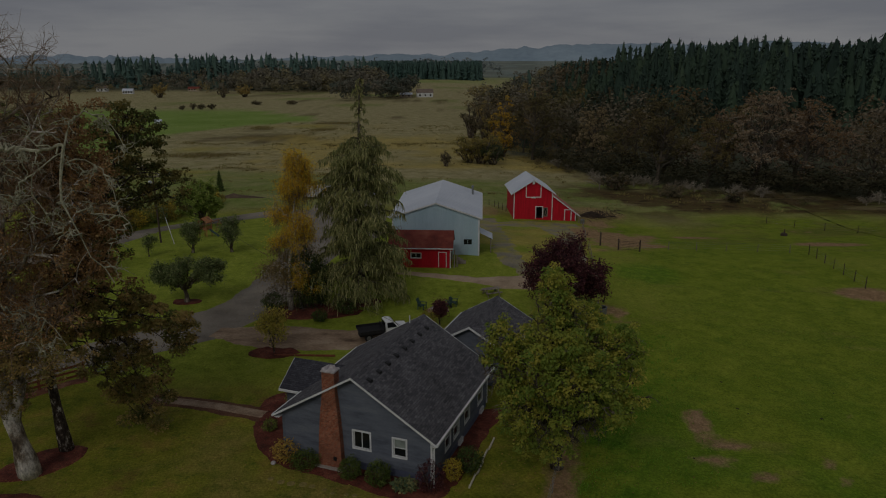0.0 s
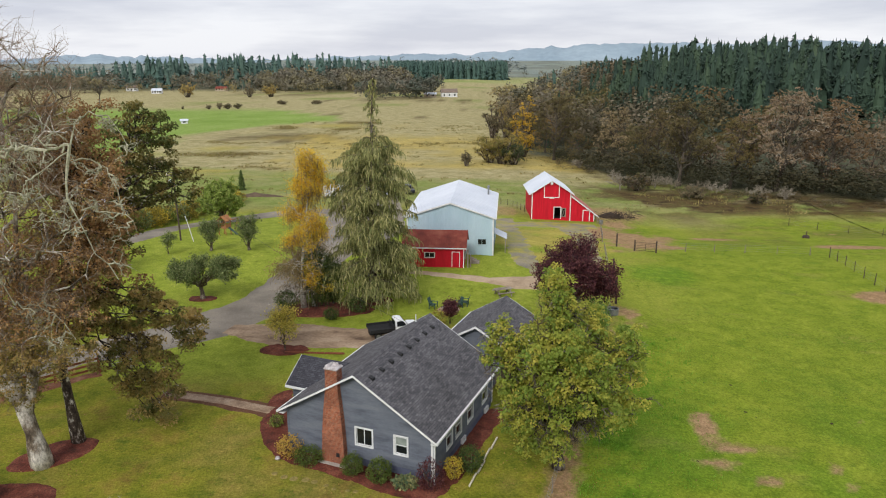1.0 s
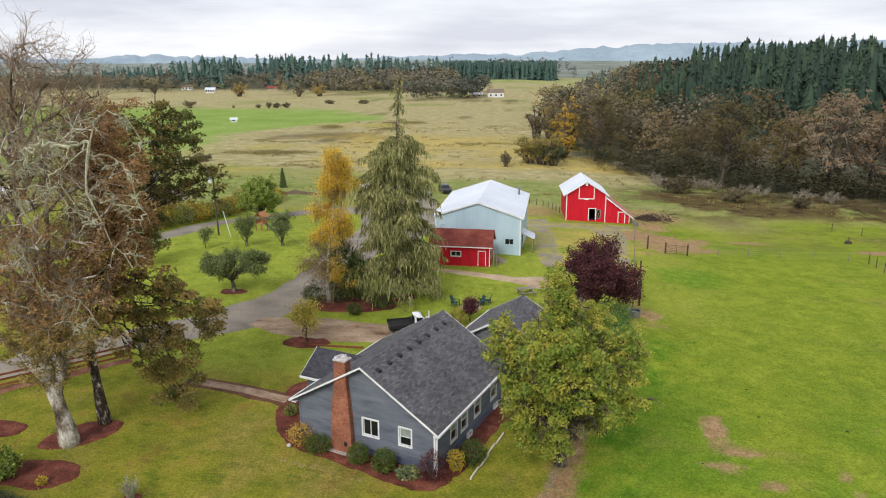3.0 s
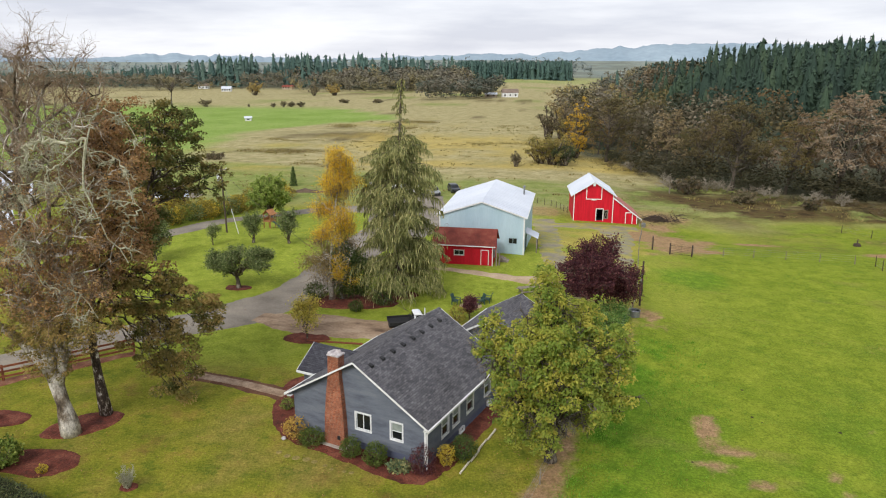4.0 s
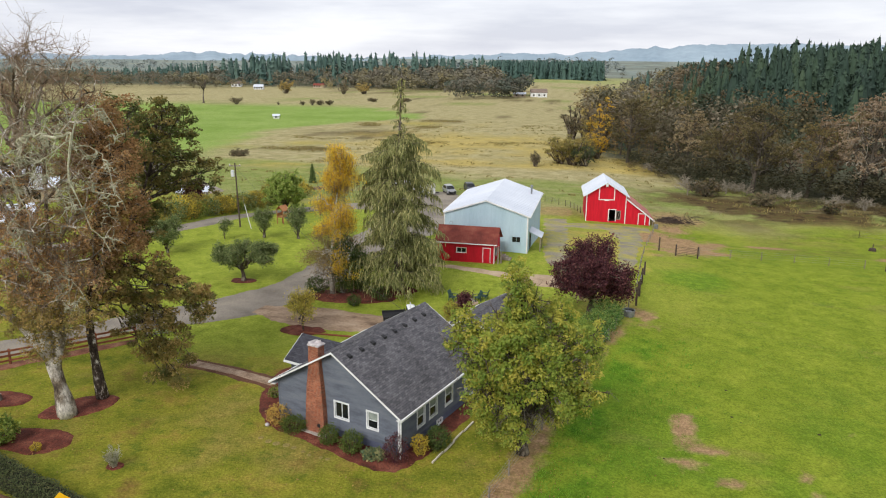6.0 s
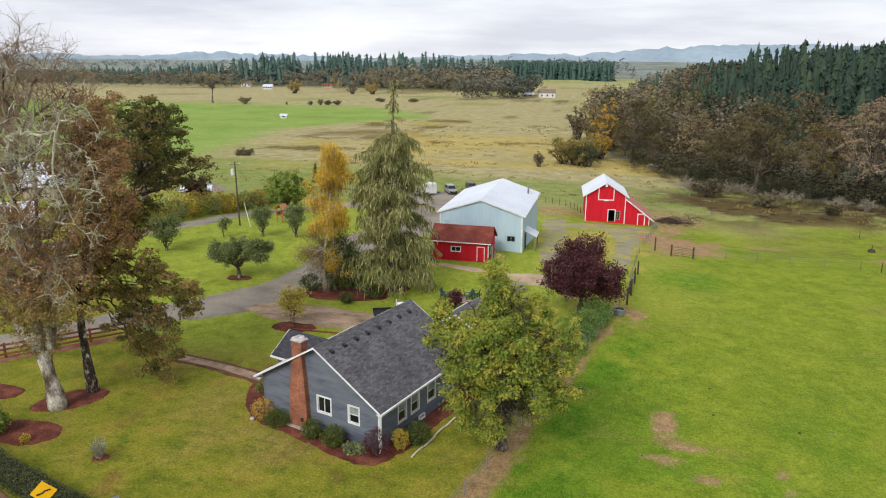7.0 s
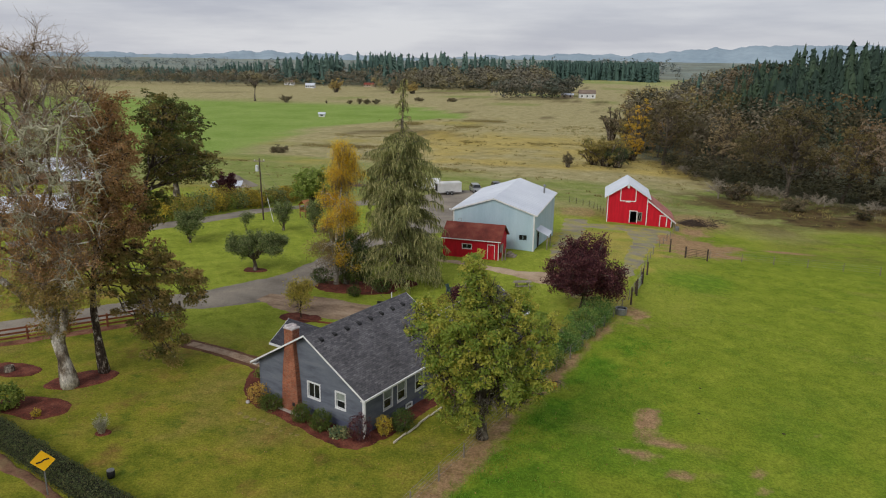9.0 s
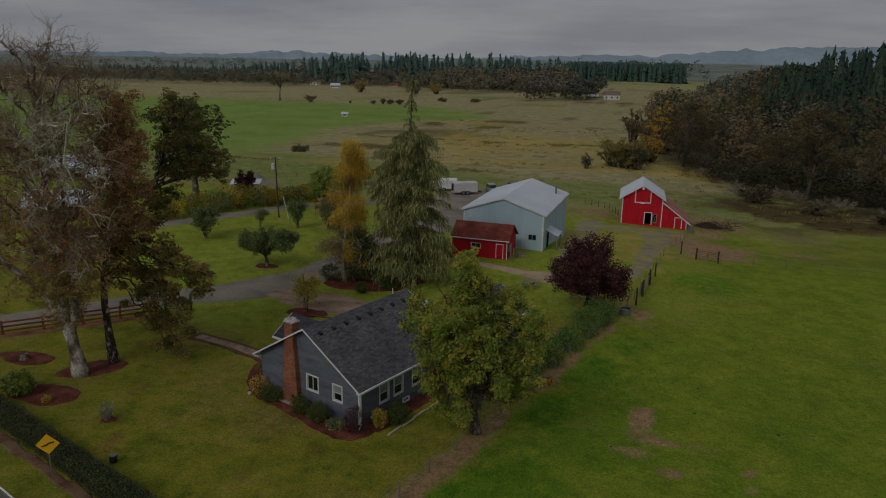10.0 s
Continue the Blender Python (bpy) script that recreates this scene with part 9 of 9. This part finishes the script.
def playset():
    x, y = -34.6, 101.6
    t = thing("play_tower", pose(x, y, float(lie(x, y)), 0, 0, 72) @ Matrix.Scale(0.8, 4), "orange-brown wooden play tower with swings and a green slide", "playset")
    for sx in (-0.75, 0.75):
        for sy in (-0.75, 0.75):
            m = Mesh()
            m.box(sx - 0.06, sx + 0.06, sy - 0.06, sy + 0.06, -0.2, 2.9)
            part("post", m, CEDAR, t)
    m = Mesh()
    m.box(-0.85, 0.85, -0.85, 0.85, 1.35, 1.45)
    part("deck", m, CEDAR, t)
    for s in (-1, 1):
        m = Mesh()
        m.hexa([(-1.0, s * 1.0, 2.7), (1.0, s * 1.0, 2.7), (1.0, 0, 3.6), (-1.0, 0, 3.6)], [(-1.0, s * 1.0, 2.76), (1.0, s * 1.0, 2.76), (1.0, 0, 3.66), (-1.0, 0, 3.66)])
        part("roof_panel", m, CEDAR, t)
        m = Mesh()
        m.box(-0.8, 0.8, s * 0.8 - 0.03, s * 0.8 + 0.03, 1.5, 2.1)
        part("guard_panel", m, CEDAR, t)
    m = Mesh()
    m.beam((0.8, 0, 2.3), (4.2, 0, 2.3), 0.12)
    part("swing_beam", m, CEDAR, t)
    for s in (-0.9, 0.9):
        m = Mesh()
        m.beam((4.1, 0, 2.3), (4.4, s, 0.0), 0.1)
        part("leg", m, CEDAR, t)
    for sx in (1.9, 3.1):
        m = Mesh()
        for s in (-0.22, 0.22):
            m.beam((sx + s, 0, 2.25), (sx + s, 0, 0.55), 0.02)
        m.box(sx - 0.25, sx + 0.25, -0.1, 0.1, 0.5, 0.55)
        part("swing", m, BLACK, t)
    m = Mesh()
    m.hexa([(-0.3, -0.85, 1.4), (0.3, -0.85, 1.4), (0.3, -2.8, 0.25), (-0.3, -2.8, 0.25)], [(-0.3, -0.85, 1.46), (0.3, -0.85, 1.46), (0.3, -2.8, 0.31), (-0.3, -2.8, 0.31)])
    part("slide", m, GREEN_PAINT, t)
    m = Mesh()
    m.hexa([(0.9, -0.9, 2.5), (0.95, 0.9, 2.5), (0.95, 0.6, 3.2), (0.9, -0.6, 3.2)], [(1.0, -0.9, 2.45), (1.05, 0.9, 2.45), (1.05, 0.6, 3.15), (1.0, -0.6, 3.15)])
    part("canvas", m, WHITE, t, "white canvas flap")


CEDAR = surface("cedar", [lin(150, 100, 64), lin(174, 122, 82)], 2, 12, 0.8, 0.1)
playset()


# ---- outbuildings and houses beyond ----
def simple_house(name, x, y, rz, w, d, he, hr, wall, roof, label, doors=2, zoff=0.0):
    z = float(lie(x, y)) + zoff
    h = thing(name, pose(x, y, z, 0, 0, rz), label, "house")
    m = Mesh()
    m.box(-w / 2, w / 2, -d / 2, d / 2, -0.4, he)
    part("wall", m, wall, h)
    for s in (-1, 1):
        m = Mesh()
        m.hexa([(s * w / 2, -d / 2, he), (s * w / 2, d / 2, he), (s * w / 2, 0.1, hr - 0.12), (s * w / 2, -0.1, hr - 0.12)], [(s * (w / 2 - 0.15), -d / 2, he), (s * (w / 2 - 0.15), d / 2, he), (s * (w / 2 - 0.15), 0.1, hr - 0.12), (s * (w / 2 - 0.15), -0.1, hr - 0.12)])
        part("gable", m, wall, h)
    for s in (-1, 1):
        slab(h, "roof", [(-w / 2 - 0.4, s * (d / 2 + 0.4), he - 0.15), (w / 2 + 0.4, s * (d / 2 + 0.4), he - 0.15), (w / 2 + 0.4, 0, hr), (-w / 2 - 0.4, 0, hr)], 0.15, roof)
    for i in range(doors):
        a = -w / 2 + w * (i + 0.5) / doors
        m = Mesh()
        m.box(a - 0.6, a + 0.6, -d / 2 - 0.05, -d / 2 + 0.02, min(0.9, 0.35 * he), min(2.2, he - 0.35))
        part("window", m, GLASS_M, h)
    return h


TAN = surface("tan_siding", [lin(168, 150, 128), lin(188, 172, 150)], 0.5, 5, 0.8, 0.05)
BROWN_WALL = surface("brown_siding", [lin(112, 84, 68), lin(138, 106, 86)], 0.5, 5, 0.85, 0.05)
BROWN_ROOF = surface("brown_roof", [lin(110, 96, 86), lin(134, 118, 106)], 0.5, 5, 0.9, 0.1)
simple_house("neighbour_house", -108, 130, 30, 14, 8, 3.2, 5.4, BROWN_WALL, METAL_WHITE, "brown neighbouring house with a pale roof", 3)
simple_house("neighbour_barn", -92, 120, 30, 7, 6, 3.0, 4.6, TAN, METAL_WHITE, "small tan outbuilding with a white roof", 1)
simple_house("roadside_house", -68, 82, 40, 9, 6, 2.6, 4.2, BROWN_WALL, METAL_WHITE, "low brown outbuilding with a white roof", 2)
simple_house("roadside_house", -75, 73, 40, 7, 5, 2.6, 4.0, TAN, METAL_WHITE, "low tan outbuilding with a white roof", 2)
simple_house("far_house", -263, 612, 10, 8, 6, 2.6, 4.4, WHITE, METAL_WHITE, "white farmhouse at the edge of the far woods", 4)
simple_house("far_shed", -307, 661, 10, 9, 6, 3, 5, WHITE, BROWN_ROOF, "white farm building with a brown roof by the far woods", 3)
simple_house("far_barn", -225, 664, -5, 10, 6, 2.4, 4.0, TAN, ROOF_RED, "long white farm building with a red roof", 4)
simple_house("far_house", -14, 560, 8, 12, 8, 3.6, 6.2, WHITE, BROWN_ROOF, "white house with a brown roof beyond the meadow", 3)
simple_house("far_shed", -28, 552, 4, 9, 5, 2.4, 3.6, TAN, METAL_WHITE, "tan shed with a white roof beyond the meadow", 2)
simple_house("field_shelter", -126, 320, 15, 2.8, 2.0, 1.4, 2.1, WHITE, METAL_WHITE, "small white field shelter in the green field", 1)


def carport():
    x, y = -62.5, 125.0
    t = thing("carport", pose(x, y, float(lie(x, y)), 0, 0, 25), "open carport with a white metal roof", "carport")
    for sx in (-2.6, 2.6):
        for sy in (-2, 2):
            m = Mesh()
            m.box(sx - 0.08, sx + 0.08, sy - 0.08, sy + 0.08, -0.3, 2.6)
            part("post", m, WOOD_GREY, t)
    m = Mesh()
    m.hexa([(-3, -2.4, 2.55), (3, -2.4, 2.55), (3, 2.4, 2.85), (-3, 2.4, 2.85)], [(-3, -2.4, 2.65), (3, -2.4, 2.65), (3, 2.4, 2.95), (-3, 2.4, 2.95)])
    part("roof", m, METAL_WHITE, t)


carport()
bed("gravel_mound", ring(-68.5, 138, 6, 3.5, 10, 8), GRAVEL, "heap of grey gravel beyond the lane", 2.2, 0.2, 61, "gravel", "", True)
bed("earth_mound", ring(28.0, 132.0, 2.6, 1.5, 10, 9), surface("dark_earth", [lin(54, 44, 36), lin(80, 66, 54)], 0.8, 7, 1.0, 0.7), "heap of dark earth and brush beside the barn", 0.9, 0.4, 62, "earth", "", True)


bed("soil_heap", ring(-42.3, 145.4, 5.4, 1.4, 12, 15), surface("turned_soil", [lin(78, 64, 52), lin(104, 88, 72)], 0.8, 7, 1.0, 0.7), "low heap of turned dark soil beyond the lane", 0.7, 0.4, 63, "earth", "", True)


def brush_pile():
    rng = np.random.default_rng(77)
    t = thing("brush_pile", pose(28.8, 131.4, float(lie(28.8, 131.4))), "tangled pile of dead brown branches beside the barn", "brush pile")
    m = Mesh()
    for i in range(190):
        a = np.array([rng.normal() * 2.4, rng.normal() * 1.3, rng.uniform(0.0, 0.9)])
        e = a + unit(rng.normal(size=3) * [1, 1, 0.5]) * rng.uniform(0.8, 2.0)
        e[2] = max(0.05, e[2])
        m.tube([a, (a + e) / 2 + rng.normal(size=3) * 0.1, e], [0.04, 0.03, 0.012], 4)
    tagged(part("brush", m, WOOD_DARK, t), kind="stuff")


brush_pile()
jn = thing("hay_feeder", pose(24.9, 124.9, float(lie(24.9, 124.9))) @ Matrix.Scale(0.7, 4), "grey metal feeder and barrel beside the lean-to", "feeder")
m = Mesh()
m.lathe([(0.5, 0.0), (0.55, 0.4), (0.55, 1.0), (0.5, 1.05), (0.44, 1.0), (0.4, 0.2), (0, 0.2)], 14)
part("drum", m, STEEL, jn)
m = Mesh()
m.beam((-0.9, 0.3, 0.0), (-0.7, 0.5, 2.0), 0.12)
part("prop", m, WOOD_GREY, jn)
fs = thing("pasture_feeder", pose(56.6, 115.5, float(lie(56.6, 115.5))) @ Matrix.Scale(0.65, 4), "dark stump-like feeder on bare ground in the pasture", "feeder")
m = Mesh()
m.lathe([(0.9, -0.1), (0.8, 0.5), (0.7, 0.7), (0.0, 0.72)], 10)
part("base", m, WOOD_DARK, fs)
m = Mesh()
m.beam((0.0, 0.0, 0.6), (0.05, 0, 1.8), 0.16)
part("post", m, WOOD_DARK, fs)


# ---- small growth on the ground ----
def tufts(name, places, blades, height, width, spread, mat, label, seed):
    """Tufts of upright blades at rows x, y, scale, as one object."""
    rng = np.random.default_rng(seed)
    P = np.array(places)
    P = np.repeat(P, blades, axis=0)
    n = len(P)
    base = np.stack([P[:, 0] + rng.normal(size=n) * spread * P[:, 2], P[:, 1] + rng.normal(size=n) * spread * P[:, 2], np.zeros(n)], 1)
    base[:, 2] = lie(base[:, 0], base[:, 1]) - 0.02
    h = height * P[:, 2] * rng.uniform(0.5, 1.2, n)
    lean = rng.normal(size=(n, 2)) * 0.35 * h[:, None]
    tip = base + np.stack([lean[:, 0], lean[:, 1], h], 1)
    s = unit(np.stack([rng.normal(size=n), rng.normal(size=n), np.zeros(n)], 1)) * (width * P[:, 2])[:, None]
    ob = new(name, quads_mesh(name, np.stack([base - s, base + s, tip + s * 0.3, tip - s * 0.3], 1)))
    ob.data.materials.append(mat)
    return tagged(ob, label, "grass", kind="stuff")


L_RUSH = foliage("rush_blades", [lin(106, 96, 58), lin(128, 116, 72), lin(150, 134, 86), lin(116, 118, 68)], 0.3)
L_GRASS = foliage("grass_blades", [lin(84, 112, 32), lin(104, 130, 42), lin(124, 142, 56)], 0.2)
L_LITTER = foliage("fallen_leaves", [lin(104, 76, 46), lin(130, 100, 58), lin(156, 126, 70), lin(118, 96, 62)], 0.1)
rng = np.random.default_rng(300)
rows = []
while len(rows) < 2000:
    x, y = rng.uniform(-110, 70), rng.uniform(138, 330)
    k = float(fbm(x * 0.6, y * 1.3, 15, 31)) - 0.5 + 0.4 * (float(fbm(x, y, 7, 22)) - 0.5)
    ok = k > 0.2 or math.hypot((x + 72) / 16, (y - 213) / 6) < 0.9 or (x > 24 and abs(y - (148 - 0.12 * (x - 30))) < 12 and fbm(x, y, 6, 58) > 0.56 and rng.random() < 0.2)
    if ok and not (x < -95 and y > 175):
        rows.append((x, y, rng.uniform(0.4, 1.1)))
tufts("rushes", rows, 9, 0.42, 0.1, 0.7, L_RUSH, "clumps of brown rushes and coarse grass in the meadow", 301)
rows = []
while len(rows) < 900:
    x, y = rng.uniform(-75, 34), rng.uniform(150, 330)
    if fbm(x * 0.5, y * 1.3, 9, 66) > 0.55 and not (x < -60 and y > 230) and x < 30 - 0.1 * (y - 200):
        rows.append((x, y, rng.uniform(0.5, 1.3)))
tufts("tussocks", rows, 7, 0.34, 0.11, 0.4, L_RUSH, "low tussocks of coarse brown grass in the meadow", 303)
rows = []
while len(rows) < 2600:
    x, y = rng.uniform(4, 60), rng.uniform(26, 126)
    if x > fence_x(y) + 0.8 and float(fbm(x, y, 7, 22)) - 0.5 > 0.03:
        rows.append((x, y, rng.uniform(0.5, 1.2)))
tufts("pasture_tufts", rows, 8, 0.13, 0.022, 0.16, L_GRASS, "tufts of longer grass in the pasture", 302)
rows = []
while len(rows) < 520:
    y = rng.uniform(26, 64)
    x = float(fence_x(y)) + 1.2 + abs(rng.normal()) * 3.6
    if fbm(x, y, 3.0, 77) > 0.5:
        rows.append((x, y, rng.uniform(0.6, 1.3)))
tufts("lush_grass", rows, 9, 0.13, 0.03, 0.2, foliage("lush_blades", [lin(84, 126, 36), lin(104, 144, 46), lin(124, 158, 58)], 0.45), "dark lush grass clumps beside the pasture fence", 304)
n = 2000
src = np.array([(-24.5, 39.0, 6.5), (6.8, 38.0, 4.5), (-14.5, 66.5, 3.5), (-6, 36, 6), (12, 66, 4)])[rng.integers(0, 5, n)]
xy = src[:, :2] + rng.normal(size=(n, 2)) * src[:, 2:3] * 0.8
C = np.stack([xy[:, 0], xy[:, 1], lie(xy[:, 0], xy[:, 1]) + 0.05], 1)
ob = new("fallen_leaves", quads_mesh("fallen_leaves", leaf_quads(C, 0.11, rng, flat=2.0)))
ob.data.materials.append(L_LITTER)
tagged(ob, "scattered fallen brown and yellow leaves on the lawn", "leaves", kind="stuff")


# ---- mole hills in the pasture ----
def mole_hill(x, y, r, seed):
    rng = np.random.default_rng(seed)
    t = thing("mole_hill", pose(x, y, float(lie(x, y))), "small dark heap of loose earth in the pasture", "mole hill", "mole hills in the pasture")
    m = Mesh()
    for i in range(5):
        a, d = i * 1.3, r * 0.45 * (i > 0)
        k = r * rng.uniform(0.55, 0.8)
        m.lathe([(k, -0.05), (0.8 * k, 0.3 * k), (0.45 * k, 0.55 * k), (0.0, 0.62 * k)], 7, (1.4 * d * math.cos(a), d * math.sin(a), 0.0))
    part("heap", m, MOLE_EARTH, t)


MOLE_EARTH = surface("mole_earth", [lin(50, 46, 30), lin(72, 64, 42)], 5, 20, 1.0, 0.6)
for i, (x, y, r) in enumerate(((21.9, 51.8, 0.2), (21.4, 47.3, 0.2), (21.9, 46.6, 0.12), (27.0, 46.2, 0.26), (15.8, 40.2, 0.15), (19.9, 52.0, 0.12), (24.6, 51.2, 0.12), (30.2, 50.6, 0.14))):
    mole_hill(x, y, 0.5 * r, 600 + i)
